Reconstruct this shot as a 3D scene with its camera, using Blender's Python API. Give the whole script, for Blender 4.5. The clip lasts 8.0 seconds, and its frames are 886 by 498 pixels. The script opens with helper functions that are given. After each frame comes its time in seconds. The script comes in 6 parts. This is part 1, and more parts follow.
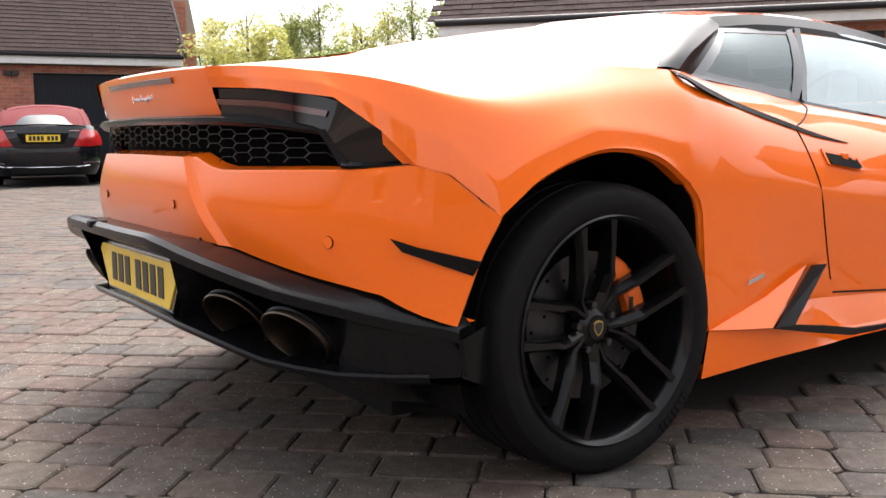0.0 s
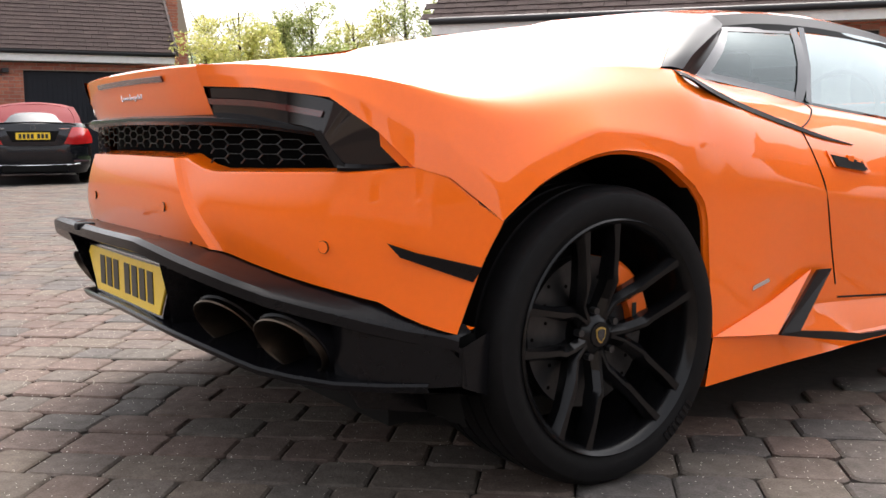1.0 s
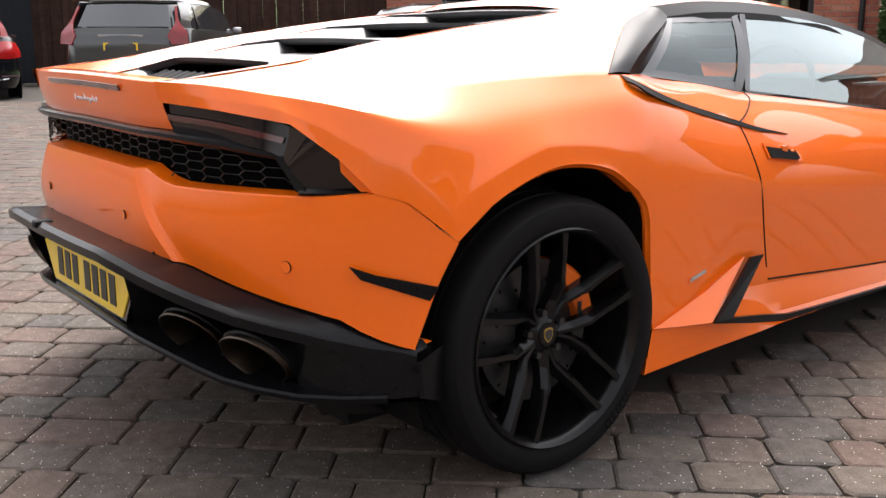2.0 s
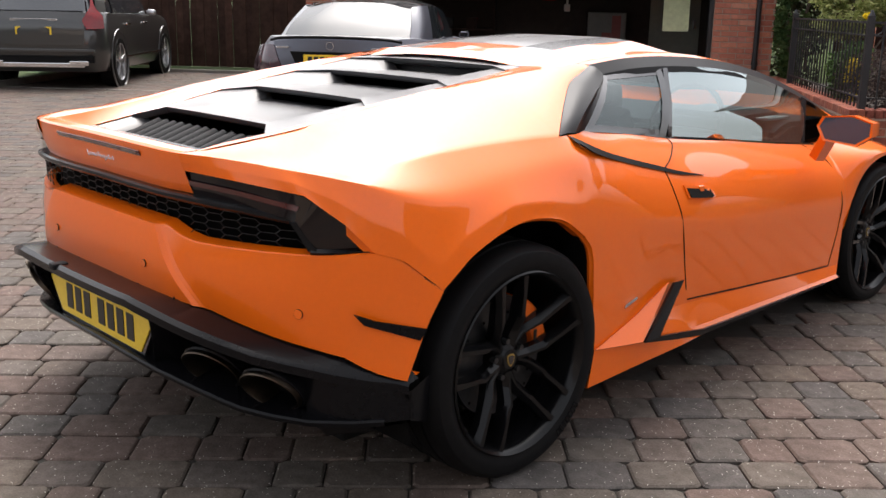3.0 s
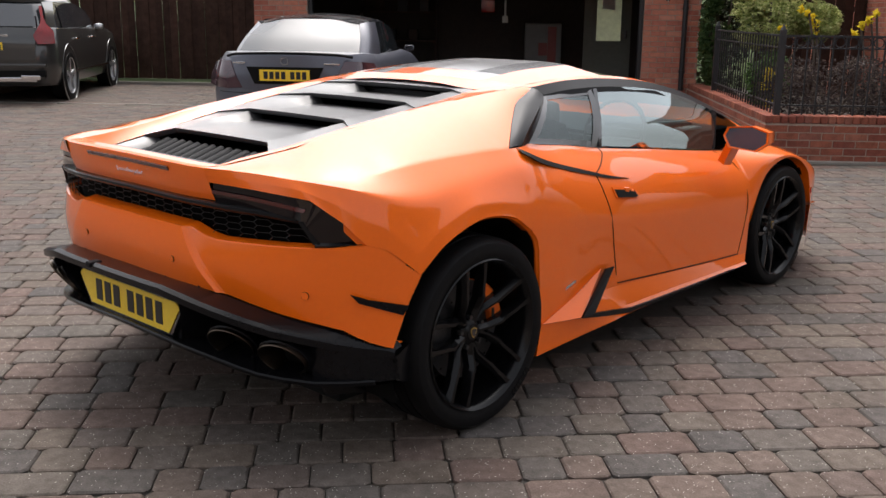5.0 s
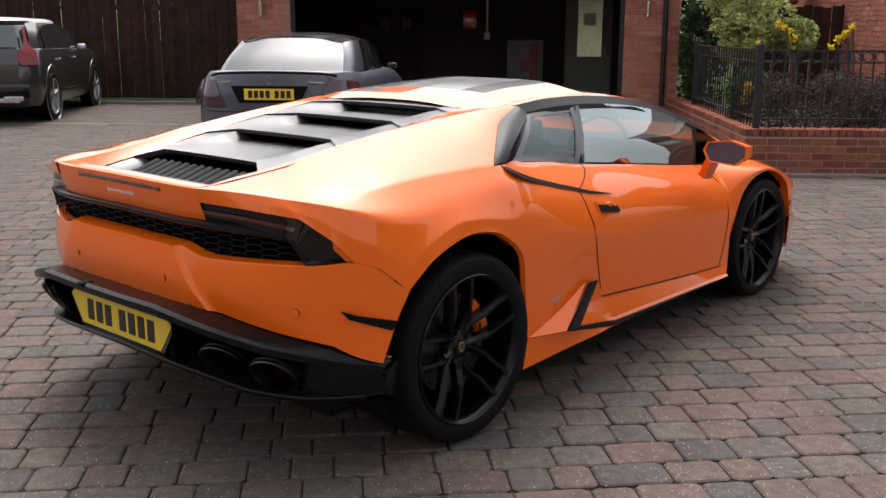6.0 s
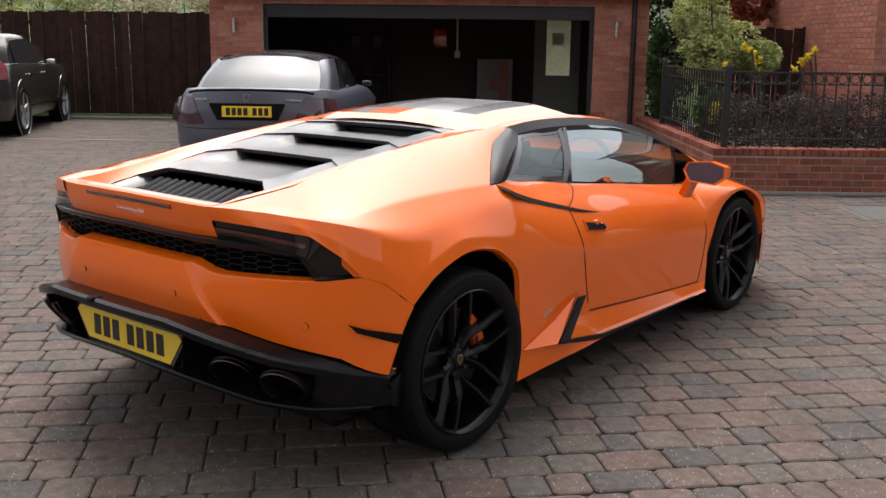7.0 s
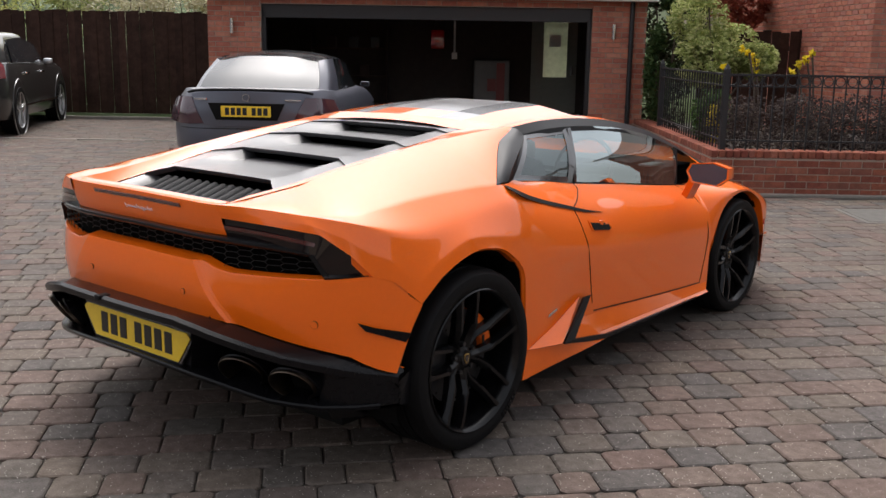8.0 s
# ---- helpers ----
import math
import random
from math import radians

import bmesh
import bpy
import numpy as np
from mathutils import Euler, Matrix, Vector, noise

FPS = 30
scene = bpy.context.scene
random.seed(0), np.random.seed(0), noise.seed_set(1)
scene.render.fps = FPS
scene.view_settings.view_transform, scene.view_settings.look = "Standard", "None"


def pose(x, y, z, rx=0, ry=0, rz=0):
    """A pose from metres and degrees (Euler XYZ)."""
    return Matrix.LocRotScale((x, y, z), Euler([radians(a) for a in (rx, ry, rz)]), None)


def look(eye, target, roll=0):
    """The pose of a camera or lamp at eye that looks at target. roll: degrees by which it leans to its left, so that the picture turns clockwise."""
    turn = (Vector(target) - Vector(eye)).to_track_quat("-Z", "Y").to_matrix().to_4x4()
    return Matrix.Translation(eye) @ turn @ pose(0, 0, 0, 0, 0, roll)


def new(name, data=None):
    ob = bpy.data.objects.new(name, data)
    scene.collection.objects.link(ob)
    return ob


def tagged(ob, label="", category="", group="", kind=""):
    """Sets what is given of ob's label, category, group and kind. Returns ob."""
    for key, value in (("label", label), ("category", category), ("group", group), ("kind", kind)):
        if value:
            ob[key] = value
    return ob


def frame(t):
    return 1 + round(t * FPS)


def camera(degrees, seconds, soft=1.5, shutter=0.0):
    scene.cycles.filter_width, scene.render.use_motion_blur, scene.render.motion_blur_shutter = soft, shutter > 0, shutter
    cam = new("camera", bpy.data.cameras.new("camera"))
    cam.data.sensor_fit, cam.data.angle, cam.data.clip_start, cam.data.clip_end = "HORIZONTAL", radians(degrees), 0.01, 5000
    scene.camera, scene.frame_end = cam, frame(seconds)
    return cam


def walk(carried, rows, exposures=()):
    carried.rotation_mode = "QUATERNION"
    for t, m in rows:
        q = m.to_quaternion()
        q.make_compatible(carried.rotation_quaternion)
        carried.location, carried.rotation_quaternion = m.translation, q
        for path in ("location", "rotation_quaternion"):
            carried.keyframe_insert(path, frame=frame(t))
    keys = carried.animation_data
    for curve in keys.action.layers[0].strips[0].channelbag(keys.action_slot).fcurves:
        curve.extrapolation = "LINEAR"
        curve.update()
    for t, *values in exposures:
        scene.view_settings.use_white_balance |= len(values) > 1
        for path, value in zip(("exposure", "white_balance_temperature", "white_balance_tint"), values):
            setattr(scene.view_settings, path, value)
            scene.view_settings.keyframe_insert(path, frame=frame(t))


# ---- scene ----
cam = camera(48.63, 8.0)
PATH = [
    (0, (2.583, -1.576, 0.804), (0.937, -0.464, 0.570), -0.52),
    (0.5, (2.551, -1.566, 0.808), (0.908, -0.451, 0.573), -0.45),
    (1, (2.520, -1.551, 0.810), (0.884, -0.426, 0.573), -0.37),
    (2.5, (2.594, -1.744, 1.230), (1.128, -0.483, 0.721), 0.45),
    (3, (2.684, -1.980, 1.332), (1.281, -0.639, 0.848), 1.01),
    (3.5, (2.788, -2.245, 1.391), (1.445, -0.844, 0.908), 1.25),
    (4, (2.923, -2.381, 1.414), (1.598, -0.961, 0.935), 0.94),
    (5.5, (3.061, -2.494, 1.446), (1.746, -1.059, 0.984), 0.48),
    (6, (3.077, -2.528, 1.454), (1.775, -1.075, 1.014), 0.16),
    (6.5, (3.070, -2.629, 1.471), (1.798, -1.144, 1.050), 0.42),
    (7, (3.067, -2.716, 1.485), (1.817, -1.209, 1.077), 0.65),
    (7.5, (3.046, -2.747, 1.481), (1.806, -1.231, 1.077), 0.84),
    (8, (3.038, -2.759, 1.479), (1.797, -1.243, 1.074), 0.95),
]
walk(cam, [(t, look(eye, target, roll)) for t, eye, target, roll in PATH],
     exposures=[(0.0, 1.95, 6640, 12), (1.0, 1.9, 6640, 12), (2.5, 1.62, 6620, 12), (3.5, 1.3, 6580, 12), (5.5, 1.12, 6520, 12), (8.0, 1.07, 6500, 12)])

# ---------------- world, sun, exposure ----------------
SUN_AZ, SUN_EL = radians(-48.0), radians(61.0)      # azimuth from +y towards +x
world = bpy.data.worlds.new("sky")
scene.world = world
world.use_nodes = True
wn = world.node_tree.nodes
wn.clear()
w_out = wn.new("ShaderNodeOutputWorld")
w_bg = wn.new("ShaderNodeBackground")
w_sky = wn.new("ShaderNodeTexSky")
w_sky.sky_type = "NISHITA"
w_sky.sun_disc = False
w_sky.sun_elevation, w_sky.sun_rotation = SUN_EL, SUN_AZ
w_sky.air_density, w_sky.dust_density, w_sky.ozone_density = 1.0, 6.0, 0.6
w_hsv = wn.new("ShaderNodeHueSaturation")
w_hsv.inputs["Saturation"].default_value = 0.25
w_bg.inputs["Strength"].default_value = 0.14
world.node_tree.links.new(w_sky.outputs[0], w_hsv.inputs["Color"])
world.node_tree.links.new(w_hsv.outputs[0], w_bg.inputs["Color"])
world.node_tree.links.new(w_bg.outputs[0], w_out.inputs["Surface"])

sun = new("sun", bpy.data.lights.new("sun", "SUN"))
sun.data.energy, sun.data.angle, sun.data.color = 0.25, radians(40.0), (1.0, 0.9, 0.78)
sun_dir = Vector((math.sin(SUN_AZ) * math.cos(SUN_EL), math.cos(SUN_AZ) * math.cos(SUN_EL), math.sin(SUN_EL)))
sun.matrix_world = look(sun_dir * 60, (0, 0, 0))


# ---------------- materials ----------------
def node_mat(name):
    m = bpy.data.materials.new(name)
    m.use_nodes = True
    return m, m.node_tree.nodes, m.node_tree.links, m.node_tree.nodes["Principled BSDF"]


def mat(name, colour, rough=0.5, metal=0.0, var=0.12, scale=30.0, bump=0.0, bump_scale=200.0, coat=0.0, coat_rough=0.03,
        big=0.0, per=0.0, spec=0.5, fleck=0.0, coat_ior=1.5):
    """A surface with a base colour varied at two scales, optional relief, clear coat and a shift from piece to piece."""
    m, n, l, b = node_mat(name)
    tc = n.new("ShaderNodeTexCoord")
    col = n.new("ShaderNodeRGB")
    col.outputs[0].default_value = (*colour, 1)
    last = col.outputs[0]

    def vary(last, fac_socket, amount):
        mr = n.new("ShaderNodeMapRange")
        mr.inputs["From Min"].default_value, mr.inputs["From Max"].default_value = 0.2, 0.8
        mr.inputs["To Min"].default_value, mr.inputs["To Max"].default_value = 1 - amount, 1 + amount
        l.new(fac_socket, mr.inputs["Value"])
        mx = n.new("ShaderNodeVectorMath")
        mx.operation = "SCALE"
        l.new(last, mx.inputs[0])
        l.new(mr.outputs[0], mx.inputs["Scale"])
        return mx.outputs[0]

    for amount, sc in ((var, scale), (big, scale * 0.08)):
        if amount:
            nz = n.new("ShaderNodeTexNoise")
            nz.inputs["Scale"].default_value, nz.inputs["Detail"].default_value = sc, 5
            l.new(tc.outputs["Object"], nz.inputs["Vector"])
            last = vary(last, nz.outputs["Fac"], amount)
    if per:
        oi = n.new("ShaderNodeObjectInfo")
        last = vary(last, oi.outputs["Random"], per)
    if fleck:
        vo = n.new("ShaderNodeTexVoronoi")
        vo.inputs["Scale"].default_value = 110
        l.new(tc.outputs["Object"], vo.inputs["Vector"])
        cr = n.new("ShaderNodeValToRGB")
        cr.color_ramp.elements[0].position, cr.color_ramp.elements[1].position = 0.06, 0.12
        cr.color_ramp.elements[0].color, cr.color_ramp.elements[1].color = (fleck, fleck, fleck, 1), (0, 0, 0, 1)
        l.new(vo.outputs["Distance"], cr.inputs[0])
        ad = n.new("ShaderNodeVectorMath")
        l.new(last, ad.inputs[0])
        l.new(cr.outputs[0], ad.inputs[1])
        last = ad.outputs[0]
    l.new(last, b.inputs["Base Color"])
    b.inputs["Roughness"].default_value, b.inputs["Metallic"].default_value = rough, metal
    b.inputs["Specular IOR Level"].default_value = spec
    b.inputs["Coat Weight"].default_value, b.inputs["Coat Roughness"].default_value = coat, coat_rough
    b.inputs["Coat IOR"].default_value = coat_ior
    if bump:
        nb = n.new("ShaderNodeTexNoise")
        nb.inputs["Scale"].default_value, nb.inputs["Detail"].default_value = bump_scale, 4
        l.new(tc.outputs["Object"], nb.inputs["Vector"])
        bp = n.new("ShaderNodeBump")
        bp.inputs["Strength"].default_value, bp.inputs["Distance"].default_value = bump, 0.004
        l.new(nb.outputs["Fac"], bp.inputs["Height"])
        l.new(bp.outputs[0], b.inputs["Normal"])
    return m


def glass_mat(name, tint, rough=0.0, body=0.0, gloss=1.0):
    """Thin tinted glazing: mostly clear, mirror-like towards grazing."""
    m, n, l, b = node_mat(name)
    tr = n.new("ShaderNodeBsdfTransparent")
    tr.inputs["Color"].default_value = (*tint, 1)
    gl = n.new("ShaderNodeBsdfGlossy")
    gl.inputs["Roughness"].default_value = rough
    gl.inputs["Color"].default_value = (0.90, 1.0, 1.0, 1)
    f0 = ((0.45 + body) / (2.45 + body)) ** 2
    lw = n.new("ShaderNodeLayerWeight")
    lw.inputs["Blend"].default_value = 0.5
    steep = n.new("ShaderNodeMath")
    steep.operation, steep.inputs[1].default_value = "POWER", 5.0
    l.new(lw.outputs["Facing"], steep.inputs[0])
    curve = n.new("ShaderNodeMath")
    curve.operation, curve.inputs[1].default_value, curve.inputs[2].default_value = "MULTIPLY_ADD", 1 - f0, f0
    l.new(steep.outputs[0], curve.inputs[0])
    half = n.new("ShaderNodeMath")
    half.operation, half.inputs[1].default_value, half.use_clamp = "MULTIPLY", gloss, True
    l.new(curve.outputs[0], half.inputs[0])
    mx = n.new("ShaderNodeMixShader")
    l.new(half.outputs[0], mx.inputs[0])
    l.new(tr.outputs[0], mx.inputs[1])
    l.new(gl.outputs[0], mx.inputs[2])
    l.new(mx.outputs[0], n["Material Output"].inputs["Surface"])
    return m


ORANGE = mat("orange_pearl_paint", (0.92, 0.152, 0.004), 0.38, 0.0, 0.03, 900, coat=1.0, coat_rough=0.015, big=0.02, spec=0.12, coat_ior=1.47)
SATIN = mat("satin_black_trim", (0.005, 0.005, 0.006), 0.27, 0, 0.15, 60, bump=0.02, bump_scale=900, spec=0.18)
TRIM = mat("semi_gloss_black_trim", (0.010, 0.010, 0.011), 0.25, 0, 0.1, 60, bump=0.01, bump_scale=900, spec=0.2)
GLOSS = mat("gloss_black_trim", (0.008, 0.008, 0.009), 0.14, 0, 0.1, 20, coat=1.0, coat_rough=0.05)
LOUVRE = mat("satin_black_engine_cover", (0.03, 0.03, 0.032), 0.42, 0, 0.1, 80, bump=0.01, bump_scale=1200, coat=0.6, coat_rough=0.3, spec=0.5)
DULL = mat("dull_black_trim", (0.007, 0.007, 0.008), 0.5, 0, 0.1, 60, spec=0.1)
ROOF_SATIN = mat("satin_black_roof_paint", (0.03, 0.03, 0.032), 0.35, 0, 0.08, 80, bump=0.01, bump_scale=1200, coat=1.0, coat_rough=0.2, spec=0.6)
PILLAR_PAINT = mat("satin_black_pillar_paint", (0.012, 0.012, 0.013), 0.36, 0, 0.08, 80, coat=0.0, coat_rough=0.3, spec=0.22)
# Near-black colour that stands for deep shade in hollows.
VOID = mat("painted_shade_black", (0.0015, 0.0015, 0.0015), 0.9, 0, 0.1, 30, spec=0.05)
MESH = mat("grille_wire", (0.007, 0.007, 0.008), 0.35, 0, 0.1, 60)
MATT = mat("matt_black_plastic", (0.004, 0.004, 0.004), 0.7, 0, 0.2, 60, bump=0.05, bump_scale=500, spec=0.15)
RUBBER = mat("tyre_rubber", (0.008, 0.008, 0.0085), 0.5, 0, 0.2, 40, bump=0.06, bump_scale=300, big=0.2, spec=0.09)
RIM = mat("gloss_black_alloy", (0.004, 0.004, 0.0045), 0.22, 0.0, 0.12, 60, bump=0.008, bump_scale=900, spec=0.26)
STEEL = mat("brake_disc_steel", (0.06, 0.06, 0.062), 0.4, 0.8, 0.2, 40)
CHROME = mat("chrome", (0.75, 0.75, 0.76), 0.12, 1.0, 0.05, 30)
EXHAUST = mat("bronzed_exhaust_steel", (0.10, 0.078, 0.06), 0.38, 1.0, 0.25, 25)
PLATE = mat("yellow_plate", (0.85, 0.58, 0.03), 0.35, 0, 0.05, 60, coat=0.3)
PLATE_INK = mat("plate_black", (0.01, 0.01, 0.01), 0.4, 0, 0.1, 50)
LAMP = mat("smoked_lamp_lens", (0.008, 0.004, 0.004), 0.07, 0, 0.1, 40, coat=0.0, spec=.45)
LAMP_RED = mat("dark_red_lamp", (0.07, 0.006, 0.004), 0.12, 0, 0.2, 30, coat=1.0)
RED_LAMP = mat("red_lamp_lens", (0.45, 0.012, 0.012), 0.1, 0, 0.2, 25, coat=1.0)
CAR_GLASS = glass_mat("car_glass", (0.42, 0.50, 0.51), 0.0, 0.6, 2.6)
DARK_GLASS = glass_mat("tinted_glass", (0.05, 0.065, 0.08), 0.0, -0.05, 0.12)
QUARTER_GLASS = glass_mat("lightly_tinted_glass", (0.26, 0.31, 0.32), 0.0, 0.2, 1.6)
CABIN = mat("cabin_leather", (0.03, 0.03, 0.032), 0.6, 0, 0.2, 40, bump=0.1, bump_scale=250)
SEAT = mat("pale_seat_leather", (0.14, 0.15, 0.15), 0.55, 0, 0.12, 30, bump=0.08, bump_scale=250)

MORTAR = mat("mortar", (0.34, 0.27, 0.22), 0.95, 0, 0.15, 40, bump=0.3, bump_scale=200)
JOINT = mat("paving_joint_sand", (0.042, 0.036, 0.031), 0.95, 0, 0.3, 30, bump=0.4, bump_scale=150)
TIMBER = mat("dark_stained_fence_timber", (0.045, 0.022, 0.016), 0.8, 0, 0.35, 14, bump=0.3, bump_scale=90, per=0.3)
IRON = mat("black_painted_iron", (0.012, 0.012, 0.014), 0.45, 0, 0.2, 30)
WHITE = mat("white_painted_trim", (0.78, 0.77, 0.74), 0.5, 0, 0.08, 12, big=0.08)
ROOF = mat("brown_roof_tile", (0.085, 0.062, 0.055), 0.85, 0, 0.25, 12, bump=0.3, bump_scale=80, per=0.2, big=0.15)
DOOR_GREY = mat("grey_green_door_paint", (0.2, 0.21, 0.18), 0.55, 0, 0.1, 15)
GRASS = mat("grass", (0.045, 0.075, 0.018), 0.9, 0, 0.4, 6, bump=0.6, bump_scale=60, big=0.3)


# ---------------- mesh helpers ----------------
def link(name, bm, material, parent=None, label="", smooth=False, sharp=40.0, m=None):
    me = bpy.data.meshes.new(name)
    bm.to_mesh(me)
    bm.free()
    for mt in (material if isinstance(material, (list, tuple)) else [material]):
        me.materials.append(mt)
    if smooth:
        me.shade_smooth()
        me.set_sharp_from_angle(angle=radians(sharp))
    ob = new(name, me)
    if parent is not None:
        ob.parent = parent
    if m is not None:
        ob.matrix_basis = m
    if label:
        tagged(ob, label)
    return ob


def part(name, bm, material, parent, label="", smooth=False, sharp=40.0, m=None):
    return link(name, bm, material, parent, label, smooth, sharp, m)


def thing(name, label, category, m=None, group="", kind=""):
    ob = new(name)
    ob.empty_display_size = 0.1
    if m is not None:
        ob.matrix_basis = m
    return tagged(ob, label, category, group, kind)


def add_box(bm, lo, hi, bevel=0.0, m=None):
    lo, hi = Vector(lo), Vector(hi)
    r = bmesh.ops.create_cube(bm, size=1.0, matrix=Matrix.LocRotScale((lo + hi) / 2, None, hi - lo))
    vs = r["verts"]
    if bevel:
        es = list({e for v in vs for e in v.link_edges})
        r = bmesh.ops.bevel(bm, geom=es, offset=bevel, segments=2, affect="EDGES", profile=0.6)
        vs = r["verts"]
    if m is not None:
        bmesh.ops.transform(bm, matrix=m, verts=vs)
    return vs


def box(lo, hi, bevel=0.0, m=None):
    bm = bmesh.new()
    add_box(bm, lo, hi, bevel, m)
    return bm


def add_cyl(bm, a, b, r0, r1=None, seg=16, caps=True):
    a, b = Vector(a), Vector(b)
    d = b - a
    q = d.to_track_quat("Z", "Y").to_matrix().to_4x4()
    return bmesh.ops.create_cone(bm, cap_ends=caps, segments=seg, radius1=r0, radius2=r0 if r1 is None else r1, depth=d.length,
                                 matrix=Matrix.Translation((a + b) / 2) @ q)["verts"]


def cyl(a, b, r0, r1=None, seg=16):
    bm = bmesh.new()
    add_cyl(bm, a, b, r0, r1, seg)
    return bm


def add_prism(bm, pts, vec):
    """Extrudes a planar polygon along vec."""
    vec = Vector(vec)
    lo = [bm.verts.new(p) for p in pts]
    hi = [bm.verts.new(Vector(p) + vec) for p in pts]
    k = len(pts)
    bm.faces.new(lo)
    bm.faces.new(hi[::-1])
    for i in range(k):
        bm.faces.new((lo[i], hi[i], hi[(i + 1) % k], lo[(i + 1) % k]))
    bmesh.ops.recalc_face_normals(bm, faces=bm.faces)
    return lo + hi


def prism(pts, vec, bevel=0.0):
    bm = bmesh.new()
    add_prism(bm, pts, vec)
    if bevel:
        bmesh.ops.bevel(bm, geom=list(bm.edges), offset=bevel, segments=2, affect="EDGES")
    return bm


def cr(p0, p1, p2, p3, t):
    """Catmull-Rom between p1 and p2."""
    return 0.5 * ((2 * p1) + (p2 - p0) * t + (2 * p0 - 5 * p1 + 4 * p2 - p3) * t * t + (3 * p1 - p0 - 3 * p2 + p3) * t ** 3)


def spline(pts, n):
    """n samples a span along a smooth line through pts (rows of an array)."""
    p = np.asarray(pts, float)
    p = np.vstack([2 * p[0] - p[1], p, 2 * p[-1] - p[-2]])
    out = []
    for i in range(1, len(p) - 2):
        for k in range(n):
            out.append(cr(p[i - 1], p[i], p[i + 1], p[i + 2], k / n))
    out.append(p[-2])
    return np.array(out)


def net(rows, nu=6, nv=6):
    """A smooth grid through a net of control points: rows of columns of (x, y, z)."""
    a = np.array([spline(r, nu) for r in rows])
    return np.array([spline(a[:, j], nv) for j in range(a.shape[1])]).transpose(1, 0, 2)


def add_grid(bm, g, flip=False, mirror=False):
    g = np.array(g, float)
    if mirror:
        g = g * np.array([-1, 1, 1])
        flip = not flip
    vs = [[bm.verts.new(p) for p in row] for row in g]
    for i in range(len(vs) - 1):
        for j in range(len(vs[0]) - 1):
            q = [vs[i][j], vs[i][j + 1], vs[i + 1][j + 1], vs[i + 1][j]]
            bm.faces.new(q[::-1] if flip else q)
    return vs


def skin(grids, thick=0.0, weld=0.0008, flip=False, mirror=False):
    """One bmesh from several grids, welded at shared borders, with an optional inner skin for thickness."""
    bm = bmesh.new()
    for g in grids:
        add_grid(bm, g, flip, mirror)
    bmesh.ops.remove_doubles(bm, verts=bm.verts, dist=weld)
    bmesh.ops.dissolve_degenerate(bm, dist=0.0002, edges=bm.edges)
    if thick:
        bmesh.ops.solidify(bm, geom=list(bm.faces), thickness=thick)
    return bm


def tube(pts, r, seg=8, n=6):
    """A round bar bent along a smooth line."""
    bm = bmesh.new()
    p = spline(pts, n) if n > 1 else np.asarray(pts, float)
    rings = []
    for i, q in enumerate(p):
        d = Vector(p[min(i + 1, len(p) - 1)] - p[max(i - 1, 0)]).normalized()
        s = d.cross(Vector((0, 0, 1)))
        s = s.normalized() if s.length > 1e-3 else Vector((1, 0, 0))
        u = s.cross(d)
        rings.append([bm.verts.new(Vector(q) + r * (math.cos(a) * s + math.sin(a) * u)) for a in np.linspace(0, 2 * math.pi, seg, endpoint=False)])
    for a, b in zip(rings, rings[1:]):
        for k in range(seg):
            bm.faces.new((a[k], a[(k + 1) % seg], b[(k + 1) % seg], b[k]))
    bm.faces.new(rings[0][::-1])
    bm.faces.new(rings[-1])
    bmesh.ops.recalc_face_normals(bm, faces=bm.faces)
    return bm


# ---------------- the yard: a frame of its own, turned against the car ----------------
YAW = radians(38.9)
YARD = Matrix.Translation((3.04, -2.76, 0)) @ Matrix.Rotation(YAW, 4, "Z")     # x: across, y: towards the garage


def yard(x, y, z, rz=0.0):
    return YARD @ pose(x, y, z, 0, 0, rz)


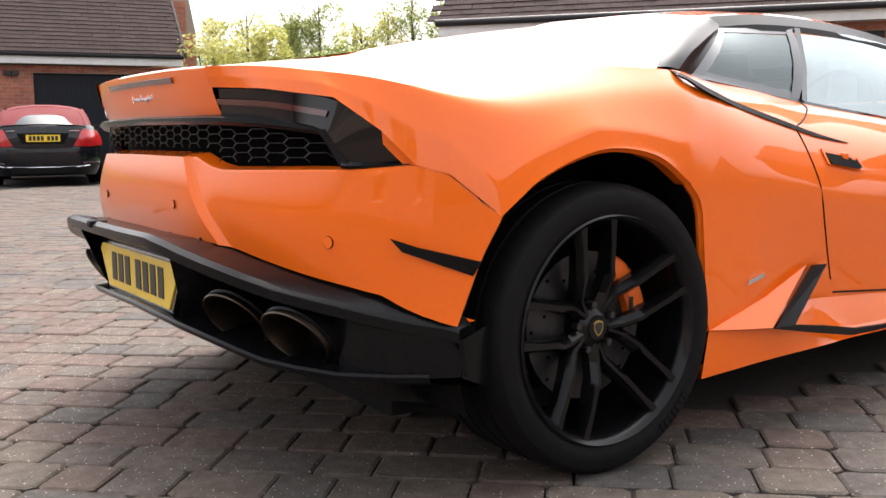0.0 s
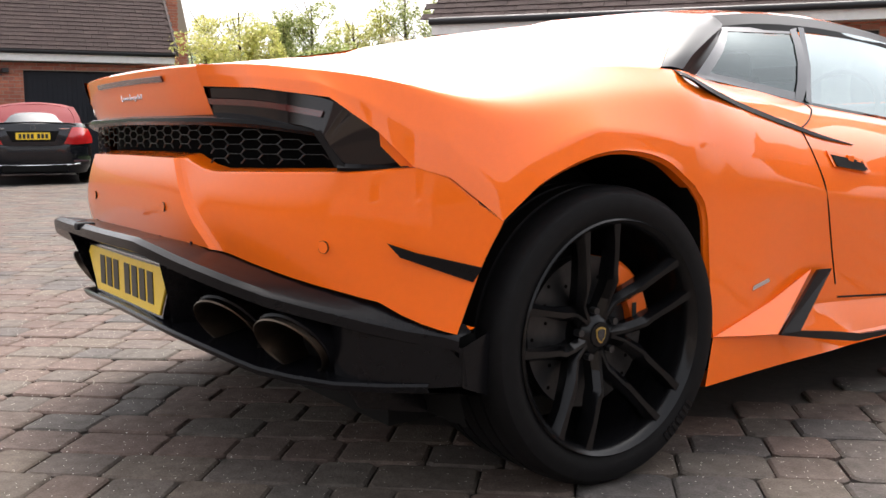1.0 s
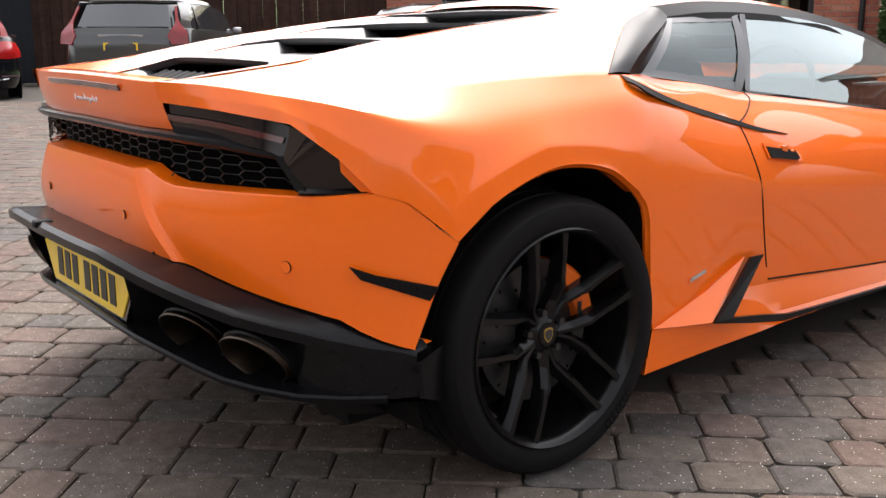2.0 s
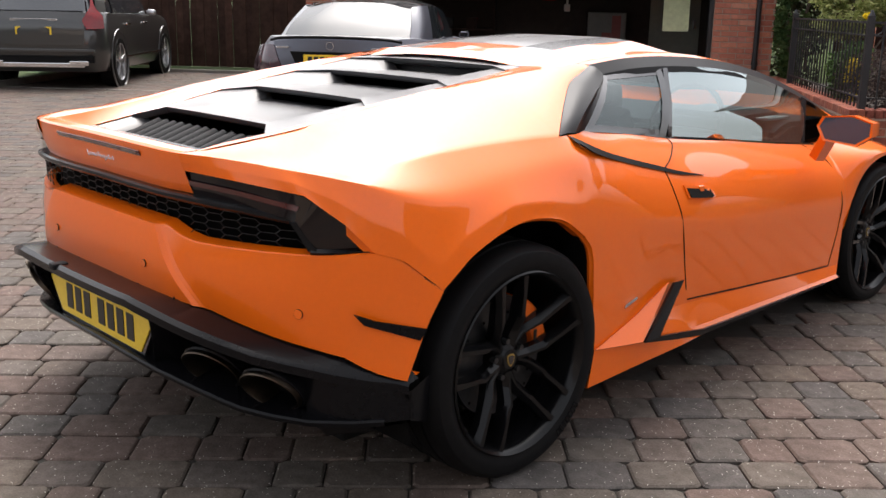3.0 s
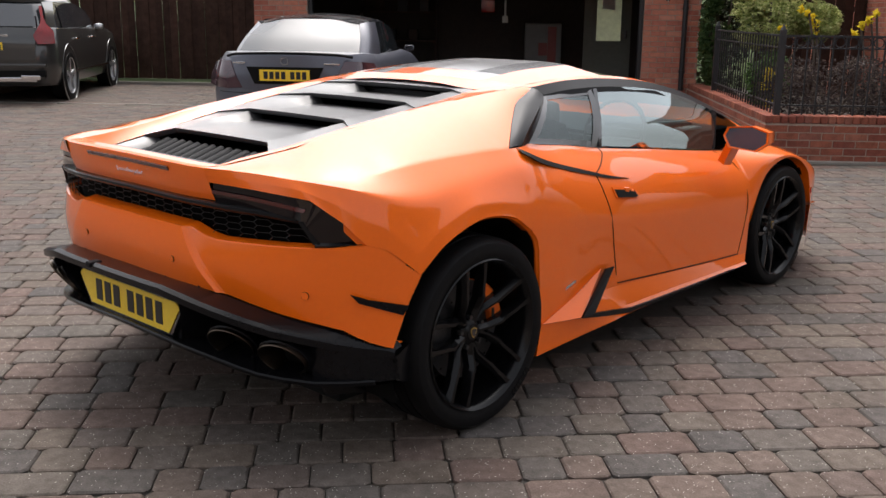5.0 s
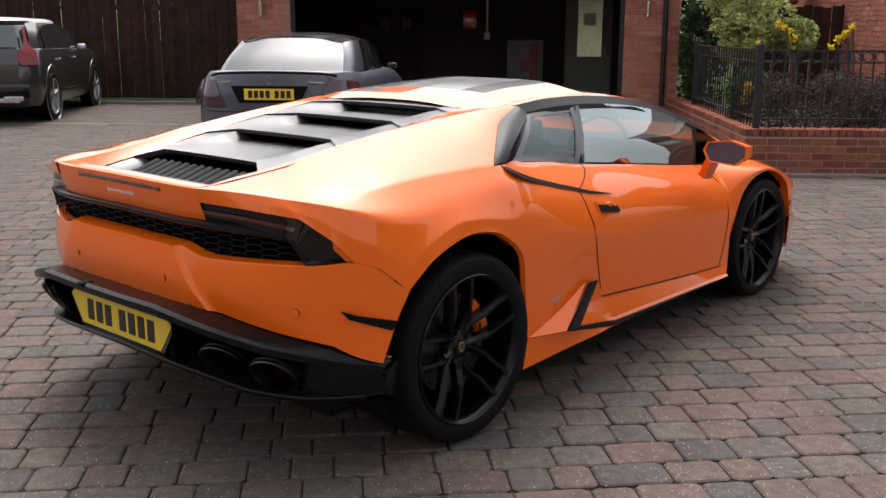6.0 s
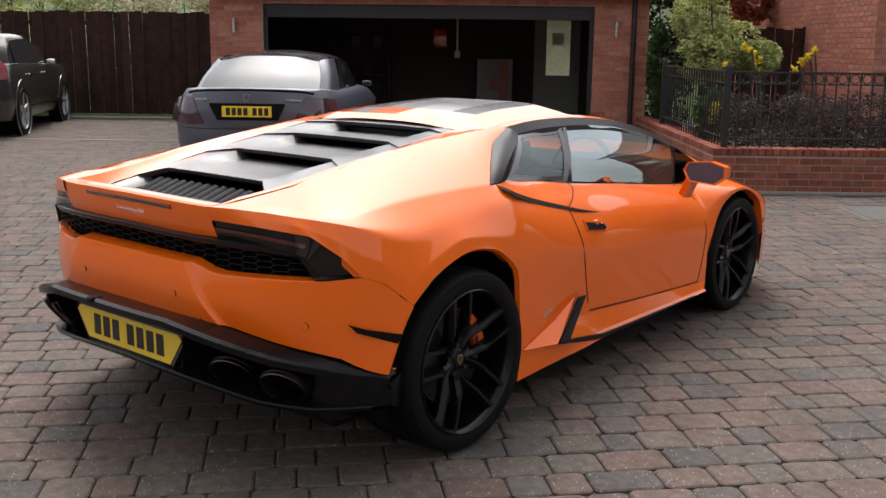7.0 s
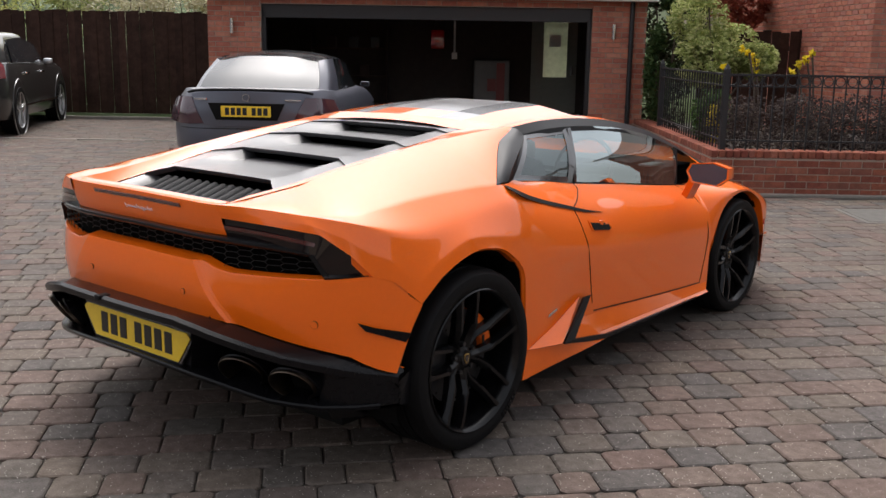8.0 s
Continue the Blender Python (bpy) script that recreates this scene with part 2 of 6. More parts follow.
def pieced_mat(name, ramp, rough, island, grain=22.0, amount=0.28, bump=0.5, bump_scale=120.0, fleck=0.0, blotch=3.0):
    """A material for pieces: the colour is drawn from a ramp, piece by piece, then grained, blotched and flecked."""
    m, n, l, b = node_mat(name)
    tc = n.new("ShaderNodeTexCoord")
    geo = n.new("ShaderNodeNewGeometry")
    src = geo.outputs["Random Per Island"] if island else n.new("ShaderNodeObjectInfo").outputs["Random"]
    rp = n.new("ShaderNodeValToRGB")
    rp.color_ramp.interpolation = "LINEAR"
    for i, (pos, col) in enumerate(ramp):
        e = rp.color_ramp.elements[i] if i < 2 else rp.color_ramp.elements.new(pos)
        e.position, e.color = pos, (*col, 1)
    l.new(src, rp.inputs[0])
    last = rp.outputs[0]
    for sc, am in ((grain, amount), (blotch, amount * 0.7), (grain * 8, amount * 0.8)):
        nz = n.new("ShaderNodeTexNoise")
        nz.inputs["Scale"].default_value, nz.inputs["Detail"].default_value = sc, 5
        l.new(geo.outputs["Position"], nz.inputs["Vector"])
        mr = n.new("ShaderNodeMapRange")
        mr.inputs["From Min"].default_value, mr.inputs["From Max"].default_value = 0.25, 0.75
        mr.inputs["To Min"].default_value, mr.inputs["To Max"].default_value = 1 - am, 1 + am
        l.new(nz.outputs["Fac"], mr.inputs["Value"])
        mx = n.new("ShaderNodeVectorMath")
        mx.operation = "SCALE"
        l.new(last, mx.inputs[0])
        l.new(mr.outputs[0], mx.inputs["Scale"])
        last = mx.outputs[0]
    if fleck:
        vo = n.new("ShaderNodeTexVoronoi")
        vo.inputs["Scale"].default_value, vo.inputs["Randomness"].default_value = 105, 1
        l.new(geo.outputs["Position"], vo.inputs["Vector"])
        sep = n.new("ShaderNodeSeparateColor")
        l.new(vo.outputs["Color"], sep.inputs[0])
        th = n.new("ShaderNodeMath")
        th.operation, th.inputs[1].default_value = "GREATER_THAN", 0.84
        l.new(sep.outputs[0], th.inputs[0])
        near = n.new("ShaderNodeMath")
        near.operation, near.inputs[1].default_value = "LESS_THAN", 0.19
        l.new(vo.outputs["Distance"], near.inputs[0])
        both_n = n.new("ShaderNodeMath")
        both_n.operation = "MULTIPLY"
        l.new(th.outputs[0], both_n.inputs[0])
        l.new(near.outputs[0], both_n.inputs[1])
        mixc = n.new("ShaderNodeMix")
        mixc.data_type = "RGBA"
        l.new(both_n.outputs[0], mixc.inputs["Factor"])
        l.new(last, mixc.inputs["A"])
        mixc.inputs["B"].default_value = (fleck, fleck * .95, fleck * .85, 1)
        last = mixc.outputs["Result"]
    l.new(last, b.inputs["Base Color"])
    b.inputs["Roughness"].default_value, b.inputs["Specular IOR Level"].default_value = rough, 0.12
    nb = n.new("ShaderNodeTexNoise")
    nb.inputs["Scale"].default_value, nb.inputs["Detail"].default_value = bump_scale, 4
    l.new(geo.outputs["Position"], nb.inputs["Vector"])
    bp = n.new("ShaderNodeBump")
    bp.inputs["Strength"].default_value, bp.inputs["Distance"].default_value = bump, 0.004
    l.new(nb.outputs["Fac"], bp.inputs["Height"])
    l.new(bp.outputs[0], b.inputs["Normal"])
    return m


SETT_RAMP = [(0.0, (.112, .088, .074)), (1.0, (.090, .079, .071)), (.3, (.116, .083, .071)), (.5, (.095, .084, .074)), (.75, (.120, .096, .078)), (.88, (.080, .073, .069))]
SETT_ONE = pieced_mat("tumbled_paving_sett", SETT_RAMP, .78, False, fleck=.6)
SETT_ALL = pieced_mat("tumbled_paving_setts", SETT_RAMP, .78, True, fleck=.6)
BRICK_RAMP = [(0.0, (.46, .172, .112)), (1.0, (.52, .23, .155)), (.25, (.37, .125, .088)), (.6, (.49, .19, .122)), (.8, (.37, .15, .115))]
BRICK_ONE = pieced_mat("red_facing_brick", BRICK_RAMP, .85, False, 14, .2, .3, 160)
BRICK_ALL = pieced_mat("red_facing_bricks", BRICK_RAMP, .85, True, 14, .2, .3, 160)
BED_RAMP = [(0.0, (.25, .085, .055)), (1.0, (.30, .115, .075)), (.25, (.19, .06, .043)), (.6, (.27, .092, .058)), (.8, (.19, .075, .056))]
BED_ONE = pieced_mat("weathered_red_brick", BED_RAMP, .85, False, 14, .3, .3, 160)
BED_ALL = pieced_mat("weathered_red_bricks", BED_RAMP, .85, True, 14, .3, .3, 160)
TILE_ALL = pieced_mat("brown_roof_tiles", [(0.0, (.046, .033, .031)), (1.0, (.058, .041, .038)), (.5, (.05, .036, .034))], .85, True, 10, .15, .2, 80)
BOARD_ALL = pieced_mat("dark_stained_boards", [(0.0, (.038, .02, .015)), (1.0, (.06, .03, .022)), (.5, (.045, .024, .017))], .8, False, 9, .3, .3, 90)
LEAF_RAMPS = {"fresh": [(0.0, (0.195, 0.247, 0.0715)), (1.0, (0.52, 0.52, 0.247)), (.5, (0.325, 0.364, 0.13))], "dark": [(0.0, (.02, .032, .014)), (1.0, (.075, .07, .045)), (.5, (.035, .045, .02))],
              "yellow": [(0.0, (.65, .48, .03)), (1.0, (.8, .66, .06)), (.5, (.7, .55, .03))], "red": [(0.0, (.22, .05, .035)), (1.0, (.32, .09, .05)), (.5, (.26, .06, .04))],
              "spring": [(0.0, (0.39, 0.403, 0.117)), (1.0, (0.65, 0.598, 0.26)), (.5, (0.52, 0.52, 0.169))], "blossom": [(0.0, (.55, .5, .38)), (1.0, (.72, .68, .55)), (.5, (.35, .32, .16))],
              "heather": [(0.0, (.035, .026, .026)), (1.0, (.11, .085, .07)), (.5, (.06, .045, .042))],
              "ivy": [(0.0, (.03, .06, .02)), (1.0, (.09, .13, .045)), (.5, (.05, .09, .03))]}
LEAF = {k: pieced_mat("leaf_" + k, v, .6, True, 8, .25, .1, 60) for k, v in LEAF_RAMPS.items()}
for m_leaf in LEAF.values():
    nt = m_leaf.node_tree
    pr = nt.nodes["Principled BSDF"]
    tl = nt.nodes.new("ShaderNodeBsdfTranslucent")
    nt.links.new(pr.inputs["Base Color"].links[0].from_socket, tl.inputs["Color"])
    ml = nt.nodes.new("ShaderNodeMixShader")
    ml.inputs[0].default_value = .45
    nt.links.new(pr.outputs[0], ml.inputs[1])
    nt.links.new(tl.outputs[0], ml.inputs[2])
    nt.links.new(ml.outputs[0], nt.nodes["Material Output"].inputs["Surface"])
BARK = mat("bark", (.08, .06, .045), .9, 0, .3, 20, bump=.5, bump_scale=60)
CONCRETE = mat("concrete_edging", (.22, .20, .175), .85, 0, .2, 18, bump=.2, bump_scale=150, big=.15)

# ground
bm = bmesh.new()
bmesh.ops.create_grid(bm, x_segments=1, y_segments=1, size=900, matrix=Matrix.Translation((0, 0, -.014)))
ground = tagged(link("ground", bm, JOINT), "brown tumbled block paving with sandy joints", "paving", kind="structure")


def boxes_mesh(name, items, material, chamfer=0.0):
    """One mesh of many upright or lying blocks; items: (origin, u, v, w, lu, lv, lw), the block grown from its origin; w faces out and is chamfered."""
    verts, faces = [], []
    for o, u, v, w, lu, lv, lw in items:
        k, c = len(verts), chamfer
        for a, b, d in ((0, 0, 0), (lu, 0, 0), (lu, lv, 0), (0, lv, 0), (c, c, lw), (lu - c, c, lw), (lu - c, lv - c, lw), (c, lv - c, lw)):
            verts.append(o + u * a + v * b + w * d)
        faces += [(k + 4, k + 5, k + 6, k + 7), (k, k + 1, k + 5, k + 4), (k + 1, k + 2, k + 6, k + 5), (k + 2, k + 3, k + 7, k + 6), (k + 3, k, k + 4, k + 7)]
    me = bpy.data.meshes.new(name)
    me.from_pydata([tuple(p) for p in verts], [], faces)
    me.materials.append(material)
    return me


def wall_pieces(length, height, openings, rng, z0=0.0):
    """Bricks in stretcher bond on a face of that size: (u, z, lu). Openings are (u0, u1, z0, z1)."""
    out, course = [], 0
    z = z0
    while z + .06 < height:
        u = -.1125 if course % 2 else 0.0
        while u < length - .02:
            a, b = max(u, 0.0), min(u + .215, length)
            spans = [(a, b)]
            for o0, o1, p0, p1 in openings:
                if z + .065 > p0 and z < p1:
                    nxt = []
                    for s, e in spans:
                        if e <= o0 or s >= o1:
                            nxt.append((s, e))
                        else:
                            nxt += [(s, o0 - .002)] if s < o0 - .03 else []
                            nxt += [(o1 + .002, e)] if e > o1 + .03 else []
                    spans = nxt
            out += [(s, z, e - s) for s, e in spans if e - s > .03]
            u += .225
        z += .075
        course += 1
    return out


def brick_face(parent, origin, du, nout, length, height, openings=(), near=0, z0=0.0, one=None, rest_mat=None):
    """Bricks standing 8 mm proud of a mortar wall; the first `near` are objects of their own, the rest one part."""
    rng = random.Random(len(bpy.data.objects))
    o, u, w = Vector(origin), Vector(du).normalized(), Vector(nout).normalized()
    v = Vector((0, 0, 1))
    flip = u.cross(v).dot(w) < 0
    pcs = wall_pieces(length, height, openings, rng, z0)
    shared = {}
    rest = []
    for i, (s, z, lu) in enumerate(pcs):
        base = o + u * s + v * z
        if i < near:
            key = round(lu, 2)
            if key not in shared:
                args = (Vector((0, 0, 0)), u, v, w, lu, .065, .008) if not flip else (u * lu, -u, v, w, lu, .065, .008)
                shared[key] = boxes_mesh("brick", [args], one or BRICK_ONE, .003)
            ob = new("brick", shared[key])
            ob.parent = parent
            ob.location = base + w * rng.uniform(-.0012, .0012)
        else:
            rest.append((base, u, v, w, lu, .065, .008) if not flip else (base + u * lu, -u, v, w, lu, .065, .008))
    if rest:
        ob = new("bricks", boxes_mesh("bricks", rest, rest_mat or BRICK_ALL, .003))
        ob.parent = parent
        tagged(ob, kind="stuff")


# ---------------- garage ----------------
# Near-black blockwork: the shade inside the garage is put into its colour.
BLOCK = mat("shade_dark_blockwork", (.035, .026, .022), .9, 0, .3, 8, bump=.3, bump_scale=60)
garage = thing("garage", "red brick double garage with its door up", "garage", YARD)
G0, G1, GB, GT = -3.68, 2.86, 15.0, 2.30
OL, OR, OT = -2.88, 2.06, 2.06
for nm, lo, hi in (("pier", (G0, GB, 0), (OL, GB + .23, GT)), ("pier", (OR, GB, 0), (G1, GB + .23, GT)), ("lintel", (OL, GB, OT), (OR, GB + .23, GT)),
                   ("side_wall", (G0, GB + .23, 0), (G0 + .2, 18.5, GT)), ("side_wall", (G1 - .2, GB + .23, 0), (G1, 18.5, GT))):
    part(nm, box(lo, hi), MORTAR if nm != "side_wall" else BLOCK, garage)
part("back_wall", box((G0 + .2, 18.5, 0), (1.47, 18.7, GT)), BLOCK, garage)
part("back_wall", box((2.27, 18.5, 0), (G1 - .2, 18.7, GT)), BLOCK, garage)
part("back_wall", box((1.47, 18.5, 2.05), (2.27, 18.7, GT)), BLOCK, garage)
# The ceiling is coloured black to stand for the same indoor shade.
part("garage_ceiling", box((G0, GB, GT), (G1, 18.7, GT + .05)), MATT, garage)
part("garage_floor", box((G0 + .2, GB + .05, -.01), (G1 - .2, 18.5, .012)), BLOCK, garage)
part("door_frame", box((OL, GB + .06, OT - .20), (OR, GB + .16, OT), .006), IRON, garage)
part("door_frame", box((OL, GB + .06, 0), (OL + .06, GB + .16, OT - .10), .006), IRON, garage)
part("door_frame", box((OR - .06, GB + .06, 0), (OR, GB + .16, OT - .10), .006), IRON, garage)
part("raised_door", box((OL + .1, GB + .25, OT - .12), (OR - .1, GB + 2.3, OT - .07), .006), IRON, garage, "dark up-and-over door raised under the ceiling")
part("downpipe", cyl((2.64, GB - .05, .35), (2.64, GB - .05, 2.2), .036, seg=14), IRON, garage, "black plastic downpipe", True)
for zz in (.6, 1.5):
    part("pipe_clip", cyl((2.64, GB - .05, zz), (2.64, GB - .05, zz + .04), .044, seg=14), IRON, garage)
for a in (-3.31, 2.38):
    lampw = part("wall_light", cyl((a, GB - .06, 1.62), (a, GB - .06, 1.84), .032, seg=18), CHROME, garage, "brushed steel up-and-down wall light", True)
    part("bracket", box((a - .02, GB - .06, 1.71), (a + .02, GB, 1.75)), CHROME, lampw)
# white eaves board, gutter and tiled roof
part("fascia", box((G0 - .12, GB - .28, 2.17), (G1 + .12, GB - .25, 2.33), .004), WHITE, garage, "white painted eaves board")
part("soffit", box((G0 - .12, GB - .25, 2.17), (G1 + .12, GB, 2.19)), WHITE, garage)
part("gutter", cyl((G0 - .14, GB - .32, 2.35), (G1 + .14, GB - .32, 2.35), .05, seg=14), IRON, garage, "", True)


def tiled_slope(parent, x0, x1, y0, z0, rise, run, label="", m=None):
    """A roof slope of overlapping plain tiles, rising along +y."""
    d = Vector((0, run, rise)).normalized()
    n = Vector((0, -rise, run)).normalized()
    u = Vector((1, 0, 0))
    ln = math.hypot(rise, run)
    rng = random.Random(5)
    items = []
    k = 0
    while k * .13 < ln:
        o = Vector((x0 + (.15 if k % 2 else 0) - .15, y0, z0)) + d * (k * .13) + n * .012
        x = 0.0
        while x < x1 - x0:
            w = .30
            items.append((o + u * x + n * rng.uniform(0, .004), u, (d * .15 - n * .012) / .15045, n, w - .0015, .15, .016))
            x += w
        k += 1
    ob = new("roof_tiles", boxes_mesh("roof_tiles", items, TILE_ALL, .002))
    ob.parent = parent
    tagged(ob, "dark brown roof tiles in courses", kind="stuff")
    bm = bmesh.new()
    v = [bm.verts.new(p) for p in ((x0, y0, z0), (x1, y0, z0), (x1, y0 + run, z0 + rise), (x0, y0 + run, z0 + rise))]
    bm.faces.new(v)
    part("roof_deck", bm, ROOF, parent)
    part("verge", prism([(x1 - .03, y0 - .02, z0 - .05), (x1 - .03, y0 + run, z0 + rise - .03), (x1 - .03, y0 + run, z0 + rise + .05), (x1 - .03, y0 - .02, z0 + .04)], (.05, 0, 0)), ROOF, parent)


tiled_slope(garage, G0 - .12, G1 + .12, GB - .32, 2.36, 2.2, 2.6)
part("roof_back", prism([(G0 - .12, GB + 2.28, 4.56), (G0 - .12, GB + 4.2, 2.36), (G0 - .12, GB - .3, 2.34)], (G1 - G0 + .24, 0, 0)), ROOF, garage)
brick_face(garage, (OR, GB, 0), (1, 0, 0), (0, -1, 0), G1 - OR, 2.2, near=120)
brick_face(garage, (G0, GB, 0), (1, 0, 0), (0, -1, 0), OL - G0, 2.2, near=120)
brick_face(garage, (OL, GB, OT + .01), (1, 0, 0), (0, -1, 0), OR - OL, .16)
brick_face(garage, (G1, GB, 0), (0, 1, 0), (1, 0, 0), 3.5, 2.2)

# things in the garage
gdoor = thing("back_door", "grey-green half-glazed door in the garage's rear wall", "door", yard(0, 0, 0))
part("leaf", box((1.44, 18.46, .01), (2.28, 18.50, .95), .004), DOOR_GREY, gdoor)
for lo, hi in (((1.44, 18.46, .95), (1.66, 18.50, 2.03)), ((2.10, 18.46, .95), (2.28, 18.50, 2.03)), ((1.66, 18.46, 1.98), (2.10, 18.50, 2.07))):
    part("stile", box(lo, hi, .004), DOOR_GREY, gdoor)
FROST = mat("obscured_glass", (.62, .64, .52), .4, 0, .25, 14, big=.2, spec=.6)
f_tl = FROST.node_tree.nodes.new("ShaderNodeBsdfTranslucent")
f_tl.inputs["Color"].default_value = (.8, .82, .68, 1)
f_mix = FROST.node_tree.nodes.new("ShaderNodeMixShader")
f_mix.inputs[0].default_value = .42
FROST.node_tree.links.new(FROST.node_tree.nodes["Principled BSDF"].outputs[0], f_mix.inputs[1])
FROST.node_tree.links.new(f_tl.outputs[0], f_mix.inputs[2])
FROST.node_tree.links.new(f_mix.outputs[0], FROST.node_tree.nodes["Material Output"].inputs["Surface"])
part("pane", box((1.66, 18.475, .95), (2.10, 18.485, 1.98)), FROST, gdoor, "obscured glass pane")
part("notice", box((1.76, 18.455, 1.50), (1.98, 18.46, 1.72)), WHITE, gdoor, "white paper notice")
part("lever", box((2.17, 18.42, 1.0), (2.21, 18.46, 1.14), .004), CHROME, gdoor)
CAB_GREY = mat("dull_white_enamel", (.12, .115, .107), .6, 0, .12, 9, big=.1)
CAB_RED = mat("red_enamel", (.17, .02, .015), .5, 0, .1, 20)
cab = thing("storage_cabinet", "white cabinet with a red emblem standing in the garage", "cabinet", YARD)
part("body", box((.38, 17.9, .012), (1.02, 18.4, 1.25), .02), CAB_GREY, cab)
part("emblem", box((.78, 17.892, .05), (.93, 17.90, 1.2)), CAB_RED, cab)
part("emblem", box((.62, 17.892, .70), (.775, 17.90, .92)), CAB_RED, cab)
hang = thing("hanging_tool_bag", "red bag hung on the garage wall", "bag", YARD)
part("bag", box((-.42, 18.30, 1.42), (-.16, 18.50, 1.78), .05), RED_LAMP, hang, "", True)
part("strap", tube([(-.38, 18.4, 1.75), (-.29, 18.45, 1.98), (-.2, 18.4, 1.75)], .012), CABIN, hang)
pipe_t = thing("wall_pipe", "pale conduit with a box on the garage wall", "conduit", YARD)
part("conduit", cyl((.02, 18.47, 1.35), (.02, 18.47, 2.25), .02, seg=10), WHITE, pipe_t)
part("box", box((-.03, 18.42, 1.25), (.07, 18.50, 1.37), .005), WHITE, pipe_t)
shelf = thing("shelf_unit", "dark loaded shelf unit against the garage's rear wall", "shelf", YARD)
for zz in (.4, .9, 1.4):
    part("board", box((-2.6, 18.1, zz), (-1.2, 18.5, zz + .03)), TIMBER, shelf)
for aa in (-2.6, -1.23):
    part("upright", box((aa, 18.1, .012), (aa + .03, 18.5, 1.8)), TIMBER, shelf)
for k in range(6):
    bx = thing("carton", "small box stored on the garage shelf", "box", YARD, "boxes on the shelf")
    part("side", box((-2.5 + .2 * k, 18.15, .93 + .5 * (k % 2)), (-2.34 + .2 * k, 18.4, 1.12 + .5 * (k % 2)), .006), (CABIN, TIMBER, SATIN)[k % 3], bx)

# ---------------- fence and bank behind ----------------
rng = random.Random(3)
fence = thing("board_fence", "tall dark brown close-boarded garden fence", "fence", YARD)
boards = {}
for k in range(4):
    boards[k] = box((0, 0, 0), (.145, .02, 2.0 + .012 * k), .004)
board_me = []
for k, b in boards.items():
    me = bpy.data.meshes.new("board")
    b.to_mesh(me)
    b.free()
    me.materials.append(BOARD_ALL)
    board_me.append(me)
x = -13.2
i = 0
while x < -3.4:
    ob = new("board", board_me[rng.randrange(4)])
    ob.parent = fence
    ob.matrix_basis = Matrix.Translation((x, 20.0 + (.018 if i % 2 else 0), .04)) @ Matrix.Rotation(rng.uniform(-.004, .004), 4, "Y")
    x += .145 + rng.choice((-.012, -.010, -.008, -.006, .002, .005))
    i += 1
for zz in (.4, 1.1, 1.8):
    part("rail", box((-13.2, 20.04, zz), (-3.4, 20.09, zz + .08)), TIMBER, fence)
verge = tagged(link("verge", box((-12.5, 19.0, -.01), (-3.72, 20.3, .035), .01), GRASS, m=YARD), "mown grass strip along the fence", "grass", kind="structure")
edging = tagged(link("kerb", box((-12.5, 18.92, -.01), (-3.72, 19.0, .055), .01), CONCRETE, m=YARD), "low pale concrete edging", "kerb", kind="structure")
line = tagged(link("paving_strip", box((-9.0, 14.95, -.012), (-3.4, 15.02, .003)), CONCRETE, m=YARD), "pale edging strip set in the paving", "edging", kind="structure")
bm = bmesh.new()
gr = [[bm.verts.new((xx, yy, 0.0 if k == 0 else .2 + 5.6 * (k / 7) ** .9 + .25 * math.sin(xx * .35 + k) + .2 * noise.noise((xx * .2, yy * .2, 0)))) for xx in np.linspace(-60, 40, 60)] for k, yy in enumerate((20.6, 22.5, 26, 30, 35, 41, 48, 60))]
for a, b in zip(gr, gr[1:]):
    for j in range(len(a) - 1):
        bm.faces.new((a[j], a[j + 1], b[j + 1], b[j]))
bank = tagged(link("bank", bm, GRASS, m=YARD, smooth=True), "green grassy bank rising behind the fence", "bank", kind="structure")


def foliage(name, centre, radii, n, size, leaf, seed, parent, hollow=.35, droop=0.0):
    """A crown of many small leaves, denser outside, with clumps and gaps."""
    r = random.Random(seed)
    noise_off = Vector((seed * 3.1, 0, 0))
    verts, faces = [], []
    made = 0
    tries = 0
    while made < n and tries < n * 12:
        tries += 1
        d = Vector((r.gauss(0, 1), r.gauss(0, 1), r.gauss(0, 1))).normalized()
        rad = r.uniform(hollow, 1.0) ** .6
        q = Vector((d.x * radii[0], d.y * radii[1], d.z * radii[2])) * rad
        if noise.noise((q + noise_off) * (1.7 / max(.3, max(radii)))) + .25 * noise.noise((q + noise_off) * 6) < -.12 + .3 * (rad - .7):
            continue
        c = Vector(centre) + q
        s = size * r.uniform(.6, 1.3)
        a = Vector((r.gauss(0, 1), r.gauss(0, 1), r.gauss(0, .6))).normalized()
        b = a.cross(Vector((r.gauss(0, 1), r.gauss(0, 1), r.gauss(0, 1)))).normalized()
        k = len(verts)
        verts += [c - a * s, c + b * s * .45, c + a * s, c - b * s * .45]
        faces.append((k, k + 1, k + 2, k + 3))
        made += 1
    me = bpy.data.meshes.new(name)
    me.from_pydata([tuple(v) for v in verts], [], faces)
    me.materials.append(LEAF[leaf])
    ob = new(name, me)
    ob.parent = parent
    return ob


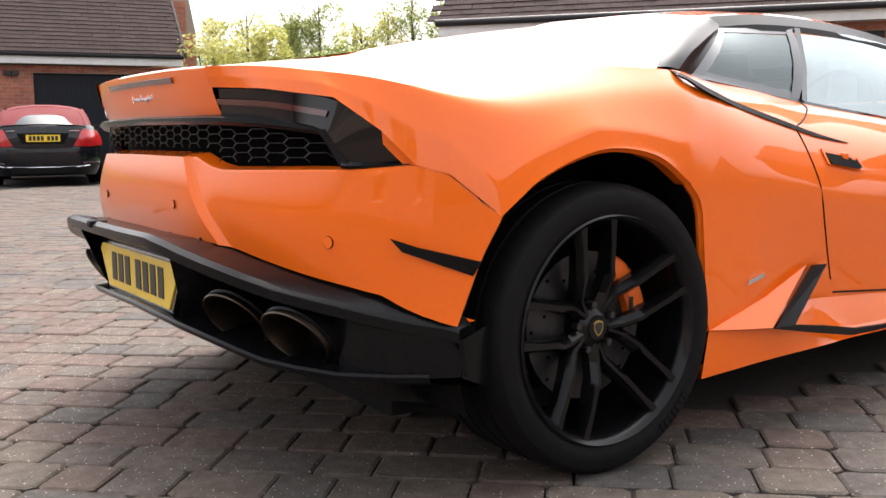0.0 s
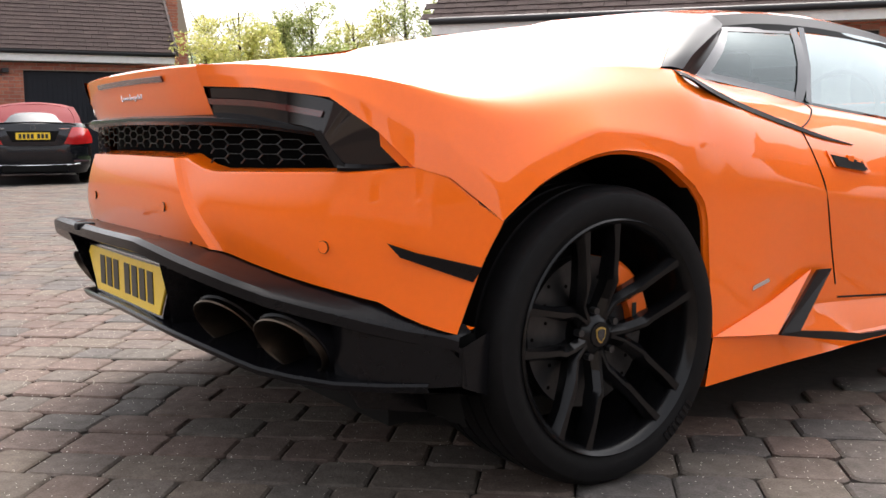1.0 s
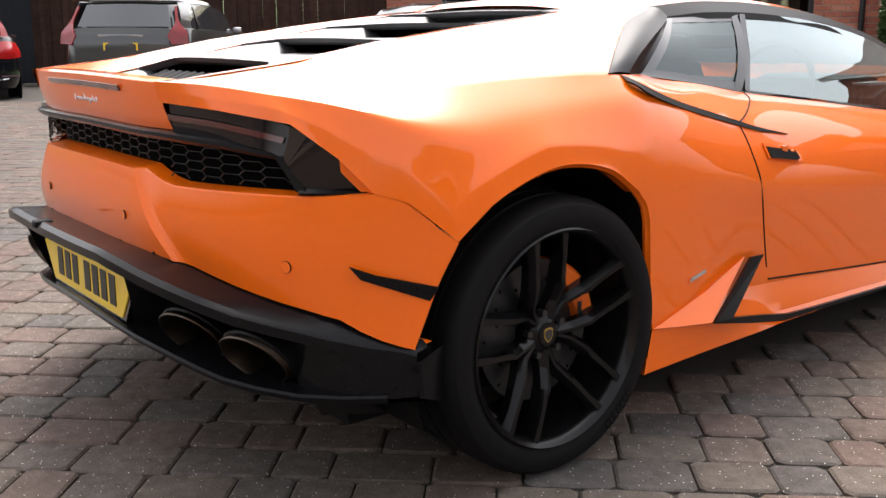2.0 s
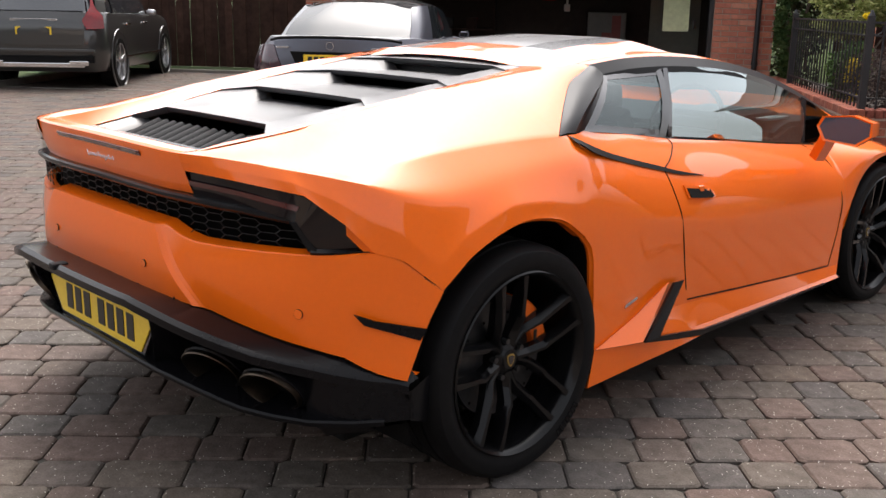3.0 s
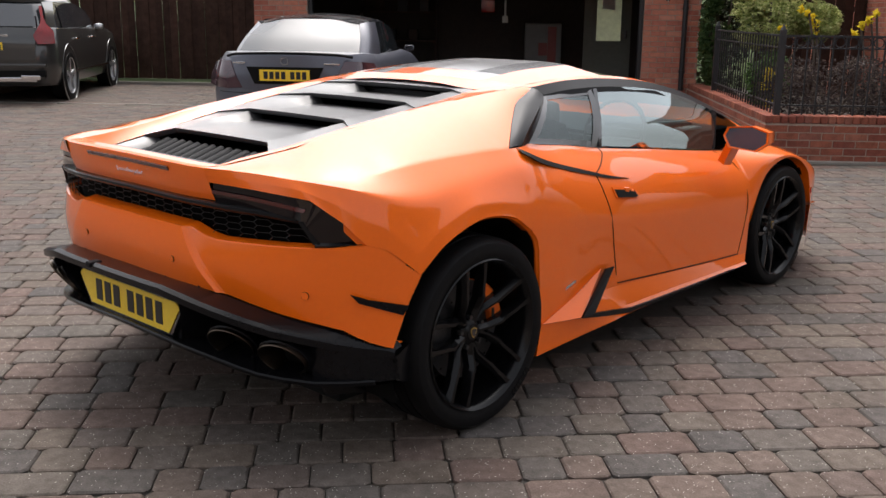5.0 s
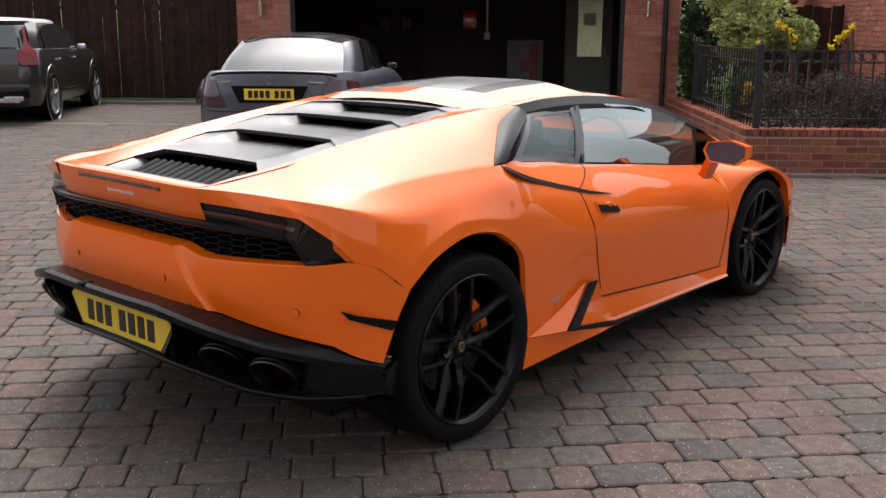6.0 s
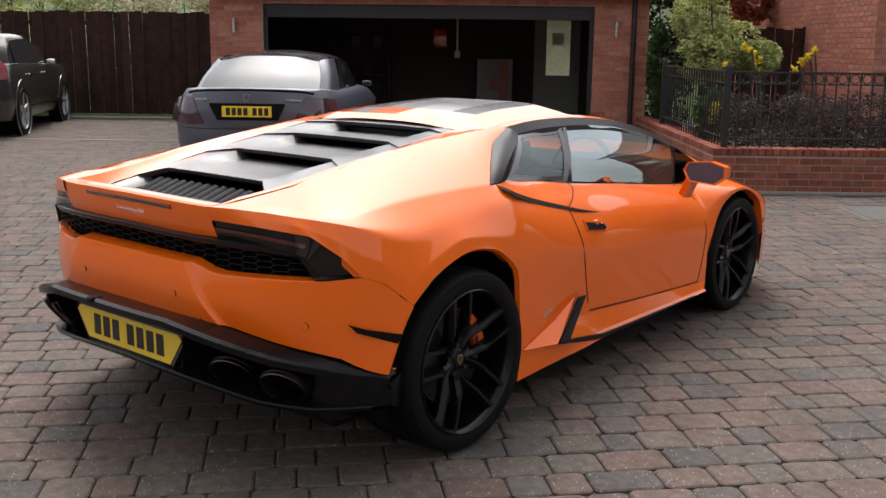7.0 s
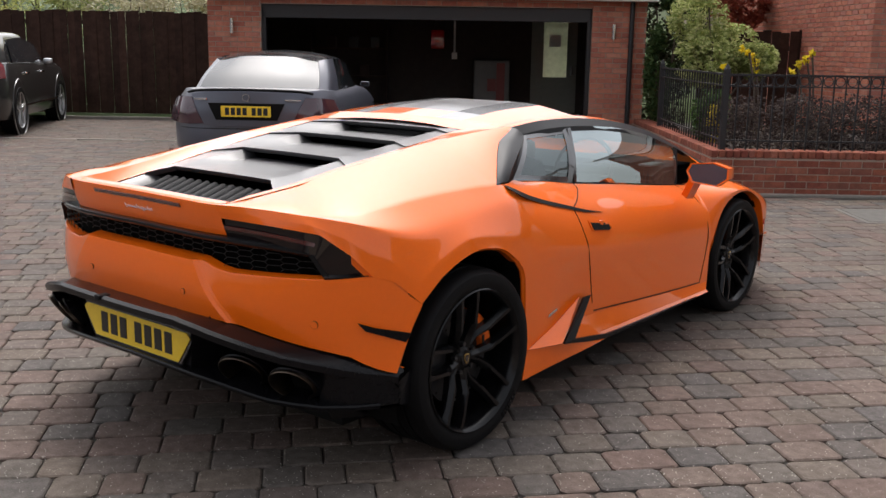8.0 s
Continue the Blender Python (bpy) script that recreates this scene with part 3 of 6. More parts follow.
def bush(name, label, m, blobs, leaf, seed, stems=5, n=1500, size=.04, category="shrub", group=""):
    t = thing(name, label, category, m, group)
    for k, (c, rr) in enumerate(blobs):
        foliage("foliage", c, rr, n, size, leaf, seed + k, t)
    r = random.Random(seed)
    for k in range(stems):
        c, rr = blobs[k % len(blobs)]
        top = (c[0] + r.uniform(-.5, .5) * rr[0], c[1] + r.uniform(-.5, .5) * rr[1], c[2] + r.uniform(0, .6) * rr[2])
        foot = (blobs[0][0][0] + r.uniform(-.1, .1), blobs[0][0][1] + r.uniform(-.1, .1), 0)
        part("stem", tube([foot, blend3(foot, top), top], .012, 6, 4), BARK, t)
    return t


def blend3(a, b):
    return tuple((p + q) / 2 + d for p, q, d in zip(a, b, (.04, .03, .08)))


def tree(m, h, spread, leaf, seed, n=3400, size=.04, group="trees on the bank"):
    t = thing("tree", "slender young tree in pale spring leaf", "tree", m, group)
    r = random.Random(seed)
    bm = bmesh.new()
    add_cyl(bm, (0, 0, -.3), (.05, 0, h * .5), .07, .045, 8)
    add_cyl(bm, (.05, 0, h * .5), (.0, .05, h * .95), .045, .012, 8)
    part("trunk", bm, BARK, t)
    for k in range(8):
        z0 = h * (.25 + .07 * k)
        a = r.uniform(0, 6.28)
        l = spread * r.uniform(.6, 1.0) * (1 - .06 * k)
        part("limb", tube([(0, 0, z0), (l * .5 * math.cos(a), l * .5 * math.sin(a), z0 + h * .12), (l * math.cos(a), l * math.sin(a), z0 + h * .26)], .014, 5, 3), BARK, t)
    for k in range(7):
        a, q = r.uniform(0, 6.28), r.uniform(.1, .55)
        zc = h * (.35 + .085 * k)
        foliage("crown", (spread * q * math.cos(a), spread * q * math.sin(a), zc), (spread * .5, spread * .5, h * .13), n // 7, size, leaf, seed * 11 + k, t)
    return t


# trees on the bank and blossom behind the fence
for k, (a, b, z, h, sp, lf) in enumerate([(-15.3, 28.4, 2.2, 2.3, .85, "spring"), (-14.4, 28.9, 2.2, 2.4, .9, "spring"), (-13.0, 29.1, 2.3, 2.3, .8, "fresh"), (-12.2, 29.4, 2.3, 2.6, .8, "fresh"),
                                          (-11.0, 29.8, 2.4, 1.9, .9, "spring"), (-10.2, 30.1, 2.4, 2.2, .9, "spring"), (-9.5, 30.3, 2.4, 2.8, .9, "fresh"), (-8.5, 30.6, 2.4, 2.6, .9, "fresh"),
                                          (-16.5, 27.5, 2.0, 2.2, .9, "spring"), (-13.7, 31, 2.6, 2.0, 1.0, "fresh")]):
    tree(yard(a, b, z), h, sp, lf, 40 + k)
for k, (a, b, z, w) in enumerate([(-9.0, 22.6, .6, 1.2), (-7.4, 22.4, .6, 1.3), (-6.0, 22.5, .7, 1.2), (-5.0, 22.9, .7, .9)]):
    bush("blossom_shrub", "shrub in cream-white blossom behind the fence", yard(a, b, z), [((0, 0, 1.4), (w, .8, .75)), ((.4, .2, 1.9), (w * .6, .6, .5))], "blossom" if k else "fresh", 90 + 7 * k, n=1300, size=.05, group="shrubs behind the fence")
bush("corner_shrub", "olive-brown shrub growing beside the gable", yard(-11.4, 21.2, 0), [((0, 0, 2.1), (.9, .8, 1.1)), ((.9, .3, 2.3), (.7, .6, .9)), ((1.5, .5, 2.5), (.5, .5, .8))], "spring", 130, n=1500, size=.06)

# ---------------- raised bed with railings ----------------
bed = thing("raised_planter", "low red brick raised bed with coping", "planter", YARD)
PF, PL = 10.28, 2.73
part("front_wall", box((PL, PF, 0), (9.5, PF + .22, .385)), MORTAR, bed)
part("side_wall", box((PL, PF + .22, 0), (PL + .22, 14.95, .385)), MORTAR, bed)
part("soil", box((PL + .22, PF + .22, 0), (9.4, 14.2, .36)), mat("dark_soil", (.03, .022, .017), .95, 0, .4, 25, bump=.6, bump_scale=60), bed)
part("paved_foot", box((PL - .1, PF - .10, -.012), (9.5, PF - .012, .02), .006), CONCRETE, bed, "pale concrete strip at its foot")
k = 0
for (x0, y0, dx, dy, L) in ((PL - .012, PF - .012, 1, 0, 6.6), (PL - .012, PF + .11, 0, 1, 4.5)):
    n_b = int(L / .078)
    me = None
    for j in range(n_b):
        if me is None:
            bm = box((0, 0, 0), (.066, .235, .072), .006) if dx else box((0, 0, 0), (.235, .066, .072), .006)
            me = bpy.data.meshes.new("coping_brick")
            bm.to_mesh(me)
            bm.free()
            me.materials.append(BED_ONE)
        ob = new("coping_brick", me)
        ob.parent = bed
        ob.location = (x0 + dx * j * .078, y0 + dy * j * .078, .388 + rng.uniform(-.002, .002))
brick_face(bed, (PL, PF, 0), (1, 0, 0), (0, -1, 0), 6.5, .385, near=110, one=BED_ONE, rest_mat=BED_ALL)
brick_face(bed, (PL, PF + .0, 0), (0, 1, 0), (-1, 0, 0), 4.6, .385, near=60, one=BED_ONE, rest_mat=BED_ALL)

rail = thing("iron_railing", "black wrought iron railing with ring frieze on the bed wall", "railing", YARD)
RZ0, RZ1 = .46, 1.25
for (p0, p1) in (((2.85, 10.39), (8.9, 10.39)), ((2.85, 10.39), (2.85, 13.6))):
    L = math.dist(p0, p1)
    ux, uy = (p1[0] - p0[0]) / L, (p1[1] - p0[1]) / L
    for zz, hh in ((RZ1 - .02, .02), (RZ1 - .135, .014), (RZ0 + .09, .016)):
        part("rail", box((min(p0[0], p1[0]) - .012, min(p0[1], p1[1]) - .012, zz), (max(p0[0], p1[0]) + .012, max(p0[1], p1[1]) + .012, zz + hh)), IRON, rail)
    n_b = int(L / .125)
    for j in range(1, n_b):
        x, y = p0[0] + ux * j * .125, p0[1] + uy * j * .125
        part("bar", box((x - .007, y - .007, RZ0), (x + .007, y + .007, RZ1 - .005)), IRON, rail)
        if j % 2 and uy < .5 or uy < .5:
            bm = bmesh.new()
            r0 = [[bm.verts.new((x - .0625 + (.048 + .006 * math.cos(b)) * math.cos(a) * ux, y + .006 * math.sin(b) + (.048 + .006 * math.cos(b)) * math.cos(a) * uy, RZ1 - .069 + (.048 + .006 * math.cos(b)) * math.sin(a))) for b in np.linspace(0, 6.283, 5)[:-1]] for a in np.linspace(0, 6.283, 17)[:-1]]
            for i in range(16):
                for q in range(4):
                    bm.faces.new((r0[i][q], r0[i][(q + 1) % 4], r0[(i + 1) % 16][(q + 1) % 4], r0[(i + 1) % 16][q]))
            part("ring", bm, IRON, rail)
for (x, y) in ((2.85, 10.39), (2.85, 13.6), (5.9, 10.39), (8.9, 10.39)):
    pst = part("post", box((x - .03, y - .03, RZ0 - .02), (x + .03, y + .03, RZ1 + .05), .004), IRON, rail)
    part("cap", cyl((x, y, RZ1 + .05), (x, y, RZ1 + .10), .03, .008, 12), IRON, pst)

bush("hedge", "low rounded purple-brown heather-like shrub", yard(4.2, 11.5, .36), [((-.5, -.3, .32), (.95, .55, .36)), ((.5, -.2, .30), (.9, .6, .38)), ((1.25, .1, .24), (.6, .55, .30))], "heather", 200, n=6500, size=.022)
bush("variegated_shrub", "pale green variegated shrub behind the railing", yard(3.45, 13.6, .36), [((-.05, 0, 1.0), (.42, .4, .42)), ((.35, .2, 1.15), (.42, .4, .36)), ((-.1, .3, 1.55), (.42, .4, .42)), ((.7, .1, 1.0), (.3, .3, .28))], "fresh", 230, n=2600, size=.032)
bush("evergreen_shrub", "dark green shrub by the garage corner", yard(3.1, 14.5, .36), [((-.1, 0, .8), (.22, .4, .75)), ((.3, .3, 1.9), (.4, .4, .35))], "ivy", 260, n=1500, size=.05)
bush("yellow_shrub", "young shrub with bright yellow new leaves", yard(3.0, 11.6, .36), [((0, 0, .35), (.22, .3, .36)), ((.1, .25, .4), (.25, .25, .3))], "ivy", 280, n=700, size=.035)
bush("yellow_sprig", "sprays of bright yellow blossom", yard(3.0, 11.3, .36), [((-.02, -.05, .34), (.07, .1, .26))], "yellow", 281, n=160, size=.032, stems=2, group="yellow sprays")
bush("yellow_sprig", "sprays of bright yellow blossom", yard(3.5, 12.0, .36), [((.14, 0, .95), (.035, .04, .10)), ((.09, .0, 1.03), (.03, .04, .07)), ((.02, .0, 1.09), (.03, .04, .06)), ((-.05, .0, 1.14), (.025, .03, .05)), ((-.22, .1, .93), (.05, .05, .035))], "yellow", 283, n=34, size=.03, stems=3, group="yellow sprays")
bush("yellow_sprig", "sprays of bright yellow blossom", yard(4.15, 12.0, .36), [((.14, 0, 1.10), (.035, .03, .05)), ((.07, 0, 1.04), (.035, .04, .06)), ((-.01, 0, .97), (.035, .04, .06)), ((-.08, .0, .9), (.03, .04, .06))], "yellow", 286, n=34, size=.03, stems=3, group="yellow sprays")
bush("red_shrub", "red-leaved shrub behind the garage corner", yard(4.8, 18.6, 0), [((0, 0, 2.6), (.7, .6, .5)), ((.6, .2, 2.3), (.5, .5, .5))], "red", 300, n=1200, size=.06)

# boarded gate between garage and house
gate = thing("boarded_gate", "dark boarded garden gate panel", "fence", YARD)
x = 4.1
for j in range(12):
    ob = new("board", board_me[j % 4])
    ob.parent = gate
    ob.matrix_basis = Matrix.Translation((x, 16.8 + .02 * (j % 2), -.22 + .015 * (j % 3)))
    x += .152
for zz in (.4, 1.5):
    part("rail", box((4.1, 16.84, zz), (5.85, 16.89, zz + .08)), TIMBER, gate)
part("post", box((5.82, 16.75, 0), (5.94, 16.87, 1.84), .006), TIMBER, gate)


def house(name, label, m, w, d, h, faces, roof=True, windows=()):
    """A brick house in its own frame: x along the front, y into it; the named faces get bricks."""
    t = thing(name, label, "house", m)
    part("wall", box((0, 0, 0), (w, d, h)), MORTAR, t)
    ops = [(u0, u1, z0, z1) for f, u0, u1, z0, z1 in windows if f == "front"]
    ops_s = [(u0, u1, z0, z1) for f, u0, u1, z0, z1 in windows if f == "side"]
    if "front" in faces:
        brick_face(t, (0, 0, 0), (1, 0, 0), (0, -1, 0), w, h, ops)
    if "left" in faces:
        brick_face(t, (0, 0, 0), (0, 1, 0), (-1, 0, 0), d, h, ops_s)
    for f, u0, u1, z0, z1 in windows:
        fr = []
        for lo, hi in (((u0, z0), (u1, z0 + .06)), ((u0, z1 - .06), (u1, z1)), ((u0, z0 + .06), (u0 + .06, z1 - .06)), ((u1 - .06, z0 + .06), (u1, z1 - .06)), (((u0 + u1) / 2 - .03, z0 + .06), ((u0 + u1) / 2 + .03, z1 - .06))):
            fr.append((lo, hi))
        win = None
        bm = bmesh.new()
        if f == "front":
            add_box(bm, (u0 + .06, -.012, z0 + .06), (u1 - .06, -.004, z1 - .06))
        else:
            add_box(bm, (-.012, u0 + .06, z0 + .06), (-.004, u1 - .06, z1 - .06))
        win = part("window", bm, DARK_PANE, t, "white-framed window")
        for lo, hi in fr:
            part("frame", box((lo[0], -.05, lo[1]), (hi[0], -.003, hi[1]), .004) if f == "front" else box((-.05, lo[0], lo[1]), (-.003, hi[0], hi[1]), .004), WHITE, win)
        part("sill", box((u0 - .05, -.09, z0 - .07), (u1 + .05, -.003, z0)) if f == "front" else box((-.09, u0 - .05, z0 - .07), (-.003, u1 + .05, z0)), WHITE, win)
    if roof:
        part("fascia", box((-.25, -.30, h - .05), (w + .25, -.26, h + .15)), WHITE, t)
        part("roof", prism([(-.3, -.34, h + .12), (-.3, d / 2, h + .12 + d * .42), (-.3, d + .34, h + .12)], (w + .6, 0, 0)), ROOF, t)
    return t


DARK_PANE = mat("window_pane", (.02, .025, .03), .05, 0, .1, 3, coat=1.0)
house("brick_house", "red brick house beside the raised bed", yard(5.82, 14.0, 0), 14, 7, 5.0, ("front", "left"), windows=[("front", 3.2, 4.6, 3.2, 4.4), ("front", 2.8, 4.8, .9, 2.2), ("front", 6.2, 7.4, 3.2, 4.4)])
house("brick_house", "red brick house seen beyond the boarded gate", yard(6.45, 24.0, 0), 8, 7, 5.2, ("front",), windows=[("front", 1.42, 2.1, 1.6, 2.75)])
house("brick_house", "red brick house on the far side of the yard", yard(17.0, 10.0, 0, -90), 14, 7, 5.0, (), windows=[("front", 1.2, 2.4, 3.1, 4.3), ("front", 4.2, 5.4, 3.1, 4.3), ("front", 1.0, 2.6, .9, 2.2), ("front", 4.0, 6.0, .9, 2.2), ("front", 8.0, 9.4, 3.1, 4.3), ("front", 8.0, 9.6, .9, 2.2)])
# Unseen house, added to close the yard and show in the paint's reflections.
house("brick_house", "unseen red brick house added to close the yard behind", yard(9.0, -17.0, 0, 180), 20, 7, 5.0, (), windows=[("front", 3, 4.4, 3.1, 4.3), ("front", 7, 8.4, 3.1, 4.3), ("front", 12, 13.4, 3.1, 4.3), ("front", 3, 4.6, .9, 2.2), ("front", 12, 14, .9, 2.2)])

# brick garage wing with tiled roof on the far left, behind the convertible
WA = math.degrees(math.atan2(2.4, 2.5))
wing_h = thing("neighbour_garage", "red brick garage wing with brown tiled roof", "garage", yard(-14.5, 18.4, 0, WA))
W0, W1 = -2.5, 3.55
part("wall", box((W0, 0, 0), (.60, .3, 2.32)), MORTAR, wing_h)
part("wall", box((2.95, 0, 0), (W1, .3, 2.32)), MORTAR, wing_h)
part("wall", box((.60, 0, 2.16), (2.95, .3, 2.32)), MORTAR, wing_h)
part("side_wall", box((W1 - .3, .3, 0), (W1, 6, 2.32)), MORTAR, wing_h)
brick_face(wing_h, (W0, 0, 0), (1, 0, 0), (0, -1, 0), W1 - W0, 2.32, [(.60 - W0, 2.95 - W0, -1, 2.16)])
brick_face(wing_h, (W1, 0, 0), (0, 1, 0), (1, 0, 0), 5.5, 2.32)
DOOR_NAVY = mat("dark_navy_door_paint", (.010, .012, .018), .55, 0, .15, 8, spec=.3)
gd = part("garage_door", box((.60, .10, 0), (2.95, .14, 2.16)), DOOR_NAVY, wing_h, "dark blue-black ribbed garage door")
for j in range(23):
    part("rib", box((.68 + j * .0985, .085, .02), (.735 + j * .0985, .10, 2.14), .004), DOOR_NAVY, gd)
part("fascia", box((W0, -.28, 2.34), (W1 + .15, -.25, 2.52), .004), WHITE, wing_h, "white painted eaves board")
part("soffit", box((W0, -.25, 2.34), (W1 + .15, 0, 2.36)), WHITE, wing_h)
part("gutter", cyl((W0, -.32, 2.54), (W1 + .15, -.32, 2.54), .05, seg=12), IRON, wing_h)
tiled_slope(wing_h, W0, W1 + .2, -.36, 2.56, 3.0, 2.9)
part("roof_body", prism([(W0, -.3, 2.5), (W0, 2.6, 5.5), (W0, 5.6, 2.5)], (W1 - W0, 0, 0)), ROOF, wing_h)
fl = part("flood_light", box((.02, -.12, 2.1), (.16, -.02, 2.19), .012), IRON, wing_h, "twin black security flood light")
part("lamp_head", box((.18, -.13, 2.1), (.32, -.03, 2.19), .012), IRON, fl)
part("arm", cyl((.17, -.08, 2.06), (.17, 0, 2.06), .015, seg=8), IRON, fl)
gable = thing("brick_house", "tall sunlit brick gable behind the garage wing", "house", yard(-14.5, 18.4, 0, WA))
part("wall", prism([(2.6, 6.0, 0), (5.46, 6.0, 0), (5.46, 6.0, 3.7), (5.28, 6.0, 4.7), (4.6, 6.0, 7.5), (2.6, 6.0, 7.5)], (0, 5, 0)), MORTAR, gable)
brick_face(gable, (2.6, 6.0, 0), (1, 0, 0), (0, -1, 0), 2.84, 3.7)
brick_face(gable, (2.6, 6.0, 3.7), (1, 0, 0), (0, -1, 0), 2.60, .95)
brick_face(gable, (2.6, 6.0, 4.7), (1, 0, 0), (0, -1, 0), 2.2, 2.0)

# grass wedge between the parking bays
bm = bmesh.new()
add_prism(bm, [(-8.42, 13.75, 0), (-8.62, 18.9, 0), (-11.0, 18.9, 0)], (0, 0, .07))
tagged(link("grass_bed", bm, GRASS, m=YARD), "small kerbed wedge of grass between bays", "grass", kind="structure")
bm = bmesh.new()
add_prism(bm, [(-8.38, 13.60, -.01), (-8.55, 18.92, -.01), (-8.63, 18.92, -.01), (-8.47, 13.85, -.01)], (0, 0, .10))
add_prism(bm, [(-8.38, 13.60, -.01), (-8.47, 13.85, -.01), (-11.0, 18.9, -.01), (-11.1, 18.85, -.01)], (0, 0, .10))
tagged(link("kerb_bed", bm, CONCRETE, m=YARD), "pale concrete kerb round the grass wedge", "kerb", kind="structure")

# shrub filling the corner between garage and railing
bush("corner_shrub", "tall green shrub between garage corner and railing", yard(3.45, 16.3, 0), [((0, 0, 1.0), (.55, .5, 1.0)), ((.1, .3, 2.0), (.6, .5, .9)), ((.5, .6, 2.9), (.6, .5, .7))], "dark", 171, n=1500, size=.055)

# ---------------- the sports car ----------------
car = thing("sports_car", "bright orange sports car with black louvred engine cover, parked", "car")


def both(name, grids, material, label="", thick=0.0, sharp=32.0, flip=False, parent=None):
    """A panel on the car's right and its mirror image on the left."""
    return [part(name, skin(grids, thick, flip=flip, mirror=mr), material, parent or car, label, True, sharp) for mr in (False, True)]


def lathe(profile, seg=64, sx=1):
    """A surface of revolution about the x axis from (x, r) pairs."""
    bm = bmesh.new()
    rings = []
    for x, r in profile:
        rings.append([bm.verts.new((sx * x, r * math.cos(a), r * math.sin(a))) for a in np.linspace(0, 2 * math.pi, seg, endpoint=False)])
    for a, b in zip(rings, rings[1:]):
        for k in range(seg):
            bm.faces.new((a[k], a[(k + 1) % seg], b[(k + 1) % seg], b[k]))
    bmesh.ops.recalc_face_normals(bm, faces=bm.faces)
    return bm


def lid_edge(y):
    """The line between engine cover and rear wing."""
    ys = [-.74, -.45, -.2, .1, .38, .72]
    return (float(np.interp(y, ys, [.455, .485, .495, .50, .51, .545])), y, float(np.interp(y, ys, [.957, .994, 1.040, 1.082, 1.115, 1.146])))


def blend(a, b, t, out=(0, 0, 0)):
    return tuple(np.array(a) * (1 - t) + np.array(b) * t + np.array(out))


def conic(l, c, e, w, ts):
    """A rounded section from l to e that bends towards c; w sharpens the bend into a crease."""
    l, c, e = (np.array(q, float) for q in (l, c, e))
    out = []
    for t in ts:
        k = np.array([(1 - t) ** 2, 2 * t * (1 - t) * w, t * t])
        out.append((k[0] * l + k[1] * c + k[2] * e) / k.sum())
    return np.array(out)


# rear wing, section by section: cover edge, ridge, crease, upper edge of the arch flare, lower edge
SECTIONS = [((.45, -.735, .958), (.45, -.772, .958), (.45, -.772, .958), (.45, -.768, .935), (.45, -.760, .912)),
            ((.470, -.67, .964), (.585, -.712, .953), (.586, -.712, .953), (.603, -.714, .928), (.62, -.712, .903)),
            ((.478, -.58, .975), (.705, -.640, .940), (.710, -.643, .939), (.750, -.637, .910), (.779, -.624, .880)),
            ((.483, -.50, .985), (.778, -.555, .9255), (.803, -.572, .924), (.838, -.567, .868), (.855, -.559, .812)),
            ((.487, -.43, .995), (.797, -.465, .932), (.864, -.500, .905), (.888, -.506, .82), (.898, -.504, .742)),
            ((.489, -.38, 1.007), (.803, -.400, .937), (.902, -.430, .885), (.926, -.442, .79), (.934, -.440, .720)),
            ((.491, -.32, 1.018), (.806, -.325, .943), (.924, -.335, .867), (.960, -.350, .70), (.971, -.338, .632)),
            ((.494, -.22, 1.036), (.808, -.22, .952), (.925, -.222, .862), (.962, -.266, .745), (.972, -.245, .700)),
            ((.498, -.10, 1.054), (.811, -.10, .958), (.908, -.10, .880), (.958, -.128, .800), (.969, -.12, .750)),
            ((.499, .02, 1.071), (.817, .02, .962), (.898, .02, .896), (.954, .0, .820), (.963, .0, .768)),
            ((.501, .15, 1.088), (.828, .15, .963), (.898, .15, .900), (.948, .155, .80), (.957, .14, .745)),
            ((.504, .252, 1.100), (.833, .252, .961), (.896, .254, .895), (.942, .272, .735), (.948, .255, .68))]
N_ST = 6
SPANS = (9, 7, 8, 6)


def plain(rows, n):
    """Straight spans between control points."""
    r = np.array(rows, float)
    return np.array([r[i] * (1 - k / n) + r[i + 1] * k / n for i in range(len(r) - 1) for k in range(n)] + [r[-1]])


rails = [spline([q[i] for q in SECTIONS], N_ST) for i in range(5)]
rails[4][:N_ST * 7] = plain([q[4] for q in SECTIONS], N_ST)[:N_ST * 7]
rails[3][:N_ST * 6] = plain([q[3] for q in SECTIONS], N_ST)[:N_ST * 6]
wing = []
for j in range(len(rails[0])):
    sec = [rails[0][j]]
    for i, n in enumerate(SPANS):
        a, b = rails[i][j], rails[i + 1][j]
        for k in range(1, n + 1):
            u = k / n
            u = .35 * u + .65 * (.5 - .5 * math.cos(math.pi * u))
            sec.append(a * (1 - u) + b * u + np.array((.3, 0, 1)) * (.010 if i == 0 else 0) * math.sin(math.pi * u) * min(1, j / 12))
    sec = np.array(sec)
    k_c = SPANS[0] + SPANS[1]
    fade = float(np.clip((j - 24) / 22, 0, 1))
    for rep in range(9):
        soft = sec.copy()
        soft[1:-1] = .25 * sec[:-2] + .5 * sec[1:-1] + .25 * sec[2:]
        wgt = np.full(len(sec), (1.0 if j > 40 else .5) if rep < 1 else 0.0)
        wgt[k_c - 5:k_c + 7] = np.maximum(wgt[k_c - 5:k_c + 7], fade)
        wgt[SPANS[0] - 2:SPANS[0] + 2] = 0.0
        sec += (soft - sec) * wgt[:, None]
    wing.append(sec)
wing = np.array(wing).transpose(1, 0, 2)
e_row = wing[-1]
last = wing[:, -1]
k_p = SPANS[0]
p_base = last[k_p]
PILLAR = [tuple(p_base), (.784, .317, .990), (.694, .440, 1.046), (.622, .550, 1.092), (.588, .645, 1.116), (.568, .712, 1.138)]
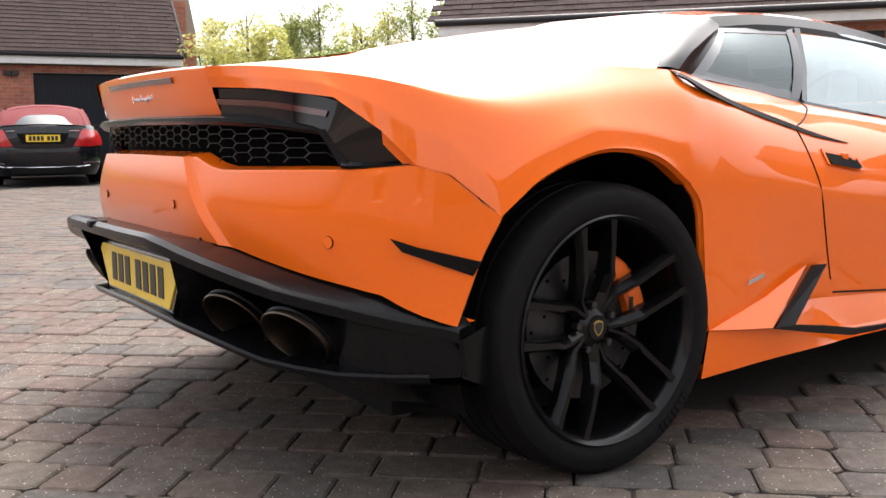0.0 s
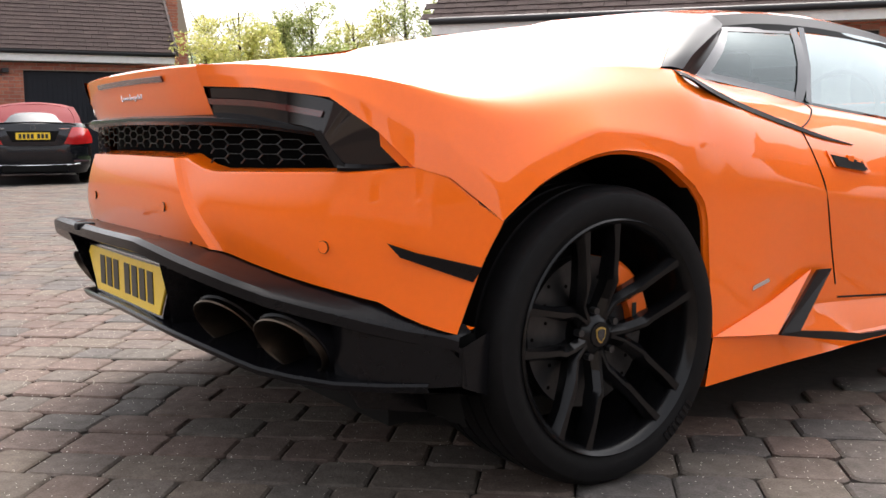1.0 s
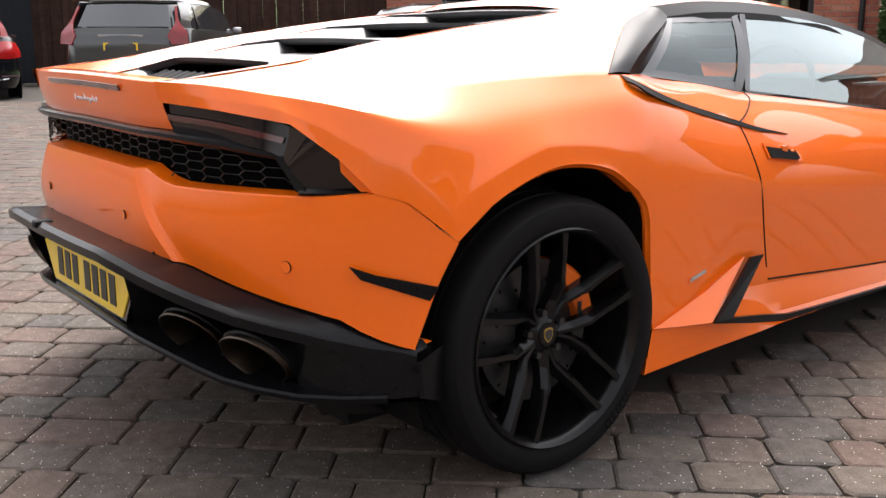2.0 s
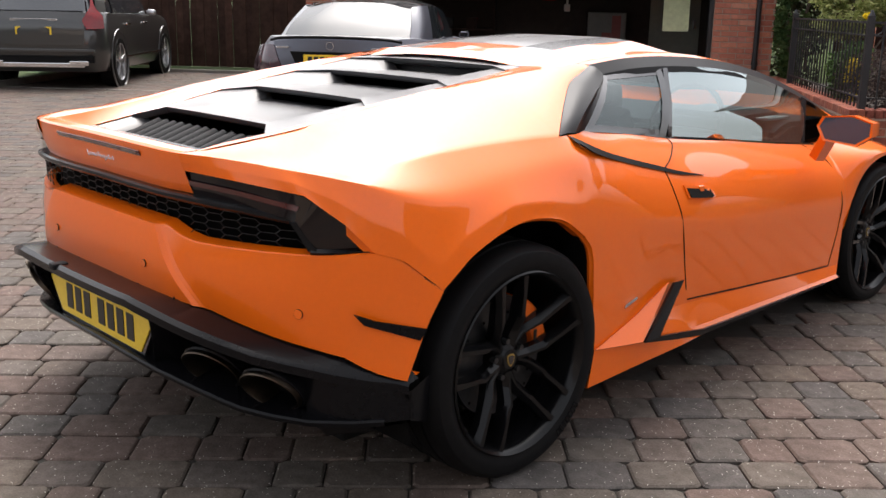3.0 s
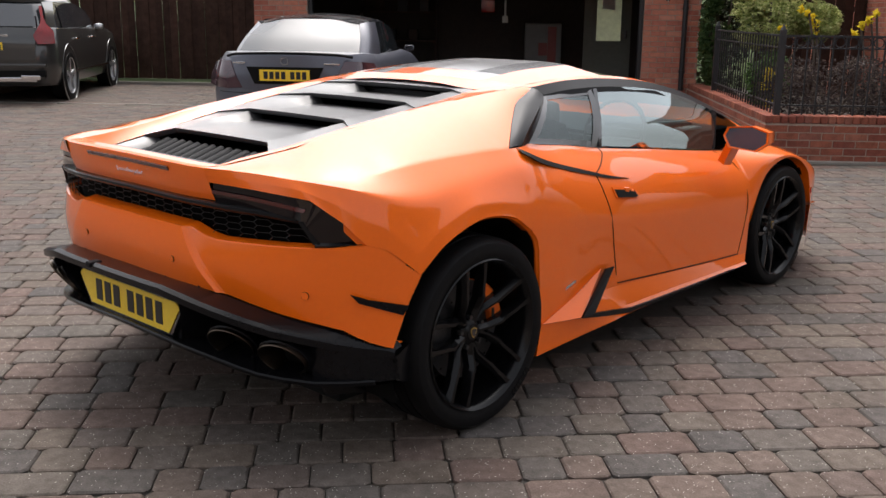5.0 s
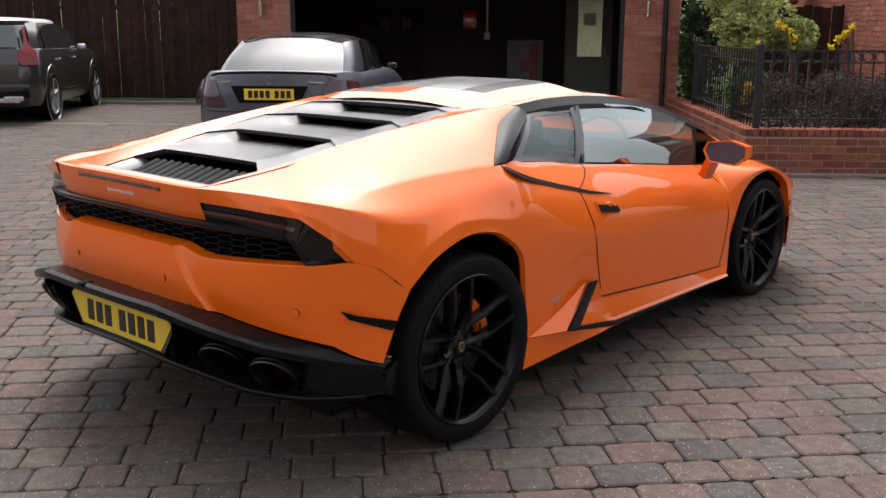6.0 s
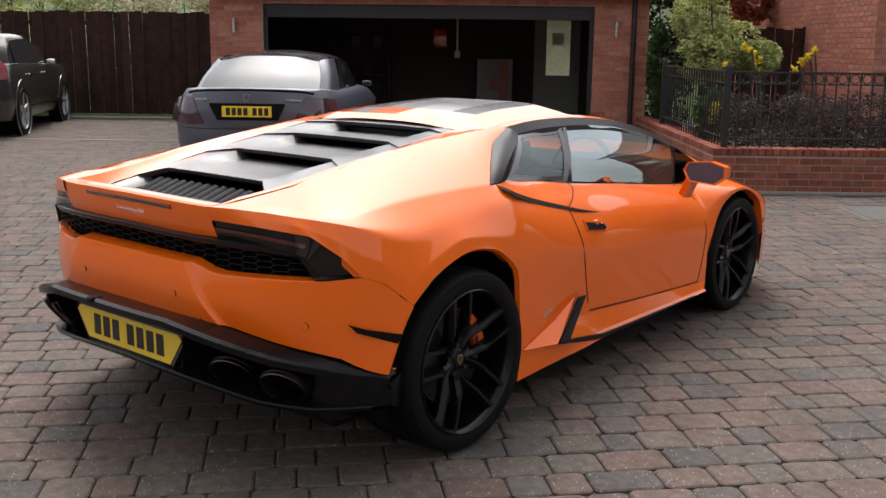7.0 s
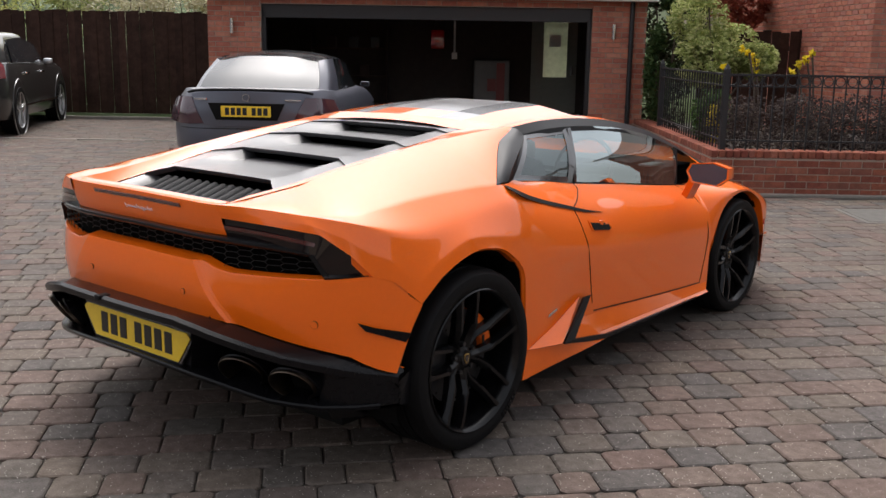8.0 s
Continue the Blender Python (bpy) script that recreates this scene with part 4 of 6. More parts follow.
pillar = spline(PILLAR, 6)
lid_line = np.array([(float(np.interp(y, [.252, .38, .5, .72], [.504, .510, .522, .546])), y, float(np.interp(y, [.252, .38, .5, .72], [1.100, 1.115, 1.128, 1.147]))) for y in np.linspace(.252, .705, len(pillar))])
haunch = []
t_h = np.linspace(0, 1, k_p + 1)
for i, (l, q) in enumerate(zip(lid_line, pillar)):
    k = 1 - i / (len(pillar) - 1)
    haunch.append(conic(l, (l + q) / 2 + np.array((.012, .0, .020)) * k, q, 1.0, t_h))
gap = last[:k_p + 1] - haunch[0]
haunch = np.array([h + gap * (1 - i / (len(pillar) - 1)) ** 2 for i, h in enumerate(haunch)]).transpose(1, 0, 2)
edge_a = e_row[N_ST * 6:]
lip = np.array([edge_a, edge_a - (.004, 0, .002), edge_a - (.012, 0, .009), edge_a - (.045, 0, .008)])

# flank from rear arch to front arch: length, top, shoulder, waist, bottom
FLANK = [(.31, (.822, .960), (.943, .918), (.945, .68), (.943, .308, .60), 1.13), (.354, (.813, .958), (.936, .910), (.941, .68), (.933, .352, .30), 1.1),
         (.475, (.755, .953), (.917, .893), (.934, .68), (.922, .475, .30), 1.1), (.55, (.74, .94), (.904, .877), (.929, .68), (.915, .55, .30), 1.1),
         (.75, (.728, .92), (.886, .836), (.914, .65), (.886, .75, .325), 1.1), (1.0, (.714, .887), (.876, .796), (.898, .61), (.876, 1.0, .318), 1.1),
         (1.4, (.71, .845), (.868, .757), (.884, .57), (.872, 1.4, .295), 1.1), (1.8, (.71, .80), (.862, .722), (.875, .54), (.868, 1.8, .27), 1.1), (2.17, (.70, .765), (.855, .69), (.866, .52), (.86, 2.17, .25), 1.1)]
SILL = [q[4] for q in FLANK[1:] if q[0] != .475]
LOW = (.12, .28, .46, .64, .82, 1.0)
n_f = len(last) - k_p


def flank_column(top, low):
    return np.concatenate([top, np.array([top[-1] * (1 - k) + np.array(low) * k for k in LOW])])


cols = [flank_column(last[k_p:], (.9479, .2556, .6785))]
for y, tp, c, e, low, w in FLANK:
    cols.append(flank_column(conic((tp[0], y, tp[1]), (c[0], y, c[1]), (e[0], y, e[1]), w, np.linspace(0, 1, n_f)), low))
cols = np.array(cols)
flank_y = np.concatenate([np.linspace(.252, .354, 8)[:-1], np.linspace(.354, .84, 19)[:-1], np.linspace(.84, 1.4, 17)[:-1], np.linspace(1.4, 2.17, 14)])
raw = np.array([spline(cols[:, i], 12) for i in range(cols.shape[1])])
station = spline([[y] for y in [.252] + [q[0] for q in FLANK]], 12)[:, 0]


def gap_shift(z):
    return float(np.interp(z, [.33, .48, .62, .73, .80, .852, .893], [.105, .05, .0, -.04, -.055, .06, .145]))


def flank_point(i, y):
    """A place along row i of the flank."""
    return np.array([np.interp(y, station, raw[i, :, k]) for k in range(3)])


flank_g = []
for i in range(raw.shape[0]):
    row = []
    for y in flank_y:
        p = flank_point(i, y)
        fade = float(np.interp(y, [.45, .84, 1.5], [0, 1, 0]))
        if fade > 0:
            p = flank_point(i, y + gap_shift(p[2]) * fade * fade * (3 - 2 * fade))
        row.append(p)
    flank_g.append(row)
flank_g = np.array(flank_g)
k_gap = 25
# one calm surface where wing and flank meet
n_w, n_k = 16, 16
calm = np.concatenate([wing[k_p:, -n_w:], flank_g[:n_f, 1:n_k]], axis=1)
hold = np.clip(np.minimum(np.arange(n_f), np.arange(n_f)[::-1]) / 4.0, 0, 1)[:, None, None] * np.array([1.0, 0, 1.0])
for _ in range(45):
    soft = calm.copy()
    soft[:, 1:-1] = .25 * calm[:, :-2] + .5 * calm[:, 1:-1] + .25 * calm[:, 2:]
    calm += (soft - calm) * hold
wing[k_p:, -n_w:] = calm[:, :n_w]
flank_g[:n_f, 0] = calm[:, n_w - 1]
flank_g[:n_f, 1:n_k] = calm[:, n_w:]
low_edge = flank_g[-1, :8]
flank_lip = np.array([low_edge, low_edge - (.004, 0, .002), low_edge - (.012, .006, .005), low_edge - (.02, .006, .004)])
arch_lining = np.array([low_edge - (.02, .006, .004), low_edge - (.10, .006, .004)])
both("rear_wing", [wing, haunch, lip, flank_g[:, :k_gap + 1], flank_lip], ORANGE, flip=True, sharp=38)
joint_in = e_row[N_ST * 3:N_ST * 6 - 2] + np.array((-.005, .005, .006))
both("joint_flange", [np.array([joint_in, joint_in + np.array((-.004, .006, -.035))])], ORANGE)
both("arch_lining", [arch_lining], MATT, flip=True)
both("door", [flank_g[:, k_gap:]], ORANGE, flip=True)
SKIRT_T = [(.934, .35, .305), (.938, .62, .287), (.913, .85, .25), (.900, 1.0, .232), (.893, 1.4, .228), (.888, 1.8, .222), (.882, 2.12, .218)]
SKIRT_B = [(.93, .33, .178), (.935, .6, .194), (.93, .85, .2), (.922, 1.0, .204), (.912, 1.4, .206), (.905, 1.8, .208), (.895, 2.12, .208)]
SKIRT_U = [(x - .14, y, z - .02) for x, y, z in SKIRT_B]
both("side_skirt", [net([SILL, SKIRT_T], 6, 3), net([SKIRT_T, SKIRT_B], 6, 3), net([SKIRT_B, SKIRT_U], 6, 2)], ORANGE, flip=True, sharp=20)


def on_flank(y, z, out=0.003):
    """The place on the car's right side at that length and height."""
    c = np.array([[np.interp(y, station, raw[i, :, k]) for k in (0, 2)] for i in range(raw.shape[0])])
    return (float(np.interp(z, c[::-1, 1], c[::-1, 0])) + out, y, z)


def mirrored(p):
    return [(-x, y, z) for x, y, z in p]


def seam(name, pts, r=0.003, n=6):
    for p in (pts, mirrored(pts)):
        part(name, tube(p, r, 6, n), MATT, car)


# door shut lines
seam("door_gap", [tuple(p) for p in flank_g[:-1:2, k_gap]], .0026, 3)
seam("door_gap", [on_flank(.945, .335, 0), on_flank(1.4, .302, 0), on_flank(1.8, .277, 0), on_flank(2.07, .262, 0)], .003)
seam("door_gap", [on_flank(2.07, .262, 0), on_flank(2.12, .42, 0), on_flank(2.13, .56, 0), on_flank(2.10, .70, 0), on_flank(2.02, .775, 0)], .0025)


def ribbon(centre, widths, thick=0.005, n=6):
    """A flat strip along a line on the flank; widths are heights in z."""
    c = spline(centre, n)
    w = np.interp(np.linspace(0, 1, len(c)), np.linspace(0, 1, len(widths)), widths)
    top = np.array([on_flank(p[1], p[2] + q / 2, thick) for p, q in zip(c, w)])
    low = np.array([on_flank(p[1], p[2] - q / 2, thick) for p, q in zip(c, w)])
    top_b, low_b = top - (.012, 0, 0), low - (.012, 0, 0)
    return [np.array([top_b, top, low, low_b])]


both("intake_strip", ribbon([(.8, .30, .952), (.83, .36, .922), (.87, .45, .893), (.87, .55, .867), (.885, .65, .843), (.885, .76, .818), (.885, .88, .791), (.885, 1.04, .766)], [.016, .022, .019, .018, .017, .015, .012, .001]), DULL, flip=True, sharp=20)
both("wing_marker", [np.array([[(x, y - .006, z) for x, y, z in ((.878, -.548, .592), (.90, -.533, .566), (.957, -.398, .512))],
                               [(x + .003, y - .008, z + dz) for (x, y, z), dz in zip(((.878, -.548, .592), (.915, -.505, .575), (.964, -.38, .541)), (.001, 0, 0))]])], SATIN, thick=.004, flip=True)

# sill blade: light facet, black bent strip
both("sill_facet", [np.array([[(.935, .345, .300), (.950, .45, .292), (.966, .555, .286)], [(.933, .38, .308), (.912, .59, .358), (.888, .80, .426)]])], ORANGE, thick=.006, flip=True, sharp=15)
both("sill_strip", [np.array([[(.968, .56, .287), (.906, .80, .428)], [(.964, .645, .285), (.898, .87, .424)]])], SATIN, thick=.01, sharp=15)
both("sill_strip", [np.array([[(.968, .56, .287), (.956, .76, .250), (.935, .95, .217), (.922, 1.1, .213), (.914, 1.5, .212), (.905, 1.95, .212)],
                              [(.964, .645, .288), (.952, .80, .266), (.934, .97, .236), (.924, 1.12, .228), (.915, 1.5, .222), (.906, 1.95, .216)]])], SATIN, thick=.008, flip=True, sharp=15)

# front wings and bonnet
F_TOP = [(.70, 2.15, .765), (.735, 2.35, .77), (.75, 2.58, .757), (.735, 2.85, .70), (.69, 3.1, .61), (.56, 3.42, .47)]
F_OUT = [(.85, 2.15, .69), (.858, 2.35, .722), (.86, 2.58, .722), (.845, 2.85, .66), (.80, 3.1, .56), (.62, 3.46, .42)]
F_ARCH = [(.866, 2.17, .41), (.868, 2.31, .64), (.866, 2.58, .705), (.858, 2.85, .61), (.845, 2.97, .40), (.66, 3.48, .32)]
F_LOW = [(x - .05, y, z - .005) for x, y, z in F_ARCH]
F_HOOD = [(.60, 2.15, .80), (.60, 2.40, .80), (.58, 2.62, .765), (.55, 2.85, .71), (.48, 3.1, .63), (.38, 3.5, .47)]
F_MID = [(0, 2.15, .82), (0, 2.45, .82), (0, 2.65, .785), (0, 2.88, .73), (0, 3.15, .65), (0, 3.56, .48)]
f_side = net([F_TOP, F_OUT, F_ARCH], 6, 4)
end_col = flank_g[:, -1]
end_col = end_col[end_col[:, 2] > .41]
d_end = np.concatenate([[0], np.cumsum(np.linalg.norm(np.diff(end_col, axis=0), axis=1))])
joint = np.array([[np.interp(k, np.linspace(0, 1, len(d_end)), end_col[:, c]) for c in range(3)] for k in np.linspace(0, 1, f_side.shape[0])])
shift = joint - f_side[:, 0]
for j in range(6):
    f_side[:, j] += shift * (1 - j / 6) ** 2
both("front_wing", [net([F_HOOD, F_TOP], 6, 4), f_side, net([F_ARCH, F_LOW], 6, 2)], ORANGE, flip=True)
both("bonnet", [net([F_MID, F_HOOD], 6, 5)], ORANGE, flip=True)
NOSE = [(.66, 3.48, .32), (.40, 3.56, .30), (0, 3.6, .29)]
both("front_bumper", [net([[(.56, 3.42, .47), (.38, 3.5, .47), (0, 3.56, .48)], NOSE], 5, 4), net([NOSE, [(.62, 3.4, .14), (.4, 3.5, .13), (0, 3.55, .12)]], 5, 3)], ORANGE, flip=True)
both("front_wing_lower", [np.array([[(.845, 2.97, .40), (.76, 3.25, .36), (.66, 3.48, .32)], [(.83, 2.98, .14), (.75, 3.22, .14), (.62, 3.4, .14)]])], ORANGE, flip=True)
both("side_reflector", [np.array([[(.858, 2.92, .50), (.85, 2.96, .49)], [(.858, 2.92, .47), (.85, 2.96, .46)]])], RED_LAMP, thick=.006)

# roof, pillars and glass
RAIL = [(.555, .725, 1.141), (.562, .95, 1.160), (.567, 1.25, 1.157), (.572, 1.6, 1.125), (.585, 1.95, 1.052), (.61, 2.3, .932), (.645, 2.56, .83)]
RAIL_LO = [(.592, .735, 1.108), (.602, .95, 1.126), (.606, 1.25, 1.123), (.608, 1.6, 1.092), (.612, 1.95, 1.02), (.638, 2.25, .925), (.68, 2.5, .82)]
RAIL_IN = [(.52, .70, 1.146), (.535, .95, 1.166), (.54, 1.25, 1.168), (.546, 1.6, 1.131), (.56, 1.95, 1.057), (.585, 2.3, .937), (.61, 2.56, .832)]
both("roof_rail", [net([RAIL, RAIL_LO], 6, 3)], PILLAR_PAINT, flip=True, sharp=20)
both("roof_edge", [net([RAIL_IN, RAIL], 6, 3)], ORANGE, flip=True)
both("window_top_trim", [net([RAIL_LO[:6], [(x + .012, y, z - .020) for x, y, z in RAIL_LO[:6]]], 6, 2)], DULL, flip=True)
ROOF_M = [(0, .62, 1.172), (0, .78, 1.192), (0, .95, 1.207), (0, 1.25, 1.217)]
ROOF_3 = [(.3, .64, 1.164), (.3, .79, 1.182), (.3, .95, 1.198), (.3, 1.25, 1.211)]
ROOF_E = [(.52, .70, 1.146), (.525, .80, 1.156), (.535, .95, 1.166), (.54, 1.25, 1.168)]
roof_g = net([ROOF_M, ROOF_3, ROOF_E], 5, 6)
both("roof_panel", [roof_g[:5, 5:]], ROOF_SATIN, flip=True)
both("roof_inlay", [roof_g[:5, :6]], ORANGE, flip=True)
both("roof_channel", [roof_g[4:8, 5:]], SATIN, flip=True)
both("roof_channel_end", [roof_g[4:8, :6]], ROOF_SATIN, flip=True)
both("roof_side_panel", [roof_g[7:]], ORANGE, flip=True)
both("rear_roof_edge", [net([[(0, .56, 1.150), (.2, .56, 1.146), (.40, .555, 1.132), (.52, .62, 1.135)], [(0, .62, 1.173), (.3, .64, 1.165), (.44, .66, 1.157), (.535, .70, 1.145)]], 5, 3)], ORANGE)
SHIELD = [(0, 1.25, 1.217), (0, 1.6, 1.180), (0, 1.95, 1.088), (0, 2.3, .95), (0, 2.56, .825)]
SHIELD_E = [(.54, 1.25, 1.168), (.546, 1.6, 1.131), (.56, 1.95, 1.057), (.585, 2.3, .937), (.61, 2.56, .832)]
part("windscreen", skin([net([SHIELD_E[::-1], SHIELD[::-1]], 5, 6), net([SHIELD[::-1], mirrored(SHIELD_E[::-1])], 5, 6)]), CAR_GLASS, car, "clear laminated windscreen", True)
C_BACK = [tuple(q + np.array((.002, .001, .003))) for q in pillar[::6]]
C_IN = [(.815, .352, .962), (.777, .430, 1.003), (.727, .535, 1.044), (.682, .625, 1.075), (.645, .695, 1.098), (.622, .726, 1.112)]
C_FRONT = [(.757, .468, .956), (.742, .51, .982), (.708, .585, 1.025), (.672, .652, 1.062), (.632, .715, 1.095), (.603, .74, 1.108)]
C_OUT = [blend(a, b, .5, (.003 * min(1, i / 2), -.002 * min(1, i / 2), .003 + .003 * min(1, i / 2))) for i, (a, b) in enumerate(zip(C_BACK, C_IN))]
both("rear_pillar_trim", [net([C_BACK, C_OUT, C_IN], 6, 6), net([C_IN, [blend(a, b, .5, (-.008, 0, -.004)) for a, b in zip(C_IN, C_FRONT)], C_FRONT], 6, 4)], PILLAR_PAINT, sharp=40)


def pane(corners, n=5, m=5, out=0.0):
    """A gently bowed glass pane between four corners."""
    a, b, c, d = (np.array(p, float) for p in corners)
    g = np.array([[(1 - u) * ((1 - v) * a + v * b) + u * ((1 - v) * d + v * c) + np.array((.02 * math.sin(math.pi * u) + out, 0, 0)) for v in np.linspace(0, 1, n)] for u in np.linspace(0, 1, m)])
    return g


QUARTER = [(.735, .478, .957), (.717, .985, .893), (.606, 1.085, 1.120), (.600, .735, 1.105)]
DOOR_W = [[(.714, 1.015, .889), (.71, 1.4, .848), (.71, 1.8, .803), (.703, 2.03, .778)], [(.606, 1.11, 1.121), (.608, 1.42, 1.112), (.612, 1.8, 1.058), (.636, 2.12, .965)]]
VENT = [[(.702, 2.05, .776), (.695, 2.22, .775), (.68, 2.42, .80)], [(.637, 2.14, .960), (.642, 2.25, .925), (.672, 2.45, .83)]]
win_mid = [blend(a, b, .5, (.014, 0, .003)) for a, b in zip(*DOOR_W)]
for q in both("quarter_window", [pane(QUARTER)], QUARTER_GLASS, "lightly tinted quarter window", flip=True):
    q.visible_shadow = False
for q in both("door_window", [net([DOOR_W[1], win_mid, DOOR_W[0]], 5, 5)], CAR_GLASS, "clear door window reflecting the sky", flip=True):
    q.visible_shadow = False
both("vent_window", [net([VENT[1], VENT[0]], 4, 4)], DARK_GLASS, flip=True)
both("window_pillar", [np.array([[(.614, 1.086, 1.122), (.614, 1.114, 1.122)], [(.682, 1.034, 1.0), (.682, 1.060, 1.0)], [(.726, .984, .894), (.723, 1.012, .888)]])], GLOSS, flip=True)
both("window_pillar", [np.array([[(.640, 2.11, .968), (.642, 2.15, .955)], [(.700, 2.03, .785), (.699, 2.06, .783)]])], SATIN, thick=.004)
both("window_frame", [np.array([[(.738, .46, .962), (.735, .56, .951), (.728, .75, .927), (.718, 1.0, .892), (.714, 1.4, .850), (.714, 1.8, .805), (.705, 2.14, .772)],
                                [(.744, .46, .950), (.742, .56, .941), (.731, .75, .919), (.719, 1.0, .884), (.715, 1.4, .842), (.715, 1.8, .798), (.706, 2.14, .764)]])], GLOSS, flip=True, thick=.006)
q_in = np.array(pane(QUARTER, out=.003))
for strip in (np.array([q_in[0], q_in[0] * .82 + q_in[2] * .18]), np.array([q_in[-1] * .82 + q_in[2] * .18, q_in[-1]]), np.stack([q_in[:, 0], q_in[:, 0] * .78 + q_in[:, 2] * .22]), np.stack([q_in[:, -1], q_in[:, -1] * .8 + q_in[:, 2] * .2])):
    both("quarter_window_border", [strip], GLOSS, flip=True)

# door mirror
# No true mirror: the blue-grey it would reflect is its base colour.
MIRROR_PAINTED = mat("mirror_glass", (.045, .075, .11), .06, .0, .05, 20)
for s in (1, -1):
    mp = part("door_mirror", skin([net([[(.872, 1.90, .735), (.885, 1.80, .748)], [(.915, 1.86, .79), (.92, 1.775, .805)], [(.955, 1.84, .86), (.955, 1.755, .872)]], 4, 4)], thick=-.035, mirror=s < 0), ORANGE, car, "orange mirror on a slim arm", True, 30)
    yy = np.linspace(0, 1, 7)
    outline = [(.905, .895), (.925, .935), (1.045, .948), (1.125, .925), (1.125, .872), (1.07, .832), (.935, .842)]
    shell = [[(x0 + (1.02 - x0) * f, 1.735 + d, z0 + (.895 - z0) * f) for x0, z0 in outline + outline[:1]] for f, d in ((0, 0), (.0, .03), (.12, .09), (.35, .135), (.7, .16), (.98, .165))]
    part("mirror_housing", skin([np.array(shell)], mirror=s < 0), ORANGE, mp, "", True, 40)
    part("mirror_glass", prism([(s * (x * .9 + 1.02 * .1), 1.736, z * .88 + .895 * .12) for x, z in outline], (0, .004, 0)), MIRROR_PAINTED, mp, "mirror glass with a dark blue-grey reflection painted in")
    part("mirror_rim", skin([np.array([[(x, 1.734, z) for x, z in outline + outline[:1]], [(x * .9 + .102, 1.737, z * .88 + .1074) for x, z in outline + outline[:1]]])], mirror=s < 0, flip=True), ORANGE, mp)

# door handle in its recess
for s in (1, -1):
    p = [on_flank(.87, .752, .002), on_flank(1.055, .722, .002), on_flank(1.075, .69, .002), on_flank(1.05, .684, .002), on_flank(.885, .708, .002)]
    h = part("door_handle", prism([(s * x, y, z) for x, y, z in p], (s * .004, 0, 0)), ORANGE, car, "recessed door handle with orange surround")
    c = np.mean(p, axis=0)
    hx = on_flank(.99, .72, .002)[0]
    part("recess", prism([(s * (c[0] + .004 + (x - c[0]) * .86), c[1] + (y - c[1]) * .84 - .004, c[2] + (z - c[2]) * .74) for x, y, z in p], (s * .004, 0, 0)), MATT, h)
    part("grip", box((min(s * (hx - .01), s * (hx + .008)), .965, .702), (max(s * (hx - .01), s * (hx + .008)), .995, .738), .004), ORANGE, h)
    part("latch", box((min(s * (hx - .01), s * (hx + .006)), 1.003, .700), (max(s * (hx - .01), s * (hx + .006)), 1.035, .722), .004), ORANGE, h)
    part("side_badge", prism([(s * on_flank(y, z, .004)[0], y, z) for y, z in ((.50, .402), (.505, .415), (.575, .428), (.58, .418))], (s * .003, 0, 0)), CHROME, car, "small chrome badge")

# ---------------- tail ----------------
PLAN_C = spline([(0, -.788, 0), (.2, -.787, 0), (.4, -.776, 0), (.6, -.724, 0), (.77, -.640, 0), (.89, -.520, 0), (.95, -.405, 0), (.972, -.338, 0)], 12)


def tail_plan(x):
    return float(np.interp(abs(x), PLAN_C[:, 0], PLAN_C[:, 1]))


def row_xs(k):
    """Places across the bumper on the row k, arranged along the slanting edge of its middle panel."""
    c = .322 + .148 * k
    return [c * q for q in (0, .25, .5, .75, .9, .97, 1.0)] + [c + .010, c + .022] + [c + .022 + (.74 - c - .022) * q for q in (.08, .18, .3, .45, .6, .8, 1.0)] + [.77, .8, .83, .86, .9, .93, .955, .972]


XS = row_xs(0)


def top_z(x):
    return float(np.interp(x, [0, .34, .44, .8, .90, .934, .972], [.757, .755, .724, .729, .740, .718, .630]))


def low_z(x):
    return float(np.interp(x, [0, .45, .87, .90, .972], [.567, .562, .470, .447, .407]))


def bump_row(k):
    out = []
    for i, x in enumerate(row_xs(k)):
        z = top_z(x) * (1 - k) + low_z(x) * k
        belly = .016 * math.sin(math.pi * k) * min(1.0, max(0.0, (.972 - x) / .3))
        crease = .0 if i < 7 else .012 if i == 7 else .018 if i == 8 else .022
        xk = x if x < .77 else .77 + (x - .77) * (.202 - .036 * k) / .202
        y = tail_plan(xk) - belly * .8 + float(crease) * (.85 + .15 * k) * (1 if x < .8 else max(0, (.972 - x) / .172))
        out.append((xk + .012 * k * max(0, (x - .77) / .202), y, z))
    return out


bump = np.array([bump_row(k) for k in np.linspace(0, 1, 11)])
ledge = np.array([[(x, tail_plan(x) + .055 * q + .004, top_z(x) + .010 * q) for x in XS] for q in (1, .3)] + [bump_row(0)])
ledge[:, -4:] = bump[0, -4:] + np.array([[(0, .001 * (2 - i), .001) for _ in range(4)] for i in range(3)])
under = np.array([bump_row(1), [(x * .98, y + .06, z + .004) for x, y, z in bump_row(1)]])
both("rear_bumper", [bump, ledge, under], ORANGE, sharp=17, flip=True)
for x, yy, zz, r in ((.283, 0, .642, .010), (-.283, 0, .642, .010), (.758, 0, .580, .0125), (-.758, 0, .580, .0125)):
    k = np.argmin((bump[:, :, 0] - abs(x)) ** 2 + (bump[:, :, 2] - zz) ** 2)
    b = bump.reshape(-1, 3)[k]
    nrm = Vector((math.copysign(.38, x) if abs(x) > .5 else 0, -1, 0)).normalized()
    o = Vector((x, b[1], zz)) + nrm * (.006 if abs(x) > .5 else 0)
    sen = part("parking_sensor", cyl(o - nrm * .02, o + nrm * .0035, r, seg=20), ORANGE, car)
